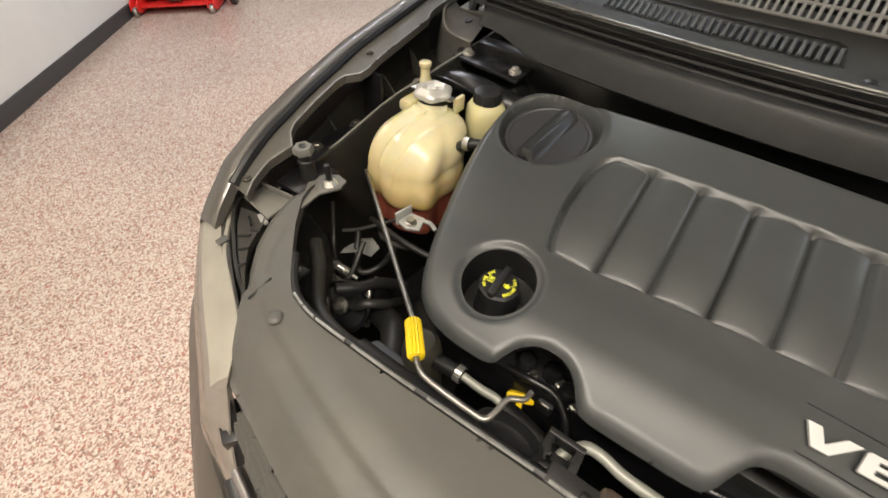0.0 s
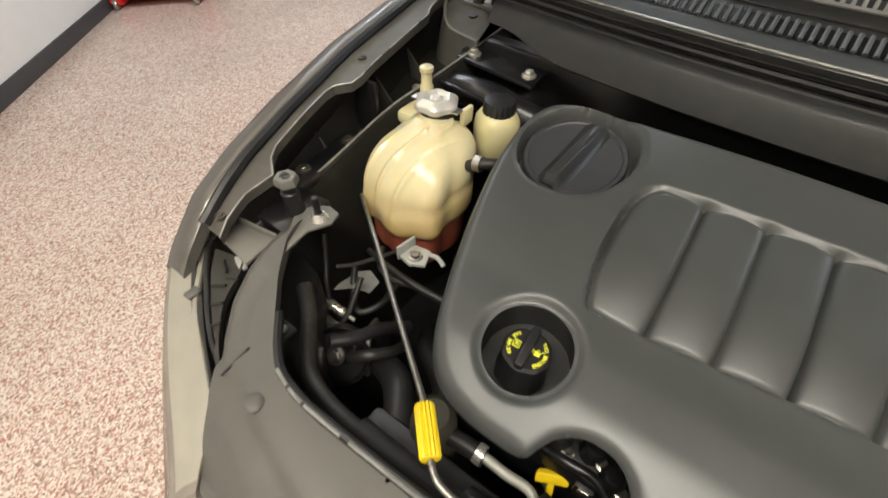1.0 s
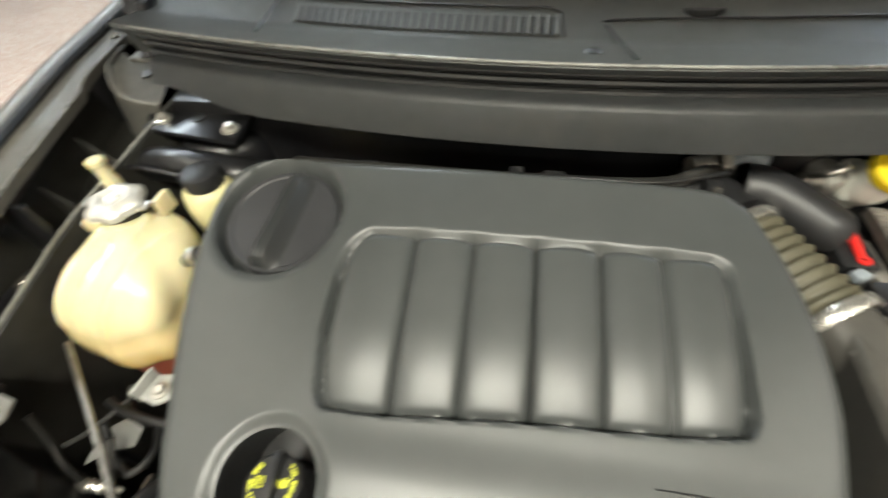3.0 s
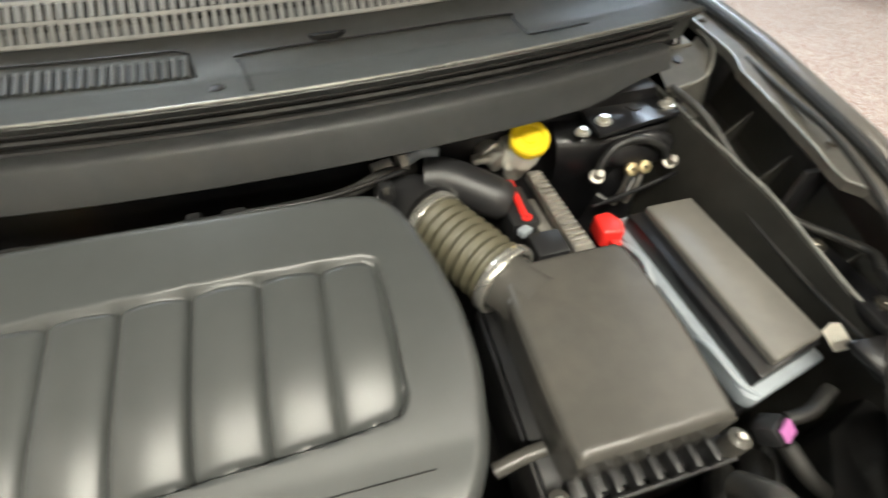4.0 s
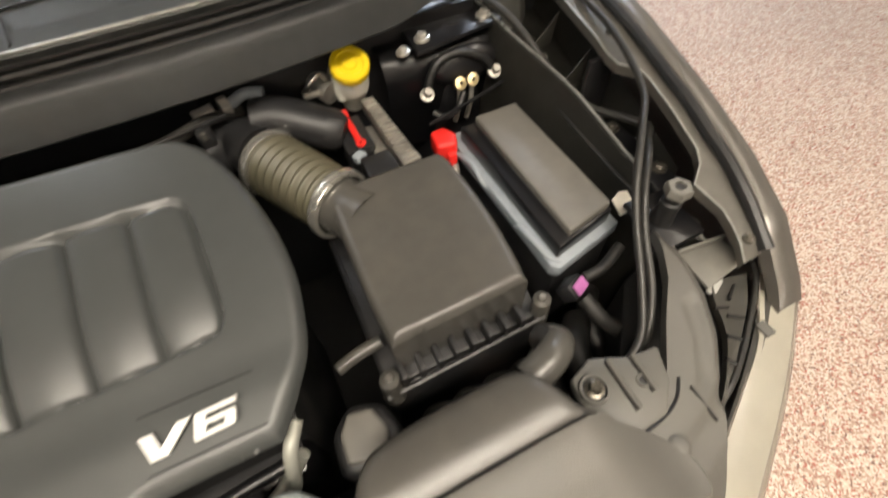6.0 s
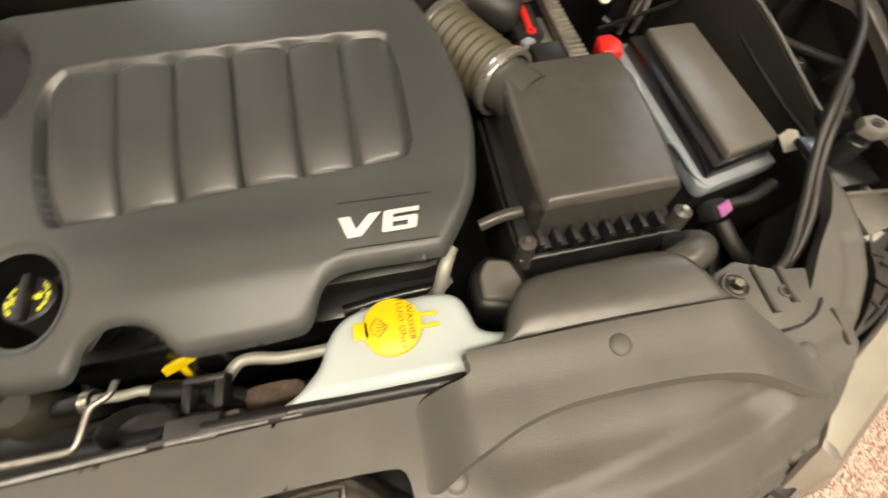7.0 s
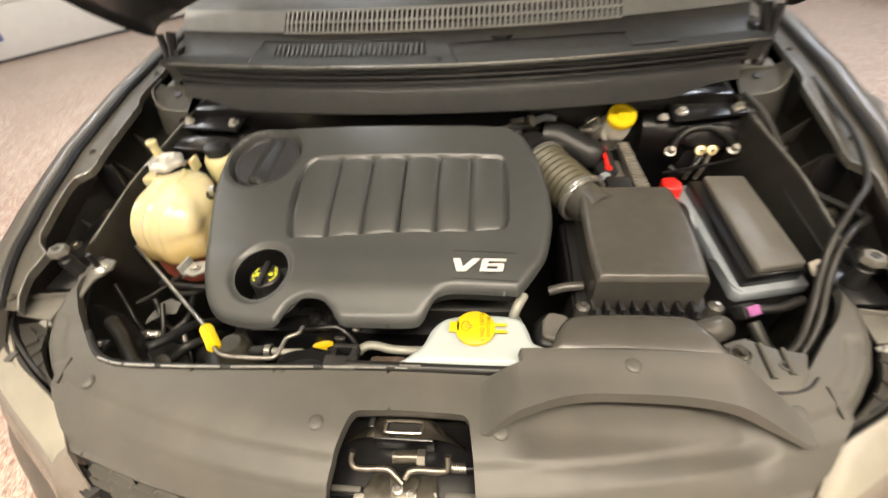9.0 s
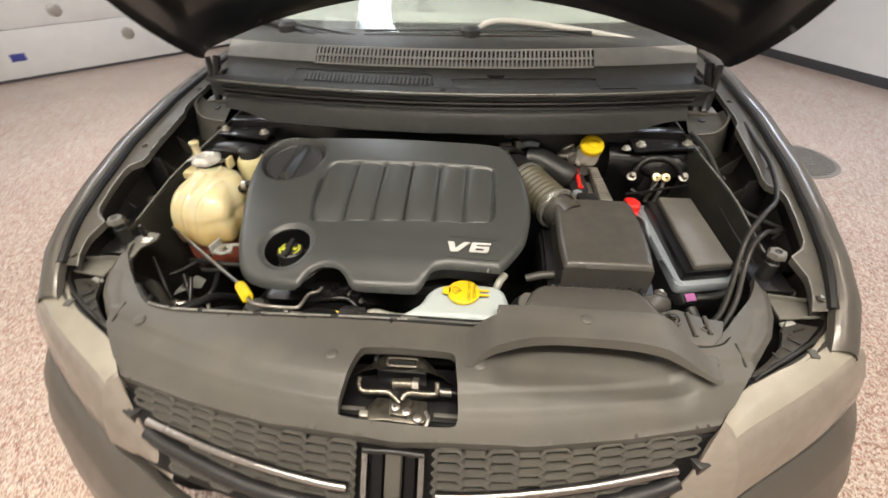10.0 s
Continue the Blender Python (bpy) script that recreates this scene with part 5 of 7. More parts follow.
part("bent_end", tube([(-0.302, -0.161, 0.979), (-0.290, -0.168, 0.978), (-0.27, -0.170, 0.976), (-0.225, -0.170, 0.975), (-0.208, -0.168, 0.976), (-0.203, -0.155, 0.977), (-0.199, -0.136, 0.978), (-0.186, -0.126, 0.976), (-0.183, -0.113, 0.974)], 0.0033, n=5, segs=12), M_ROD, rod)

# ---- washer fluid tank ----
wash = thing("washer_fluid_tank", (0.09, -0.12, 0.85), "white plastic washer fluid tank with yellow cap", "fluid tank")
WO = round_outline([(-0.035, -0.170), (-0.018, -0.160), (-0.004, -0.148), (0.008, -0.135), (0.018, -0.110), (0.035, -0.092), (0.06, -0.084), (0.10, -0.081), (0.14, -0.083), (0.158, -0.092), (0.165, -0.110), (0.172, -0.128), (0.200, -0.136), (0.222, -0.142), (0.228, -0.158), (0.218, -0.170), (0.08, -0.172)], 4)


def wash_height(x, y):
    d = poly_distance(x, y, WO)
    t = np.clip(1 - d / 0.014, 0, 1)
    return 0.981 - 0.004 * ((x - 0.09) / 0.1) ** 2 - 0.014 * (1 - np.sqrt(np.maximum(0, 1 - t * t)))


part("body", relief(WO, 0.003, wash_height, skirt=0.115), M_WHITE, wash)
wm = Matrix.Translation((0.090, -0.122, 0.9815))
wc = part("cap", lathe([(0, 0.006), (0.027, 0.006), (0.029, 0.0045), (0.0295, 0.0), (0.024, -0.001), (0.023, -0.008)], 40, m=wm), M_YELLOW, wash, "yellow flip cap with dark lettering")
wc.location = (-0.005, 0.007, 0.003)
part("cap_tab", box((0.052, -0.131, 0.984), (0.068, -0.113, 0.9875), 0.0015), M_YELLOW, wc)
for y in (-0.128, -0.116):
    part("cap_prong", box((0.117, y - 0.002, 0.983), (0.136, y + 0.002, 0.9865), 0.001), M_YELLOW, wc)
for i, (text, x) in enumerate((("WASHER", 0.1085), ("FLUID ONLY", 0.0995))):
    part("print", letters(text, 0.0088, 0.0003, Matrix.Translation((x, -0.122, 0.9879)) @ Euler((0, 0, radians(-90))).to_matrix().to_4x4()), M_BLACKPRINT, wc, "dark moulded lettering")
fan_ = [(0.080 + 0.010 * math.cos(a), -0.122 + 0.010 * math.sin(a), 0.9878) for a in np.linspace(radians(110), radians(250), 10)]
part("print", tube([(0.086, -0.122, 0.9878), *fan_, (0.086, -0.122, 0.9878)], 0.0006, smooth=False, segs=5), M_BLACKPRINT, wc, "dark moulded windshield sign")
for k in (-1, 0, 1):
    part("print", tube([(0.084, -0.122 + 0.0015 * k, 0.9878), (0.074, -0.122 + 0.004 * k, 0.9878)], 0.0005, smooth=False, segs=5), M_BLACKPRINT, wc, "dark moulded spray line")

# ---- air filter box ----
ab = thing("air_filter_box", (0.375, 0.12, 0.75), "dark grey plastic air filter box with clamped lid", "air filter box")
LID = [(0.283, 0.012), (0.300, 0.004), (0.445, 0.006), (0.463, 0.014), (0.473, 0.11), (0.470, 0.205), (0.462, 0.243), (0.440, 0.248), (0.300, 0.246), (0.286, 0.235), (0.281, 0.12)]
LID = round_outline(LID, 4)


def lid_height(x, y):
    d = poly_distance(x, y, LID)
    t = np.clip(1 - d / 0.012, 0, 1)
    return 0.972 + 0.010 * step_(0.0, 0.25, y) - 0.10 * (x - 0.375) ** 2 - 0.012 * (1 - np.sqrt(np.maximum(0, 1 - t * t)))


lid = part("lid", relief(LID, 0.0035, lid_height, skirt=0.070), M_LID, ab)
part("lid_front", prism([(0.262, -0.012), (0.478, -0.012), (0.492, 0.05), (0.486, 0.255), (0.270, 0.255)], 0.872, 0.888, 0.003), M_BLACK, ab, "black clamping flange")
part("base", prism([(0.258, -0.015), (0.485, -0.015), (0.495, 0.05), (0.488, 0.26), (0.262, 0.26)], 0.70, 0.872, 0.006), M_BLACK, ab)
part("front_rail", tube([(0.256, -0.022, 0.884), (0.486, -0.018, 0.884)], 0.0035, smooth=False, segs=8), M_BLACK, ab)
for i in range(8):
    x = 0.284 + i * 0.0235
    part("rib", box((x - 0.004, -0.020, 0.888), (x + 0.004, 0.004, 0.915), 0.002), M_BLACK, ab)
for x, y in ((0.266, -0.012), (0.484, -0.006)):
    part("screw_post", lathe([(0, 0.918), (0.007, 0.918), (0.012, 0.914), (0.014, 0.872), (0.015, 0.86)], 20, m=Matrix.Translation((x, y, 0))), M_LID, ab)
    part("screw", bolt((x, y, 0.918), 0.005, 0.004, washer=False), M_STEEL, ab)
part("side_stud", tube([(0.275, 0.042, 0.905), (0.245, 0.040, 0.903), (0.215, 0.036, 0.895)], 0.0090, n=4), M_LID, ab, "dull grey sleeve on the mounting rod")

# ---- intake duct with bellows ----
duct = thing("air_intake_duct", (0.30, 0.30, 0.90), "ribbed olive-grey rubber air intake duct with clamps", "air duct")
pa, pb = Vector((0.230, 0.380, 0.950)), Vector((0.298, 0.252, 0.945))
axis = (pb - pa).normalized()
prof = []
for i in range(81):
    t = i / 80
    prof.append((0.050 + 0.0030 * math.cos(2 * math.pi * 9 * t) - 0.003 * t, t * (pb - pa).length))
dm = Matrix.Translation(pa) @ axis.to_track_quat("Z", "Y").to_matrix().to_4x4()
part("bellows", lathe([(0.03, 0), *prof, (0.03, (pb - pa).length)], 40, m=dm), M_BELLOWS, duct)
L = (pb - pa).length
for z0 in (-0.006, L - 0.006):
    part("clamp", lathe([(0.047, z0), (0.0535, z0), (0.0545, z0 + 0.002), (0.0545, z0 + 0.013), (0.0535, z0 + 0.015), (0.047, z0 + 0.015)], 40, m=dm), M_CLAMP, duct, "bright worm-drive hose clamp")
part("clamp_screw", place(box((0.012, -0.066, L - 0.008), (0.034, -0.050, L + 0.010), 0.003), dm), M_CLAMP, duct, "bright worm screw")
part("collar", lathe([(0.044, L), (0.042, L + 0.03), (0.045, L + 0.06)], 40, m=dm), M_LID, duct)
part("throttle_elbow", tube([(0.225, 0.398, 0.955), (0.20, 0.44, 0.955), (0.16, 0.45, 0.95)], 0.046, segs=24, n=5), M_BLACK, duct)

# resonator behind the duct
solo("resonator", merge(tube([(0.235, 0.445, 0.985), (0.27, 0.435, 0.985), (0.335, 0.395, 0.965)], 0.034, segs=20, n=6), lathe([(0, 0.028), (0.024, 0.026), (0.032, 0.016), (0.034, 0.0)], 20, m=Matrix.Translation((0.335, 0.395, 0.965)) @ Vector((0.8, -0.5, -0.25)).to_track_quat("Z", "Y").to_matrix().to_4x4())), M_BLACK, "dull black plastic air resonator", "resonator")

# ---- brake fluid reservoir and its bracket ----
bk = thing("brake_fluid_reservoir", (0.40, 0.44, 0.95), "white brake fluid reservoir with bright yellow cap", "fluid reservoir")
bmx = Matrix.Translation((0.402, 0.462, 0.985)) @ Euler((radians(28), 0, radians(-4))).to_matrix().to_4x4() @ Matrix.Translation((0, 0, -0.985))
part("jar", lathe([(0, 0.972), (0.022, 0.972), (0.027, 0.978), (0.0295, 0.995), (0.029, 1.010), (0.0285, 1.030), (0.024, 1.034)], 36, m=bmx), M_JAR, bk)
part("jar_back", box((0.370, 0.445, 0.965), (0.40, 0.495, 1.015), 0.010), M_JAR, bk)
part("jar_foot", lathe([(0, 0.93), (0.020, 0.93), (0.022, 0.972)], 24, m=bmx), M_JAR, bk)
part("cap", lathe([(0, 1.049), (0.010, 1.049), (0.012, 1.046), (0.020, 1.046), (0.022, 1.049), (0.029, 1.049), (0.0315, 1.046), (0.0315, 1.035), (0.029, 1.033)], 56, m=bmx, squash=lambda a: 1 + 0.015 * math.cos(28 * a)), M_YELLOW, bk)
rail = thing("fuse_rail", (0.42, 0.34, 0.9), "dull ribbed metal bracket running to the battery", "bracket")
part("strip", loft([[(0.412, 0.258, 0.936), (0.413, 0.259, 0.951), (0.445, 0.264, 0.951), (0.446, 0.264, 0.930)], [(0.402, 0.432, 0.960), (0.403, 0.432, 0.974), (0.424, 0.430, 0.974), (0.425, 0.430, 0.955)]], thick=-0.004), M_ALU, rail)
for i in range(16):
    y = 0.272 + i * 0.0098
    x0, z0 = 0.416 - (i / 16) * 0.010, 0.952 + 0.0013 * i
    part("rung", box((x0, y, z0), (x0 + 0.026 - i * 0.0005, y + 0.0045, z0 + 0.005), 0.001), M_ALU, rail)
part("web", box((0.385, 0.29, 0.88), (0.408, 0.40, 0.945), 0.006), M_ALU, rail)
tag = thing("pull_tag", (0.372, 0.38, 0.94), "small red plastic locking tag", "tag")
part("strap", tube([(0.366, 0.412, 0.966), (0.369, 0.385, 0.962), (0.370, 0.350, 0.955)], 0.0055, n=4, segs=8), M_RED, tag)
part("head", box((0.360, 0.404, 0.960), (0.374, 0.424, 0.972), 0.003), M_RED, tag)
part("eye", lathe([(0.003, -0.003), (0.008, -0.003), (0.008, 0.003), (0.003, 0.003)], 16, m=Matrix.Translation((0.371, 0.347, 0.955))), M_RED, tag)
con = thing("connector_block", (0.385, 0.30, 0.9), "black wiring connector with a red lock", "connector")
part("housing", box((0.345, 0.335, 0.90), (0.392, 0.425, 0.955), 0.005), M_BLACK, con)
part("plug", box((0.355, 0.262, 0.918), (0.405, 0.310, 0.962), 0.005), M_BLACK, con)
part("lock", box((0.372, 0.255, 0.930), (0.386, 0.264, 0.945), 0.002), M_RED, con, "red lock tab")
part("cover", prism([(0.352, 0.312), (0.372, 0.322), (0.362, 0.334), (0.346, 0.326)], 0.945, 0.958, 0.003), M_GREYPLAST, con)

# ---- battery and fuse box ----
bat = thing("battery", (0.60, 0.19, 0.75), "battery in a grey tray under a black lid", "battery")
part("case", prism([(0.530, 0.026), (0.656, 0.052), (0.660, 0.345), (0.530, 0.345)], 0.72, 0.896, 0.006), M_BLACK, bat)
tray = part("tray_rim", prism([(0.526, 0.034), (0.535, 0.024), (0.660, 0.050), (0.665, 0.348), (0.526, 0.348)], 0.885, 0.909, 0.004), M_GREYPLAST, bat, "grey-blue plastic rim")
part("lid", prism([(0.541, 0.040), (0.648, 0.062), (0.652, 0.330), (0.541, 0.330)], 0.905, 0.934, 0.004), M_DARK, bat, "black lid skirt")
part("lid_top", prism([(0.562, 0.050), (0.645, 0.066), (0.650, 0.328), (0.568, 0.328)], 0.930, 0.948, 0.005, 3), M_LIDTOP, bat, "dark grey lid")
part("handle", tube([(0.520, 0.30, 0.905), (0.523, 0.25, 0.918), (0.524, 0.22, 0.906), (0.534, 0.20, 0.895)], 0.0042, n=6), M_GREYPLAST, bat, "grey carrying strap")
part("handle", tube([(0.525, 0.12, 0.90), (0.522, 0.095, 0.918), (0.530, 0.05, 0.912), (0.545, 0.030, 0.906)], 0.0042, n=6), M_GREYPLAST, bat, "grey carrying strap")
pole = thing("battery_terminal_cover", (0.505, 0.325, 0.88), "bright red battery terminal cover", "terminal cover")
part("hood", prism([(0.485, 0.305), (0.520, 0.298), (0.530, 0.325), (0.518, 0.350), (0.490, 0.348)], 0.895, 0.932, 0.007, 3), M_RED, pole)
part("skirt", prism([(0.500, 0.292), (0.516, 0.290), (0.518, 0.31), (0.500, 0.31)], 0.872, 0.915, 0.004), M_RED, pole)
part("cable", tube([(0.512, 0.30, 0.89), (0.508, 0.283, 0.885), (0.498, 0.270, 0.875), (0.49, 0.262, 0.86)], 0.007, n=5), M_ALU, pole, "braided grey cable")

# ---- strut towers, brackets ----
for s in (-1, 1):
    tw = thing("strut_tower", (s * 0.58, 0.44, 0.6), "black painted strut tower with bolted brace plate", "strut tower", group="strut towers")
    part("dome", lathe([(0, 1.014), (0.05, 1.013), (0.066, 1.008), (0.078, 0.994), (0.086, 0.95), (0.092, 0.80), (0.095, 0.60)], 40, m=Matrix.Translation((s * 0.585, 0.500, 0))), M_DARK, tw)
    part("brace_plate", prism([(s * 0.508, 0.410), (s * 0.682, 0.438), (s * 0.674, 0.535), (s * 0.512, 0.487)][::s], 1.030, 1.038, 0.002), M_DARK, tw)
    part("plate_hole", lathe([(0, 0.001), (0.012, 0.001), (0.0125, -0.002)], 20, m=Matrix.Translation((s * 0.600, 0.470, 1.0385))), M_RUBBER, tw)
    for x, y in ((0.530, 0.443), (0.656, 0.460)):
        part("bolt", bolt((s * x, y, 1.040), 0.0085, 0.009), M_CLAMP, tw)
    if s < 0:
        part("tower_shelf", tube([(-0.668, 0.405, 0.992), (-0.600, 0.392, 1.002), (-0.520, 0.388, 0.996), (-0.470, 0.395, 0.985)], 0.028, n=6, segs=18), M_DARK, tw, "rounded black shelf of the tower")
    else:
        front_ = [[(x, y + 0.012 * ((x - 0.57) / 0.1) ** 2, z) for y, z in ((0.470, 1.026), (0.440, 1.020), (0.424, 1.004), (0.418, 0.975), (0.420, 0.93), (0.426, 0.84))] for x in np.linspace(0.455, 0.675, 16)]
        part("tower_shelf", loft(front_, thick=0.004), M_DARK, tw, "rounded glossy black front of the tower")
        part("tower_boss", lathe([(0, 0.012), (0.030, 0.010), (0.042, 0.004), (0.046, -0.004)], 32, m=Matrix.Translation((0.60, 0.420, 0.985)) @ Euler((radians(78), 0, 0)).to_matrix().to_4x4() @ Matrix.Diagonal((1.5, 0.7, 1, 1))), M_DARK, tw)
        part("tower_bolt", bolt((0.492, 0.436, 1.030), 0.0075, 0.008), M_CLAMP, tw)
    part("shelf_edge", tube([(s * 0.680, 0.372, 1.012), (s * 0.630, 0.358, 1.020), (s * 0.560, 0.350, 1.016), (s * 0.500, 0.345, 1.008)] if s < 0 else [(s * 0.675, 0.388, 0.955), (s * 0.620, 0.376, 0.950), (s * 0.560, 0.370, 0.940), (s * 0.500, 0.366, 0.930)], 0.0035, n=5, segs=8), M_DARK, tw)

# ---- hood bump stops ----
for s in (-1, 1):
    bs = thing("hood_bump_stop", (s * 0.662, 0.0, 0.95), "black rubber hood bump stop with hexagon head", "bump stop", group="hood bump stops")
    sm = Matrix.Translation((s * 0.662, 0.0, 0))
    part("head", lathe([(0.0055, 1.018), (0.0065, 1.030), (0.0145, 1.030), (0.0168, 1.027), (0.0168, 1.018), (0.010, 1.016)], 6, m=sm), M_BRACKET, bs)
    part("hub", lathe([(0, 1.0285), (0.0065, 1.0285), (0.007, 1.031)], 16, m=sm), M_BLACK, bs)
    part("stem", lathe([(0.0105, 1.018), (0.0105, 1.006), (0.013, 1.004), (0.013, 0.985), (0.017, 0.95)], 20, m=sm), M_RUBBER, bs)
    part("bracket", prism([(s * 0.635, -0.04), (s * 0.70, -0.04), (s * 0.705, 0.04), (s * 0.64, 0.045)][::s], 0.958, 0.968, 0.003), M_DARK, bs)

# ---- radiator grille, emblem and bars on the car's nose ----


def nose(x, v, off=0.0):
    """The grille's face: v runs down from the panel's edge; off pushes it forwards."""
    return Vector((x, -0.366 + 0.33 * x * x - 0.062 * v - off, 0.910 - 0.085 * v + 0.3 * off))


cells = bmesh.new()
W, H = 0.0395, 0.134
HEX = [(-0.60, 0.0), (-0.40, -0.48), (0.40, -0.48), (0.60, 0.0), (0.40, 0.48), (-0.40, 0.48)]
for c in range(-12, 13):
    for r in range(8):
        cx, cv = c * W, 0.085 + (r + (0.5 if c % 2 else 0)) * H
        if abs(cx) > 0.452 - 0.012 * r or abs(cx) < 0.068 or cv > 1.15:
            continue
        rims = []
        for grow, off in ((1.0, 0.000), (0.97, 0.004), (0.89, 0.004), (0.84, -0.004), (0.80, -0.013)):
            rims.append([cells.verts.new(nose(cx + W * hx * grow, cv + H * hv * grow, off)) for hx, hv in HEX])
        for a_, b_ in zip(rims, rims[1:]):
            for k in range(6):
                cells.faces.new((a_[k], a_[(k + 1) % 6], b_[(k + 1) % 6], b_[k]))
gr = thing("grille", (0, -0.38, 0.82), "black honeycomb radiator grille", "grille")
tagged(part("honeycomb", cells, M_PANEL, gr), kind="stuff")
part("backing", loft([[nose(x, v, -0.014) for v in (-0.1, 0.4, 0.9, 1.4)] for x in np.linspace(-0.47, 0.47, 24)], thick=0.002), M_BLACK, gr, "black backing")
for s in (-1, 1):
    part("end_cap", prism([(s * 0.425, -0.300), (s * 0.476, -0.290), (s * 0.500, -0.300), (s * 0.494, -0.324), (s * 0.455, -0.342)][::s], 0.78, 0.872, 0.002), M_DARK, gr, "glossy black end block")
    bar = [nose(s * x, v, 0.012) for x, v in ((0.415, 0.43), (0.29, 0.48), (0.19, 0.53), (0.11, 0.57), (0.066, 0.58))]
    part("chrome_bar", tube(bar, 0.0070, n=6, segs=14), M_SATIN, gr, "chrome crossbar")
    low = [nose(s * x, v, 0.006) for x, v in ((0.420, 0.66), (0.38, 0.74), (0.26, 0.88), (0.18, 0.94), (0.06, 0.97))]
    part("lower_bar", tube(low, 0.012, n=6, segs=12), M_BLACK, gr)
em = thing("emblem_bar", (0, -0.38, 0.82), "chrome upright bars in the middle of the grille", "emblem")
for x0, x1, m_, up in ((-0.048, -0.036, M_CHROME, 0.010), (0.036, 0.048, M_CHROME, 0.010), (-0.034, -0.014, M_DARK, 0.004), (0.016, 0.034, M_DARK, 0.004), (-0.012, 0.014, M_PAINT, 0.012)):
    rows = [[nose(x0, v, up - 0.006), nose(x0 + 0.002, v, up), nose(x1 - 0.002, v, up), nose(x1, v, up - 0.006)] for v in (0.02, 0.3, 0.7, 1.15)]
    part("upright", loft(rows, thick=0.004), m_, em)
part("crown", tube([nose(-0.045, 0.05, 0.008), nose(0, 0.03, 0.008), nose(0.045, 0.05, 0.008)], 0.005, n=5), M_DARK, em)

# ---- hood latch in its opening ----
la = thing("hood_latch", (0, -0.29, 0.90), "greasy metal hood latch on a black plate", "latch")
part("plate", box((-0.105, -0.325, 0.900), (0.105, -0.228, 0.909), 0.002), M_DARK, la)
raised = loft([[(-0.094, -0.266, 0.918), (-0.070, -0.262, 0.936), (-0.046, -0.262, 0.945), (0.034, -0.261, 0.945), (0.056, -0.261, 0.936), (0.078, -0.265, 0.918)],
               [(-0.092, -0.262, 0.920), (-0.066, -0.255, 0.938), (-0.042, -0.250, 0.947), (0.030, -0.249, 0.947), (0.050, -0.253, 0.938), (0.076, -0.261, 0.920)],
               [(-0.060, -0.240, 0.920), (-0.050, -0.238, 0.938), (-0.038, -0.236, 0.946), (0.025, -0.235, 0.946), (0.036, -0.237, 0.938), (0.046, -0.240, 0.920)]], thick=0.003)
part("raised_plate", raised, M_LATCH, la, "pressed dark metal plate")
part("plate_step", box((-0.046, -0.264, 0.908), (0.034, -0.258, 0.944), 0.002), M_DARK, la)
rim_ = [(-0.030, -0.246), (-0.026, -0.242), (0.014, -0.241), (0.019, -0.245), (0.018, -0.254), (0.013, -0.2565), (-0.026, -0.257), (-0.030, -0.253), (-0.030, -0.246)]
part("slot_rim", tube([(px, py, 0.9495) for px, py in rim_], 0.0020, n=4, segs=6), M_LATCH, la, "pressed slot rim")
part("slot", prism([(-0.026, -0.2545), (0.014, -0.254), (0.014, -0.2445), (-0.026, -0.245)], 0.947, 0.9492, 0), M_RUBBER, la, "dark slot")
part("guide", box((-0.055, -0.250, 0.945), (-0.047, -0.234, 0.9475), 0.001), M_DARK, la)
part("catch", tube([(-0.066, -0.284, 0.953), (-0.068, -0.292, 0.944), (-0.060, -0.299, 0.938), (-0.024, -0.298, 0.938), (-0.012, -0.303, 0.936), (0.000, -0.312, 0.932)], 0.0048, n=5), M_LATCH, la, "oily steel catch")
part("catch", tube([(0.002, -0.308, 0.936), (0.012, -0.298, 0.940), (0.050, -0.297, 0.940), (0.056, -0.292, 0.946), (0.055, -0.284, 0.954)], 0.0048, n=5), M_LATCH, la, "oily steel catch")
part("pivot", tube([(-0.015, -0.284, 0.940), (0.018, -0.283, 0.942)], 0.0085, smooth=False, segs=16), M_GREASY, la)
part("pivot_nut", tube([(0.016, -0.283, 0.942), (0.026, -0.283, 0.942)], 0.0105, smooth=False, segs=6), M_STEEL, la)
part("lever", prism([(-0.052, -0.318), (-0.040, -0.298), (0.040, -0.298), (0.046, -0.330), (0.030, -0.338), (-0.02, -0.335), (-0.046, -0.338)], 0.914, 0.922, 0.002), M_GREASY, la)
part("jaw", prism([(-0.014, -0.330), (-0.018, -0.300), (-0.008, -0.297), (0.0, -0.312), (0.010, -0.300), (0.020, -0.305), (0.014, -0.332)], 0.922, 0.931, 0.002), M_GREASY, la)
part("foot", box((-0.062, -0.333, 0.912), (-0.048, -0.322, 0.923), 0.002), M_ALU, la)
part("hook", tube([(0.040, -0.318, 0.924), (0.046, -0.330, 0.926), (0.043, -0.342, 0.924)], 0.003, n=4, segs=8), M_STEEL, la)
coil = [(0.060 + 0.018 * i / 72, -0.293 + 0.0055 * math.cos(i * 0.52), 0.942 + 0.0055 * math.sin(i * 0.52)) for i in range(72)]
part("spring", tube(coil, 0.0012, smooth=False, segs=5), M_STEEL, la, "coiled return spring")
part("cable_end", tube([(0.078, -0.293, 0.942), (0.105, -0.291, 0.940)], 0.0022, smooth=False, segs=8), M_RUBBER, la)
for x, y in ((-0.006, -0.318), (0.012, -0.324), (0.030, -0.333)):
    part("rivet", bolt((x, y, 0.931), 0.0042, 0.003), M_STEEL, la)
for x0, x1 in ((-0.095, -0.056), (0.052, 0.092)):
    part("side_strip", box((x0, -0.320, 0.908), (x1, -0.313, 0.916), 0.001), M_PANEL, la, "grey side strip")
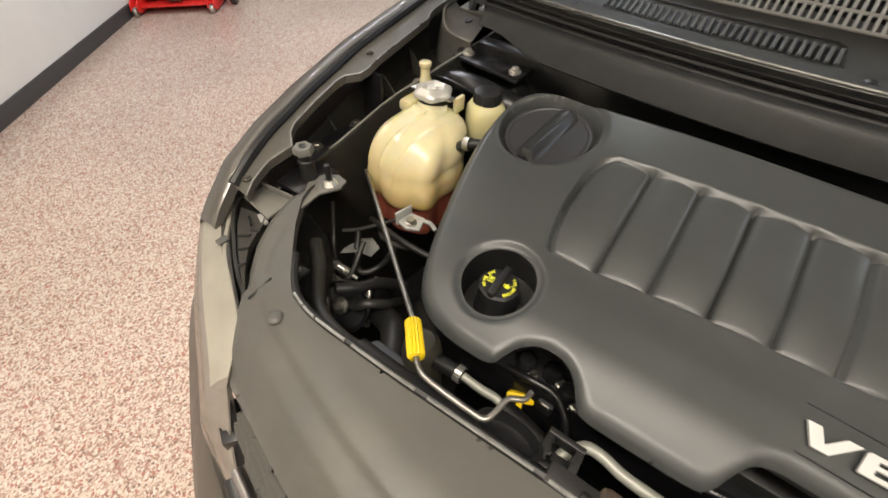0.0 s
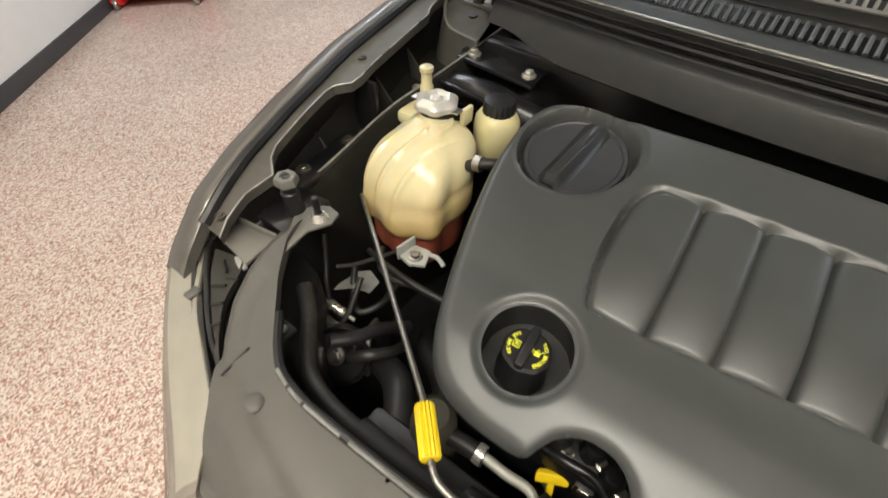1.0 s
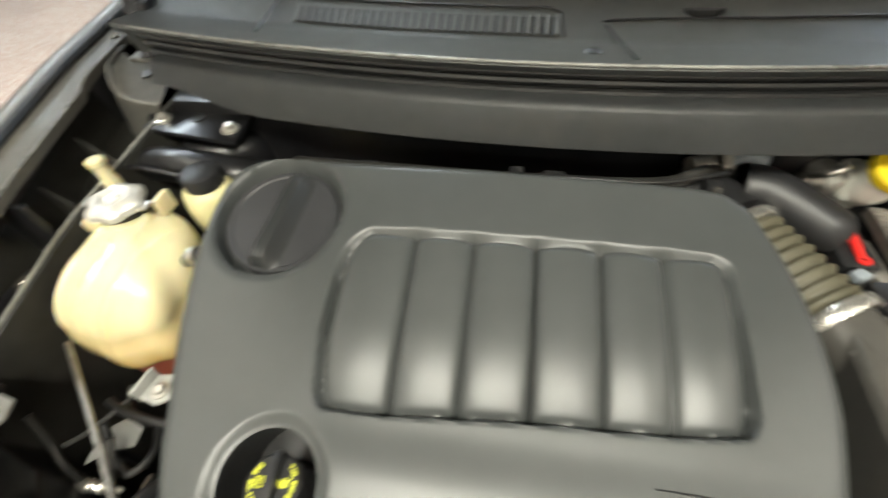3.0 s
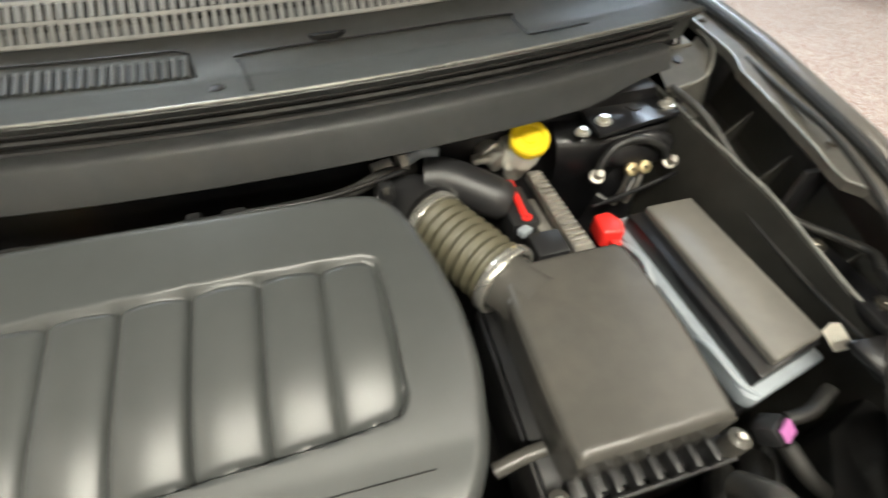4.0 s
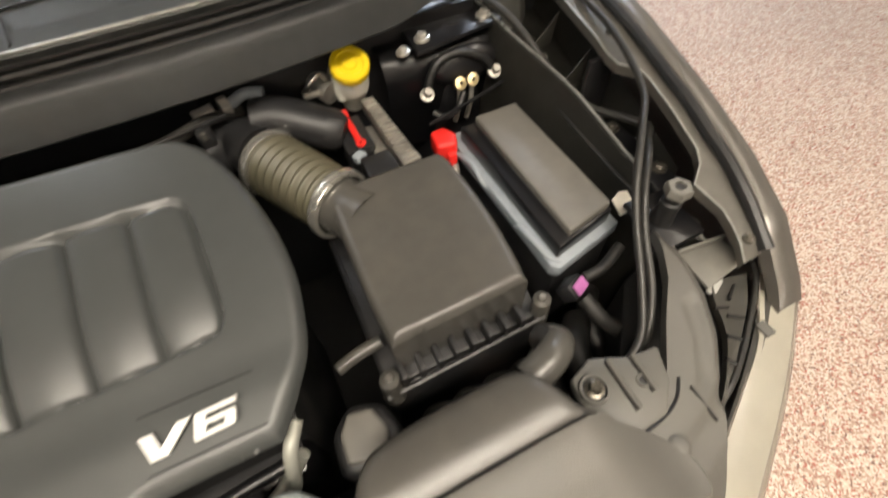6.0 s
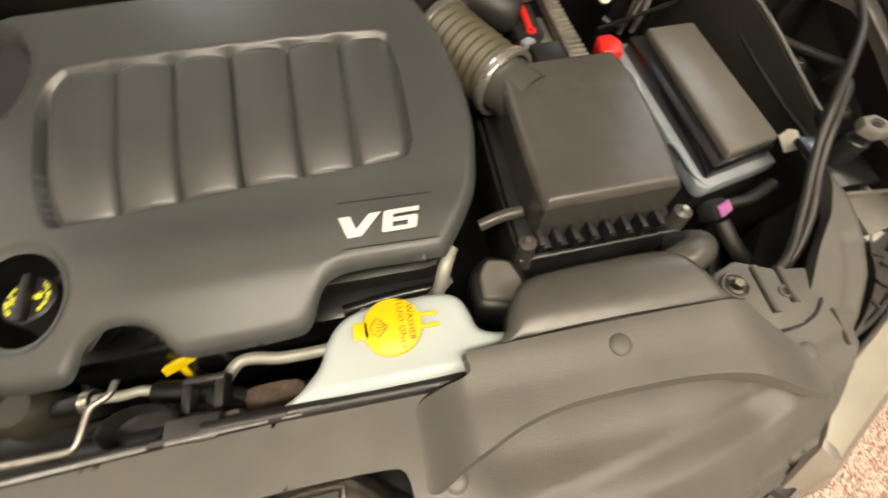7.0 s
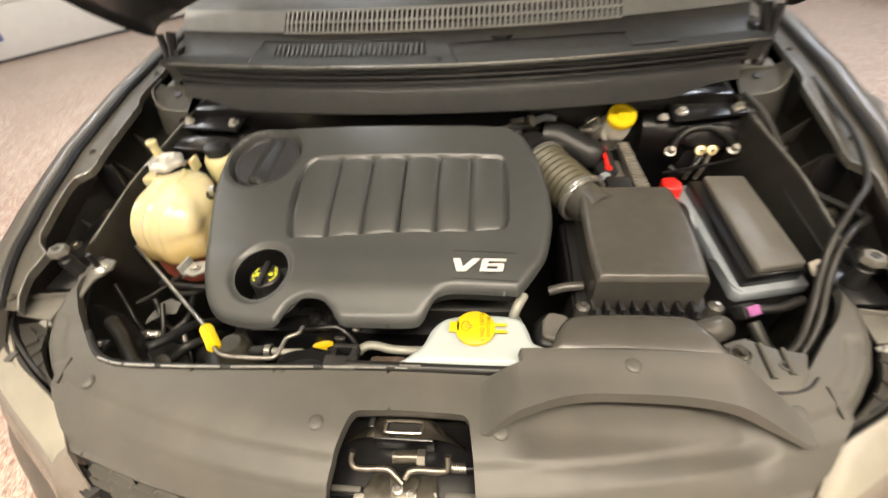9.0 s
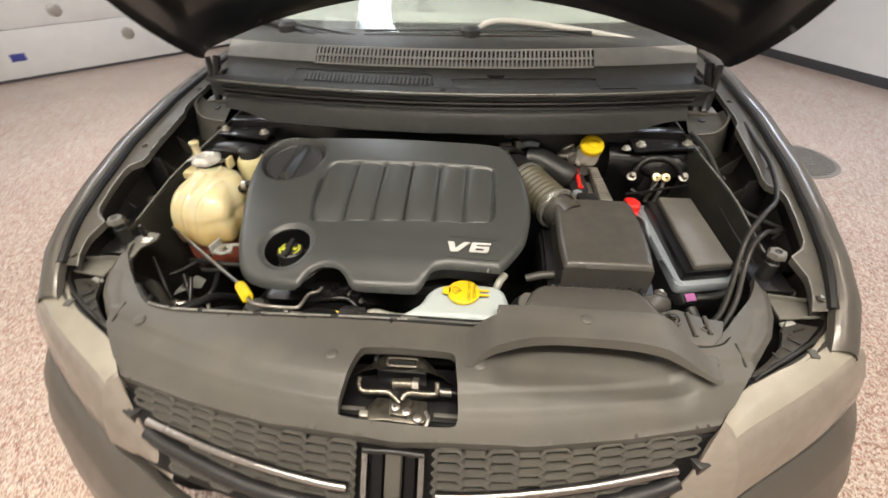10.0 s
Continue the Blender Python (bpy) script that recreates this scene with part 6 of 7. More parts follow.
part("slat_backing", box((-0.10, -0.352, 0.890), (0.10, -0.320, 0.900), 0.002), M_RUBBER, la)
for i in range(6):
    part("slat", tube([(-0.092, -0.3235 - 0.0048 * i, 0.911 - 0.0012 * i), (0.0, -0.3250 - 0.0048 * i, 0.911 - 0.0012 * i), (0.090, -0.3235 - 0.0048 * i, 0.911 - 0.0012 * i)], 0.0017, n=4, segs=6), M_BLACK, la, "black slat")

# dark structure under the nose: radiator, carrier and side shields
rad = thing("radiator", (0, -0.16, 0.47), "black radiator and carrier behind the closing panel", "radiator")
part("core", box((-0.42, -0.20, 0.48), (0.42, -0.15, 0.90), 0.006), M_DARK, rad)
part("carrier", box((-0.42, -0.30, 0.52), (0.42, -0.205, 0.88), 0.01), M_RUBBER, rad)
part("top_tank", tube([(-0.40, -0.165, 0.905), (0.15, -0.165, 0.905)], 0.018, smooth=False, segs=14), M_BLACK, rad)
for s in (-1, 1):
    part("side_shield", prism([(s * 0.46, -0.27), (s * 0.53, -0.24), (s * 0.70, -0.12), (s * 0.76, -0.05), (s * 0.76, 0.02), (s * 0.62, -0.02), (s * 0.50, -0.15)][::s], 0.46, 0.875, 0.01), M_RUBBER, rad)
for s in (-1, 1):
    part("nose_shield", prism([(s * 0.38, -0.318), (s * 0.452, -0.308), (s * 0.487, -0.296), (s * 0.50, -0.262), (s * 0.38, -0.235)][::s], 0.55, 0.893, 0.004), M_BLACK, rad)
    rows = [[(s * 0.477, -0.304, 0.902), (s * 0.456, -0.312, 0.892), (s * 0.434, -0.312, 0.880)], [(s * 0.456, -0.336, 0.856), (s * 0.430, -0.342, 0.848), (s * 0.400, -0.342, 0.844)], [(s * 0.448, -0.366, 0.800), (s * 0.410, -0.375, 0.790), (s * 0.365, -0.372, 0.790)], [(s * 0.420, -0.385, 0.750), (s * 0.370, -0.395, 0.745), (s * 0.310, -0.395, 0.745)]]
    part("lamp_trim", loft([r[::s] for r in rows], thick=0.004), M_DARK, rad, "dark trim between grille and lamp")
part("bumper_core", loft([[(x, -0.40 + 0.42 * x * x, z) for z in (0.83, 0.76, 0.60)] for x in np.linspace(-0.60, 0.60, 24)], thick=0.01), M_BLACK, rad, "black core behind the bumper")
part("fan_shroud", box((-0.42, -0.15, 0.50), (0.42, -0.115, 0.86), 0.01), M_BLACK, rad)

# snorkel behind the panel's hump
SN = round_outline([(0.192, -0.163), (0.196, -0.135), (0.206, -0.112), (0.222, -0.094), (0.25, -0.087), (0.31, -0.084), (0.37, -0.085), (0.392, -0.094), (0.404, -0.115), (0.415, -0.140), (0.424, -0.163), (0.31, -0.168)], 4)


def snorkel_height(x, y):
    d = poly_distance(x, y, SN)
    t = np.clip(1 - d / 0.016, 0, 1)
    return 1.006 - 7.0 * (y + 0.125) ** 2 - 0.016 * (1 - np.sqrt(np.maximum(0, 1 - t * t))) * (y > -0.160)


sn = thing("air_snorkel", (0.31, -0.12, 0.93), "smooth dark plastic air intake snorkel", "air intake")
part("duct", relief(SN, 0.003, snorkel_height, skirt=0.06), M_LID, sn)
part("seam", tube([(0.196, -0.1535, 0.9985), (0.30, -0.1525, 1.0010), (0.418, -0.1535, 0.9985)], 0.0012, n=5, segs=6), M_RUBBER, sn, "dark joint line")

# bracket plate at the panel's other rear corner
bp = thing("side_bracket", (0.48, -0.15, 0.95), "grey plastic corner bracket with one bolt", "bracket")
part("plate", prism([(0.425, -0.150), (0.432, -0.118), (0.462, -0.108), (0.500, -0.125), (0.535, -0.130), (0.520, -0.165), (0.495, -0.188), (0.455, -0.190)], 0.955, 0.972, 0.004), M_PANEL, bp)
part("bolt", bolt((0.445, -0.137, 0.975), 0.0065, 0.009), M_GREASY, bp)
part("washer", lathe([(0.007, 0.975), (0.0115, 0.9755), (0.012, 0.972)], 24, m=Matrix.Translation((0.445, -0.137, 0))), M_BLACK, bp)
part("bolt_seat", lathe([(0.0115, 0.972), (0.0125, 0.9775), (0.0145, 0.9775), (0.0155, 0.972)], 28, m=Matrix.Translation((0.445, -0.137, 0))), M_PANEL, bp, "raised ring round the bolt")
part("bolt_hole", lathe([(0, 0.9724), (0.0042, 0.9724), (0.0046, 0.970)], 20, m=Matrix.Translation((0.495, -0.152, 0))), M_RUBBER, bp, "empty bolt hole")
part("hole_rim", lathe([(0.0044, 0.971), (0.0048, 0.9742), (0.0066, 0.9742), (0.0072, 0.971)], 24, m=Matrix.Translation((0.495, -0.152, 0))), M_PANEL, bp)
for (x0, y0), (x1, y1) in (((0.477, -0.119), (0.474, -0.172)), ((0.503, -0.126), (0.500, -0.165))):
    part("rib", tube([(x0, y0, 0.9735), (x1, y1, 0.9735)], 0.0034, smooth=False, segs=8), M_PANEL, bp)
    part("groove", tube([(x0 - 0.0042, y0, 0.9718), (x1 - 0.0042, y1, 0.9718)], 0.0012, smooth=False, segs=6), M_RUBBER, bp, "dark line beside the rib")

# seal bar in front of the washer tank
sb = thing("seal_bar", (0.06, -0.18, 0.95), "long black rubber seal bar with pale scuffs", "seal")
part("bar", tube([(-0.10, -0.1725, 0.968), (0.03, -0.173, 0.969), (0.152, -0.174, 0.970)], 0.0075, n=5), M_RUBBER, sb)
part("scuff", tube([(-0.02, -0.1735, 0.9758), (0.01, -0.1738, 0.9762)], 0.0012, smooth=False, segs=5), M_ALU, sb, "pale worn marks")
part("block", box((-0.135, -0.182, 0.955), (-0.085, -0.158, 0.972), 0.003), M_BLACK, sb)

# ---- hoses, pipes, cables ----


def hose(name, points, r, material, label, category, group="", n=8, segs=10):
    return solo(name, tube(points, r, n=n, segs=segs), material, label, category, group)


hose("cable", [(0.785, 0.47, 1.095), (0.765, 0.36, 1.09), (0.745, 0.25, 1.085), (0.712, 0.14, 1.066), (0.662, 0.08, 1.06), (0.617, 0.03, 1.043), (0.595, -0.01, 1.01), (0.565, -0.07, 0.975), (0.53, -0.115, 0.955), (0.475, -0.135, 0.945)], 0.0048, M_WIRE, "thick black taped cable along the fender", "cable", "bay cables")
hose("cable", [(0.715, 0.10, 1.005), (0.668, 0.06, 1.03), (0.628, 0.02, 1.025), (0.606, -0.02, 0.995), (0.58, -0.075, 0.965), (0.55, -0.115, 0.93), (0.53, -0.13, 0.85)], 0.0050, M_WIRE, "thick black taped cable along the fender", "cable", "bay cables")
hose("cable", [(0.66, 0.47, 1.065), (0.682, 0.40, 1.045), (0.70, 0.30, 1.0), (0.715, 0.23, 0.98), (0.74, 0.17, 0.985), (0.745, 0.13, 0.995), (0.715, 0.10, 1.005)], 0.006, M_WIRE, "black cable crossing the inner apron", "cable", "bay cables")
hose("release_cable", [(0.668, 0.43, 1.03), (0.69, 0.28, 0.965), (0.695, 0.14, 0.94), (0.685, 0.05, 0.945), (0.66, 0.01, 0.97)], 0.003, M_RUBBER, "thin black release cable", "cable")
hose("ac_hose", [(0.517, 0.40, 0.955), (0.522, 0.405, 0.985), (0.545, 0.41, 1.012), (0.585, 0.41, 1.016), (0.625, 0.405, 0.998), (0.645, 0.40, 0.97)], 0.0075, M_RUBBER, "black curved hose in front of the strut tower", "hose")
hose("ac_hose", [(0.520, 0.392, 0.93), (0.535, 0.378, 0.925), (0.56, 0.375, 0.935), (0.58, 0.388, 0.955)], 0.006, M_RUBBER, "black curved hose in front of the strut tower", "hose")
fit_ = thing("pipe_fittings", (0.59, 0.40, 0.94), "pair of brass pipe fittings on the bulkhead", "pipe fitting")
for x in (0.578, 0.602):
    part("flange", lathe([(0.003, 0.006), (0.011, 0.005), (0.012, 0.0), (0.011, -0.005)], 20, m=Matrix.Translation((x, 0.399, 0.966)) @ Euler((radians(55), 0, 0)).to_matrix().to_4x4()), M_BRASS, fit_)
    part("pipe", tube([(x, 0.402, 0.962), (x - 0.002, 0.398, 0.93), (x - 0.01, 0.40, 0.89)], 0.005, n=5), M_ALU, fit_)
for where, up in (((0.512, 0.395, 0.968), (0, -0.5, 0.8)), ((0.645, 0.395, 0.972), (0, -0.6, 0.8))):
    solo("service_port", bolt(where, 0.0080, 0.014, up), M_ALU, "bright threaded service port on the bulkhead", "port", "service ports")
hose("wiring_loom", [(-0.40, 0.385, 1.03), (-0.25, 0.375, 1.035), (-0.05, 0.372, 1.035), (0.10, 0.385, 1.03), (0.17, 0.43, 1.02), (0.22, 0.46, 1.0)], 0.009, M_WIRE, "black wiring loom tucked under the cowl", "wiring loom")
hose("brake_pipe", [(-0.15, 0.366, 1.045), (-0.02, 0.362, 1.05), (0.08, 0.368, 1.045), (0.15, 0.40, 1.032), (0.20, 0.43, 1.02)], 0.0032, M_BLACK, "thin black pipe behind the engine cover", "pipe")
cn = thing("pipe_joint", (0.19, 0.44, 1.0), "grey plastic pipe joint behind the engine", "pipe joint")
part("sleeve", tube([(0.155, 0.445, 1.015), (0.185, 0.452, 1.016)], 0.014, smooth=False, segs=14), M_ALU, cn)
part("nut", tube([(0.195, 0.455, 1.016), (0.208, 0.458, 1.016)], 0.017, smooth=False, segs=6), M_ALU, cn)
part("tail", tube([(0.208, 0.458, 1.016), (0.235, 0.47, 1.02), (0.262, 0.462, 1.018)], 0.009, n=5), M_GREYPLAST, cn)
mc = thing("master_cylinder", (0.37, 0.47, 0.95), "grey metal master cylinder beside the reservoir", "cylinder")
part("barrel", tube([(0.345, 0.50, 0.995), (0.365, 0.455, 0.985)], 0.020, smooth=False, segs=18), M_ALU, mc)
part("lug", box((0.318, 0.455, 0.985), (0.352, 0.475, 0.997), 0.004), M_ALU, mc)
part("pipe", tube([(0.325, 0.46, 1.0), (0.33, 0.44, 1.02), (0.35, 0.445, 1.03), (0.36, 0.46, 1.01)], 0.004, n=5), M_STEEL, mc)

# purple plug and loom by the battery
pp = thing("wiring_plug", (0.54, -0.01, 0.88), "purple-faced wiring plug in a black shell", "connector")
pq = Matrix.Translation((0.537, -0.008, 0.905)) @ Euler((radians(35), radians(10), radians(25))).to_matrix().to_4x4()
part("shell", place(box((-0.017, -0.012, -0.02), (0.017, 0.012, 0.006), 0.004), pq), M_BLACK, pp)
part("face", place(box((-0.013, -0.007, 0.004), (0.013, 0.007, 0.009), 0.002), pq), M_BLACK, pp)
for k in range(6):
    part("key", place(box((-0.012 + 0.0043 * k, -0.008, 0.008), (-0.0098 + 0.0043 * k, 0.008, 0.0125), 0.0005), pq), M_PURPLE, pp, "purple terminal key")
part("lead", tube([(0.56, 0.0, 0.90), (0.59, 0.0, 0.905), (0.63, 0.015, 0.91)], 0.008, n=5), M_WIRE, pp)
part("lead", tube([(0.545, -0.02, 0.89), (0.56, -0.06, 0.87), (0.60, -0.09, 0.84), (0.62, -0.06, 0.80)], 0.011, n=6), M_WIRE, pp)
# pale sheet stands in for the lit floor glimpsed through a gap
tp = thing("floor_glimpse", (0.645, 0.02, 0.96), "pale sheet standing in for lit floor seen through a gap", "tape")
part("glimpse_sheet", loft([[(0.648, 0.046, 0.934), (0.652, 0.072, 0.940)], [(0.662, 0.044, 0.938), (0.668, 0.078, 0.944)], [(0.678, 0.050, 0.936), (0.684, 0.076, 0.940)]], thick=0.0008), M_GLIMPSE, tp)

# plug and bracket details at the right-hand apron, and the same at the other side
for s in (-1, 1):
    ap = thing("apron_bracket", (s * 0.73, 0.12, 0.93), "black pressed bracket with bolts on the inner apron", "bracket", "apron brackets")
    part("channel", prism([(s * 0.700, 0.02), (s * 0.742, 0.03), (s * 0.752, 0.20), (s * 0.715, 0.20)][::s], 0.945, 0.963, 0.004), M_DARK, ap)
    part("gusset", box((min(s * 0.71, s * 0.76), 0.235, 0.95), (max(s * 0.71, s * 0.76), 0.243, 1.05), 0.002), M_DARK, ap)
    for y in (0.177, 0.075):
        part("bolt", bolt((s * 0.730, y, 0.966), 0.0075, 0.006), M_GREASY, ap)
    part("grommet", lathe([(0, 0.950), (0.010, 0.951), (0.014, 0.949), (0.015, 0.944)], 24, m=Matrix.Translation((s * 0.708, -0.016, 0))), M_PANEL, ap, "grey round grommet")

st = thing("alignment_stud", (-0.622, 0.006, 0.96), "threaded stud with bright collar on a black tab", "stud")
part("tab", prism([(-0.648, 0.020), (-0.656, -0.006), (-0.632, -0.042), (-0.618, -0.070), (-0.610, -0.066), (-0.616, -0.020), (-0.600, 0.010), (-0.606, 0.030), (-0.628, 0.034)], 0.966, 0.971, 0.001), M_BRACKET, st)
part("collar", lathe([(0.006, 0.980), (0.009, 0.979), (0.012, 0.974), (0.014, 0.971)], 24, m=Matrix.Translation((-0.622, 0.008, 0))), M_CLAMP, st)
part("stud", lathe([(0, 1.008), (0.0045, 1.007), (0.0055, 1.0), (0.005, 0.985), (0.007, 0.97)], 16, m=Matrix.Translation((-0.622, 0.008, 0))), M_RUBBER, st)

# left-hand well: loom, hoses, label, small fittings
hose("wiring_loom", [(-0.60, -0.06, 0.90), (-0.565, -0.085, 0.895), (-0.53, -0.12, 0.89), (-0.49, -0.15, 0.895), (-0.43, -0.163, 0.90), (-0.35, -0.163, 0.905), (-0.27, -0.165, 0.90)], 0.012, M_WIRE, "taped black wiring loom behind the panel edge", "wiring loom")
hose("radiator_hose", [(-0.55, 0.02, 0.70), (-0.50, -0.03, 0.75), (-0.44, -0.06, 0.80), (-0.40, -0.10, 0.82), (-0.37, -0.15, 0.82)], 0.022, M_RUBBER, "thick black rubber radiator hose", "hose", segs=16)
hose("radiator_hose", [(-0.50, 0.10, 0.66), (-0.46, 0.04, 0.72), (-0.40, 0.0, 0.74), (-0.36, -0.05, 0.76)], 0.017, M_RUBBER, "black rubber hose low in the bay", "hose", segs=14)
hose("heater_hose", [(-0.60, 0.07, 0.86), (-0.55, 0.055, 0.872), (-0.49, 0.05, 0.872), (-0.42, 0.055, 0.868)], 0.006, M_RUBBER, "thin black hose below the coolant tank", "hose")
hose("heater_hose", [(-0.62, 0.05, 0.83), (-0.60, 0.02, 0.80), (-0.57, 0.0, 0.79), (-0.545, 0.03, 0.80), (-0.53, 0.06, 0.84)], 0.006, M_RUBBER, "thin black hose looping in the bay", "hose")
hose("heater_hose", [(-0.55, -0.04, 0.78), (-0.52, -0.07, 0.80), (-0.49, -0.06, 0.82), (-0.475, -0.03, 0.80), (-0.48, 0.01, 0.76)], 0.009, M_WIRE, "thin black hose looping in the bay", "hose")
hose("ribbed_conduit", [(-0.53, -0.09, 0.86), (-0.51, -0.06, 0.85), (-0.50, -0.02, 0.83), (-0.49, 0.03, 0.78)], 0.010, M_BLACK, "black conduit dropping into the bay", "conduit")
hose("wire", [(-0.64, -0.02, 0.95), (-0.645, -0.05, 0.92), (-0.63, -0.09, 0.88), (-0.60, -0.10, 0.82)], 0.004, M_WIRE, "black wire by the bump stop", "wire")
hose("wire", [(-0.585, 0.03, 0.84), (-0.575, -0.02, 0.80), (-0.585, -0.05, 0.77), (-0.57, -0.07, 0.72)], 0.005, M_WIRE, "black wire in the bay", "wire")
lb = thing("label_card", (-0.60, 0.02, 0.70), "bent pale tag on a bracket low in the bay", "label")
part("card", loft([[(-0.626, 0.000, 0.806), (-0.624, 0.012, 0.812)], [(-0.612, 0.010, 0.808), (-0.614, 0.050, 0.815)], [(-0.594, 0.022, 0.812), (-0.596, 0.062, 0.818)], [(-0.572, 0.030, 0.806), (-0.570, 0.054, 0.812)]], thick=0.002), M_TAB, lb)
part("bracket", box((-0.622, 0.02, 0.70), (-0.606, 0.03, 0.802), 0.003), M_DARK, lb)
sv = thing("sensor", (-0.60, -0.020, 0.74), "dull metal sensor with a threaded bright tip", "sensor")
part("body", tube([(-0.622, -0.020, 0.800), (-0.606, -0.021, 0.800)], 0.0085, smooth=False, segs=12), M_ALU, sv)
part("thread", tube([(-0.606 + 0.0016 * i, -0.0205, 0.800) for i in range(16)], 0.0068, smooth=False, segs=12, wave=lambda i: 1 + 0.14 * (i % 2)), M_CLAMP, sv, "bright thread")
part("tip", tube([(-0.582, -0.0205, 0.800), (-0.560, -0.020, 0.797)], 0.0035, smooth=False, segs=10), M_CLAMP, sv)
part("stem", tube([(-0.622, -0.020, 0.800), (-0.640, -0.012, 0.78), (-0.645, 0.0, 0.74)], 0.006, n=4, segs=8), M_RUBBER, sv)
solo("actuator", tube([(-0.612, -0.046, 0.790), (-0.588, -0.047, 0.789), (-0.562, -0.048, 0.788)], 0.013, n=2, segs=18), M_LID, "dull grey cylinder low in the bay", "actuator")
cl_ = thing("wire_clip", (-0.565, 0.105, 0.86), "black wire clipped across the bay", "clip")
part("wire", tube([(-0.615, 0.010, 0.866), (-0.596, 0.028, 0.866), (-0.575, 0.062, 0.866), (-0.560, 0.10, 0.860)], 0.0035, n=5, segs=8), M_WIRE, cl_)
pu = thing("pulley", (-0.56, -0.02, 0.66), "dark round pulley with a central bolt", "pulley")
pq = Matrix.Translation((-0.541, -0.075, 0.785)) @ Euler((radians(45), 0, radians(30))).to_matrix().to_4x4()
part("disc", lathe([(0, 0.012), (0.012, 0.012), (0.014, 0.004), (0.04, 0.004), (0.045, 0.010), (0.048, 0.008), (0.048, -0.012)], 32, m=pq), M_DARK, pu)
part("bolt", bolt((-0.541, -0.082, 0.796), 0.010, 0.008, (0.1, -0.7, 0.7)), M_STEEL, pu)
solo("pump_housing", lathe([(0, 0.935), (0.018, 0.934), (0.026, 0.925), (0.029, 0.905), (0.030, 0.86), (0.030, 0.80)], 28, m=Matrix.Translation((-0.345, -0.098, -0.035))), M_OLIVE, "dull olive pump housing beside the cover", "pump")
cp = thing("clip_tab", (-0.575, -0.09, 0.90), "small black tab with a pale clip", "clip")
part("tab", box((-0.562, -0.146, 0.928), (-0.534, -0.122, 0.934), 0.002), M_BLACK, cp)
part("clip", box((-0.550, -0.138, 0.934), (-0.540, -0.128, 0.940), 0.003), M_CLAMP, cp)

# front bays of the cover: dipstick, pipes, plugs
dp = thing("dipstick", (-0.20, -0.07, 0.80), "yellow dipstick handle in the cover's front bay", "dipstick")
part("handle", place(merge(prism([(-0.020, -0.005), (0.020, -0.005), (0.015, 0.005), (-0.015, 0.005)], -0.002, 0.012, 0.002), box((-0.004, -0.004, -0.025), (0.004, 0.004, 0.0), 0.001)), Matrix.Translation((-0.201, -0.062, 0.838)) @ Euler((radians(-35), 0, radians(25))).to_matrix().to_4x4()), M_YELLOW, dp)
part("tube", tube([(-0.201, -0.060, 0.81), (-0.203, -0.066, 0.74), (-0.21, -0.06, 0.66)], 0.006, n=4), M_STEEL, dp)
hose("coolant_pipe", [(-0.275, -0.097, 0.876), (-0.245, -0.098, 0.876), (-0.221, -0.096, 0.873), (-0.205, -0.103, 0.866), (-0.195, -0.112, 0.85)], 0.0060, M_PIPE, "grey metal pipe with a hose joint", "pipe")
hose("coolant_hose", [(-0.36, -0.10, 0.86), (-0.32, -0.099, 0.872), (-0.275, -0.097, 0.876)], 0.011, M_RUBBER, "black rubber hose clamped onto a metal pipe", "hose", segs=14)
solo("hose_clamp", lathe([(0.0105, -0.005), (0.0125, -0.005), (0.0125, 0.005), (0.0105, 0.005)], 24, m=Matrix.Translation((-0.281, -0.097, 0.876)) @ Euler((0, radians(90), 0)).to_matrix().to_4x4()), M_CLAMP, "bright spring clamp round a hose end", "clamp")
hose("bypass_hose", [(-0.205, -0.100, 0.872), (-0.175, -0.108, 0.878), (-0.150, -0.113, 0.876), (-0.122, -0.122, 0.872), (-0.092, -0.132, 0.86), (-0.06, -0.135, 0.82)], 0.013, M_RUBBER, "thick black hose running below the cover", "hose", segs=14)
hose("ac_pipe", [(-0.135, -0.130, 0.845), (-0.127, -0.117, 0.882), (-0.116, -0.100, 0.887), (-0.104, -0.088, 0.887), (-0.086, -0.087, 0.887), (-0.055, -0.092, 0.885), (0.0, -0.092, 0.885), (0.05, -0.085, 0.885), (0.12, -0.06, 0.89), (0.155, -0.045, 0.92)], 0.0075, M_PIPE, "pale grey metal refrigerant pipe", "pipe", "refrigerant pipes")
hose("ac_pipe", [(0.120, -0.06, 0.86), (0.135, -0.062, 0.90), (0.15, -0.045, 0.945), (0.163, -0.02, 0.95)], 0.008, M_PIPE, "pale grey metal refrigerant pipe", "pipe", "refrigerant pipes")
hose("radiator_hose", [(-0.27, -0.14, 0.87), (-0.22, -0.145, 0.89), (-0.17, -0.14, 0.895), (-0.13, -0.14, 0.89), (-0.09, -0.145, 0.86)], 0.012, M_RUBBER, "black rubber hose along the radiator", "hose", segs=14)
for x, y, z in ((-0.168, -0.050, 0.855), (-0.125, -0.13, 0.895), (0.06, -0.065, 0.90), (0.09, -0.06, 0.895)):
    k = thing("injector_plug", (x, y, z - 0.02), "small black electrical plug on the engine", "connector", "engine plugs")
    part("shell", box((x - 0.011, y - 0.009, z - 0.02), (x + 0.011, y + 0.009, z + 0.006), 0.003), M_BLACK, k)
    part("clip", box((x - 0.006, y - 0.011, z - 0.004), (x + 0.006, y - 0.008, z + 0.008), 0.001), M_STEEL, k)
cv = thing("fuse_cover", (0.212, -0.055, 0.86), "dark rounded plastic cap beside the washer tank", "cap")
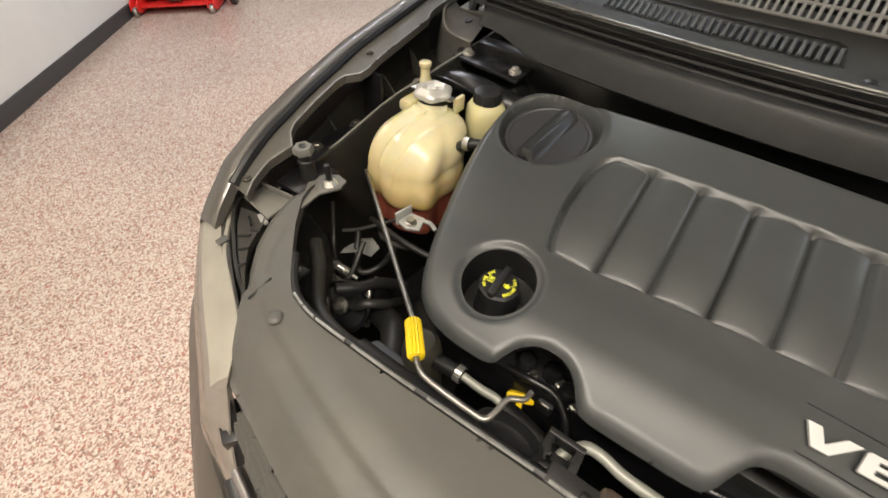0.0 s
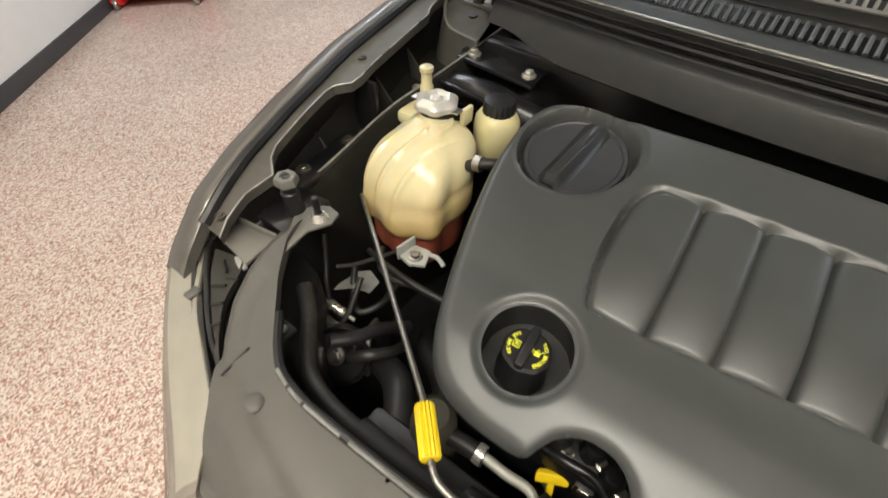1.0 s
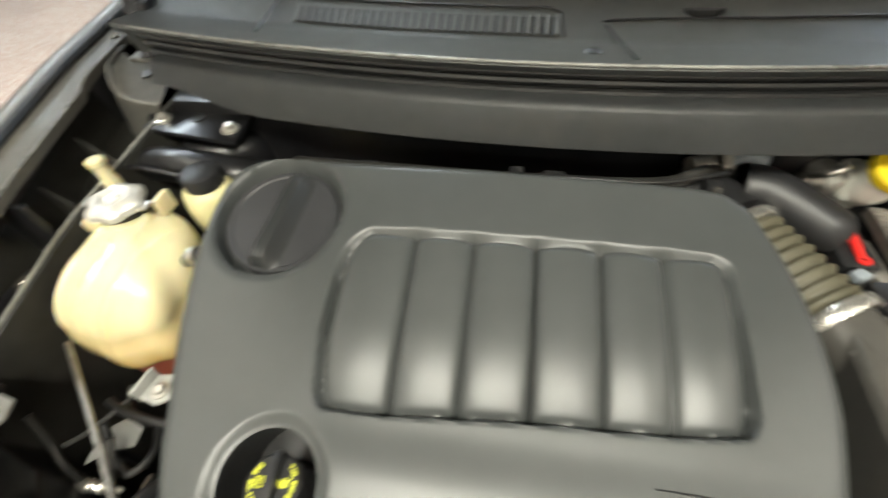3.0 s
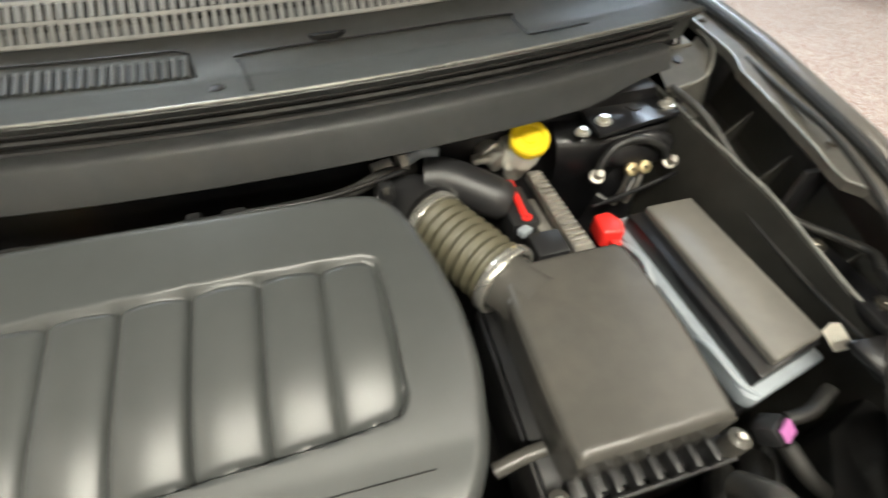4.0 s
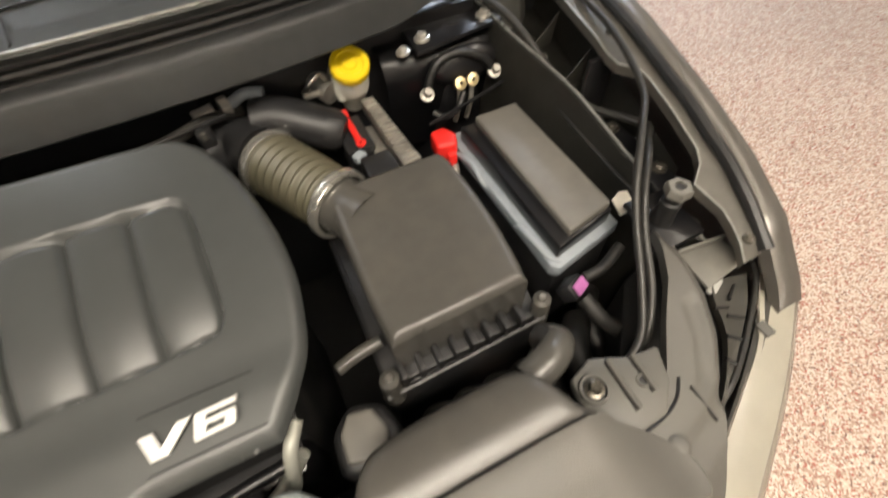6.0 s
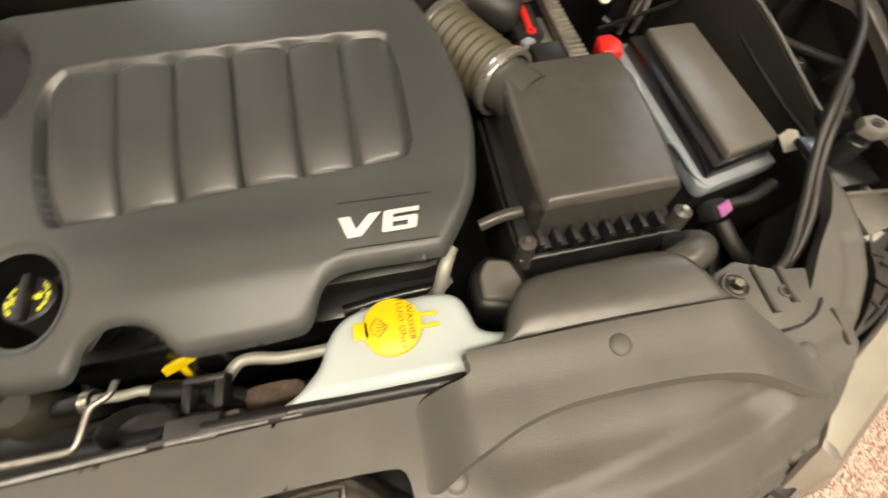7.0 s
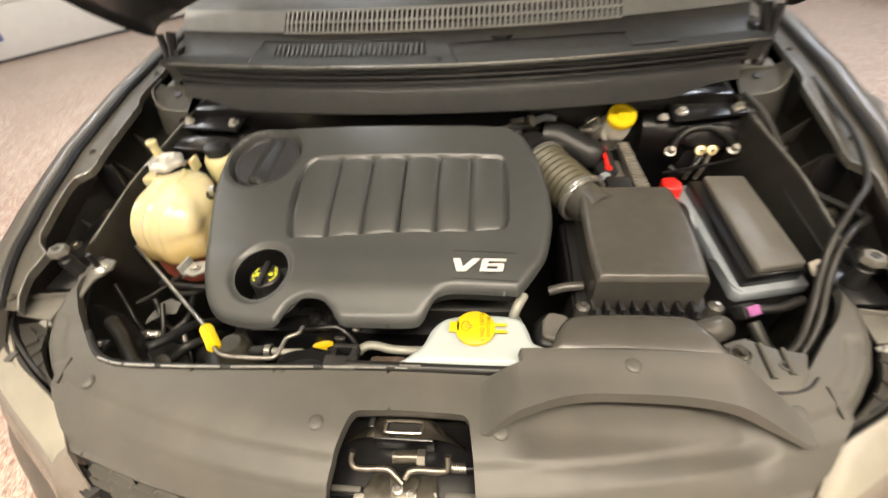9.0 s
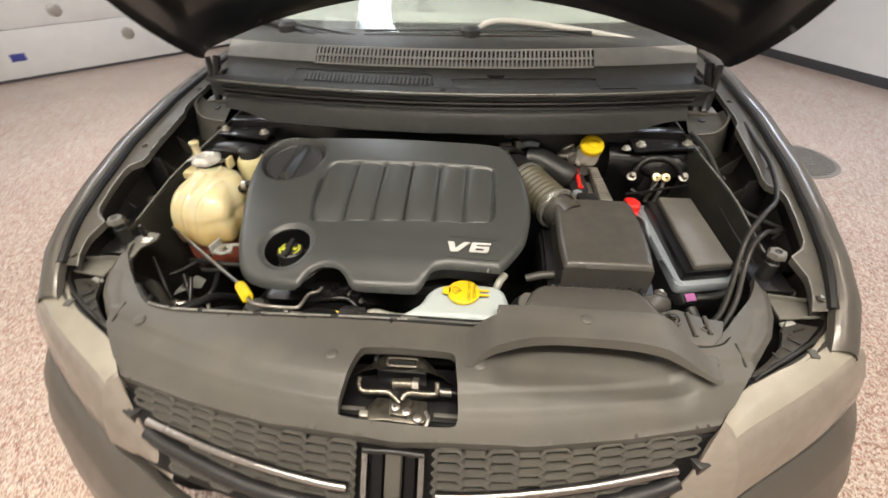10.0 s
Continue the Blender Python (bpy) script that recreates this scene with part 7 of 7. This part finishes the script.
part("shell", prism([(0.180, -0.085), (0.235, -0.100), (0.262, -0.070), (0.248, -0.025), (0.210, -0.010), (0.182, -0.035)], 0.84, 0.905, 0.014, 3), M_BLACK, cv)
# lighter grey face paints the highlight on top of the cap
part("face", prism([(0.192, -0.076), (0.232, -0.086), (0.246, -0.062), (0.236, -0.030), (0.208, -0.024), (0.194, -0.042)], 0.900, 0.914, 0.006, 3), M_LIDTOP, cv, "top face in lighter grey for its highlight")
hose("intake_hose", [(0.40, -0.095, 0.95), (0.435, -0.085, 0.955), (0.455, -0.07, 0.94), (0.46, -0.05, 0.90)], 0.020, M_LID, "dark elbow behind the snorkel", "hose", segs=16)
for x, y, z, r in ((0.50, -0.06, 0.80, 0.022), (0.56, -0.02, 0.78, 0.016), (0.45, -0.06, 0.80, 0.02)):
    hose("lower_hose", [(x, y - 0.08, z), (x + 0.02, y, z + 0.02), (x + 0.06, y + 0.04, z)], r, M_RUBBER, "black hose low beside the filter box", "hose", segs=14)
nk = thing("radiator_neck", (-0.185, -0.15, 0.90), "black oval radiator neck below the cover's edge", "radiator neck")
part("collar", lathe([(0.030, 0.900), (0.040, 0.928), (0.041, 0.934), (0.038, 0.937), (0.035, 0.934), (0.030, 0.90)], 40, m=Matrix.Translation((-0.184, -0.150, 0)) @ Matrix.Diagonal((1.0, 0.52, 1, 1))), M_BLACK, nk)
part("plug", lathe([(0, 0.915), (0.034, 0.915), (0.034, 0.905)], 32, m=Matrix.Translation((-0.184, -0.150, 0)) @ Matrix.Diagonal((1.0, 0.52, 1, 1))), M_DARK, nk)
rb = thing("radiator_bracket", (-0.10, -0.165, 0.90), "dark grey bracket block behind the panel's edge", "bracket")
part("block", prism([(-0.128, -0.158), (-0.074, -0.156), (-0.064, -0.177), (-0.126, -0.178)], 0.925, 0.957, 0.004), M_PANEL, rb)
for x0, x1, y0, y1 in ((-0.150, -0.106, -0.114, -0.106), (-0.150, -0.106, -0.152, -0.144), (-0.150, -0.140, -0.144, -0.114), (-0.116, -0.106, -0.144, -0.114)):
    part("frame_bar", box((x0, y0, 0.900), (x1, y1, 0.922), 0.002), M_BLACK, rb)
solo("foam_seal", relief(round_outline([(-0.078, -0.134), (-0.05, -0.130), (-0.020, -0.136), (-0.026, -0.156), (-0.05, -0.160), (-0.076, -0.158)], 4), 0.003, lambda x, y: 0.926 + 0.002 * np.sin(x * 610) * np.cos(y * 570) + 0.002 * np.sin(x * 120 + y * 200), skirt=0.03), M_RUST, "scorched brown foam beside the washer tank", "foam")
for i in range(5):
    x = 0.28 + 0.045 * i
    hose("lower_wire", [(x, -0.05, 0.80), (x + 0.02, -0.045, 0.835), (x + 0.05, -0.05, 0.83), (x + 0.07, -0.04, 0.79)], 0.005, M_WIRE, "black wire below the filter box", "wire")

# panel_slits: slots in the panel's arms, and the plates that join them to the fenders
for s in (-1, 1):
    for p, q in (((0.540, -0.214), (0.534, -0.178)),):
        zs = [float(panel_height(np.array([s * u]), np.array([v]))[0]) + 0.0012 for u, v in (p, q)]
        part("slot", tube([(s * p[0], p[1], zs[0]), (s * q[0], q[1], zs[1])], 0.0018, smooth=False, segs=6), M_RUBBER, front, "dark slot")
    jp = thing("joining_plate", (s * 0.69, -0.06, 0.95), "dull grey plate between fender tip and panel", "bracket", "joining plates")
    part("plate", prism([(s * 0.650, -0.050), (s * 0.716, -0.058), (s * 0.722, -0.092), (s * 0.646, -0.102)][::-s], 0.952, 0.958, 0.002), M_BRACKET, jp)
    part("flange", prism([(s * 0.648, -0.046), (s * 0.718, -0.054), (s * 0.718, -0.058), (s * 0.648, -0.050)][::-s], 0.930, 0.966, 0.001), M_BRACKET, jp)
    part("tab", prism([(s * 0.652, -0.100), (s * 0.676, -0.092), (s * 0.680, -0.100), (s * 0.656, -0.110)][::-s], 0.940, 0.946, 0.001), M_TAB, jp, "pale plastic locating tab")
# taped leads and clips low in the bay beside the coolant tank
hose("wire", [(-0.655, 0.03, 0.90), (-0.640, 0.01, 0.86), (-0.625, -0.01, 0.83), (-0.612, -0.02, 0.79), (-0.602, -0.016, 0.765)], 0.004, M_WIRE, "black wire running down to a sensor", "wire")
hose("wire", [(-0.60, 0.10, 0.84), (-0.575, 0.065, 0.84), (-0.54, 0.055, 0.845), (-0.50, 0.06, 0.85)], 0.005, M_WIRE, "black wire below the coolant tank", "wire")
solo("ribbed_conduit", tube([(-0.630, -0.05, 0.70), (-0.605, -0.085, 0.765), (-0.57, -0.112, 0.775), (-0.52, -0.13, 0.75), (-0.47, -0.135, 0.70)], 0.019, n=14, segs=12, wave=lambda i: 1 - 0.16 * (i % 2)), M_BLACK, "thick corrugated black conduit along the carrier", "conduit")
hose("steel_pipe", [(-0.53, 0.0, 0.80), (-0.522, -0.022, 0.81), (-0.510, -0.045, 0.79), (-0.505, -0.06, 0.74)], 0.005, M_STEEL, "thin bright steel pipe low in the bay", "pipe")

# plugs and clips on the loom between the cover and the cowl
rng = random.Random(4)
for i in range(9):
    x = -0.34 + 0.062 * i + rng.uniform(-0.012, 0.012)
    y, z, w = 0.378 + rng.uniform(-0.008, 0.012), 1.032 + rng.uniform(-0.012, 0.004), rng.uniform(0.008, 0.016)
    lc = thing("loom_clip", (x, y, z - 0.02), "small black plug on the loom under the cowl", "connector", "loom plugs")
    part("body", box((x - w, y - 0.010, z - 0.02), (x + w, y + 0.010, z + 0.006), 0.004), M_BLACK, lc)
    part("latch", box((x - w * 0.4, y - 0.013, z - 0.004), (x + w * 0.4, y - 0.008, z + 0.009), 0.0015), M_LID, lc)
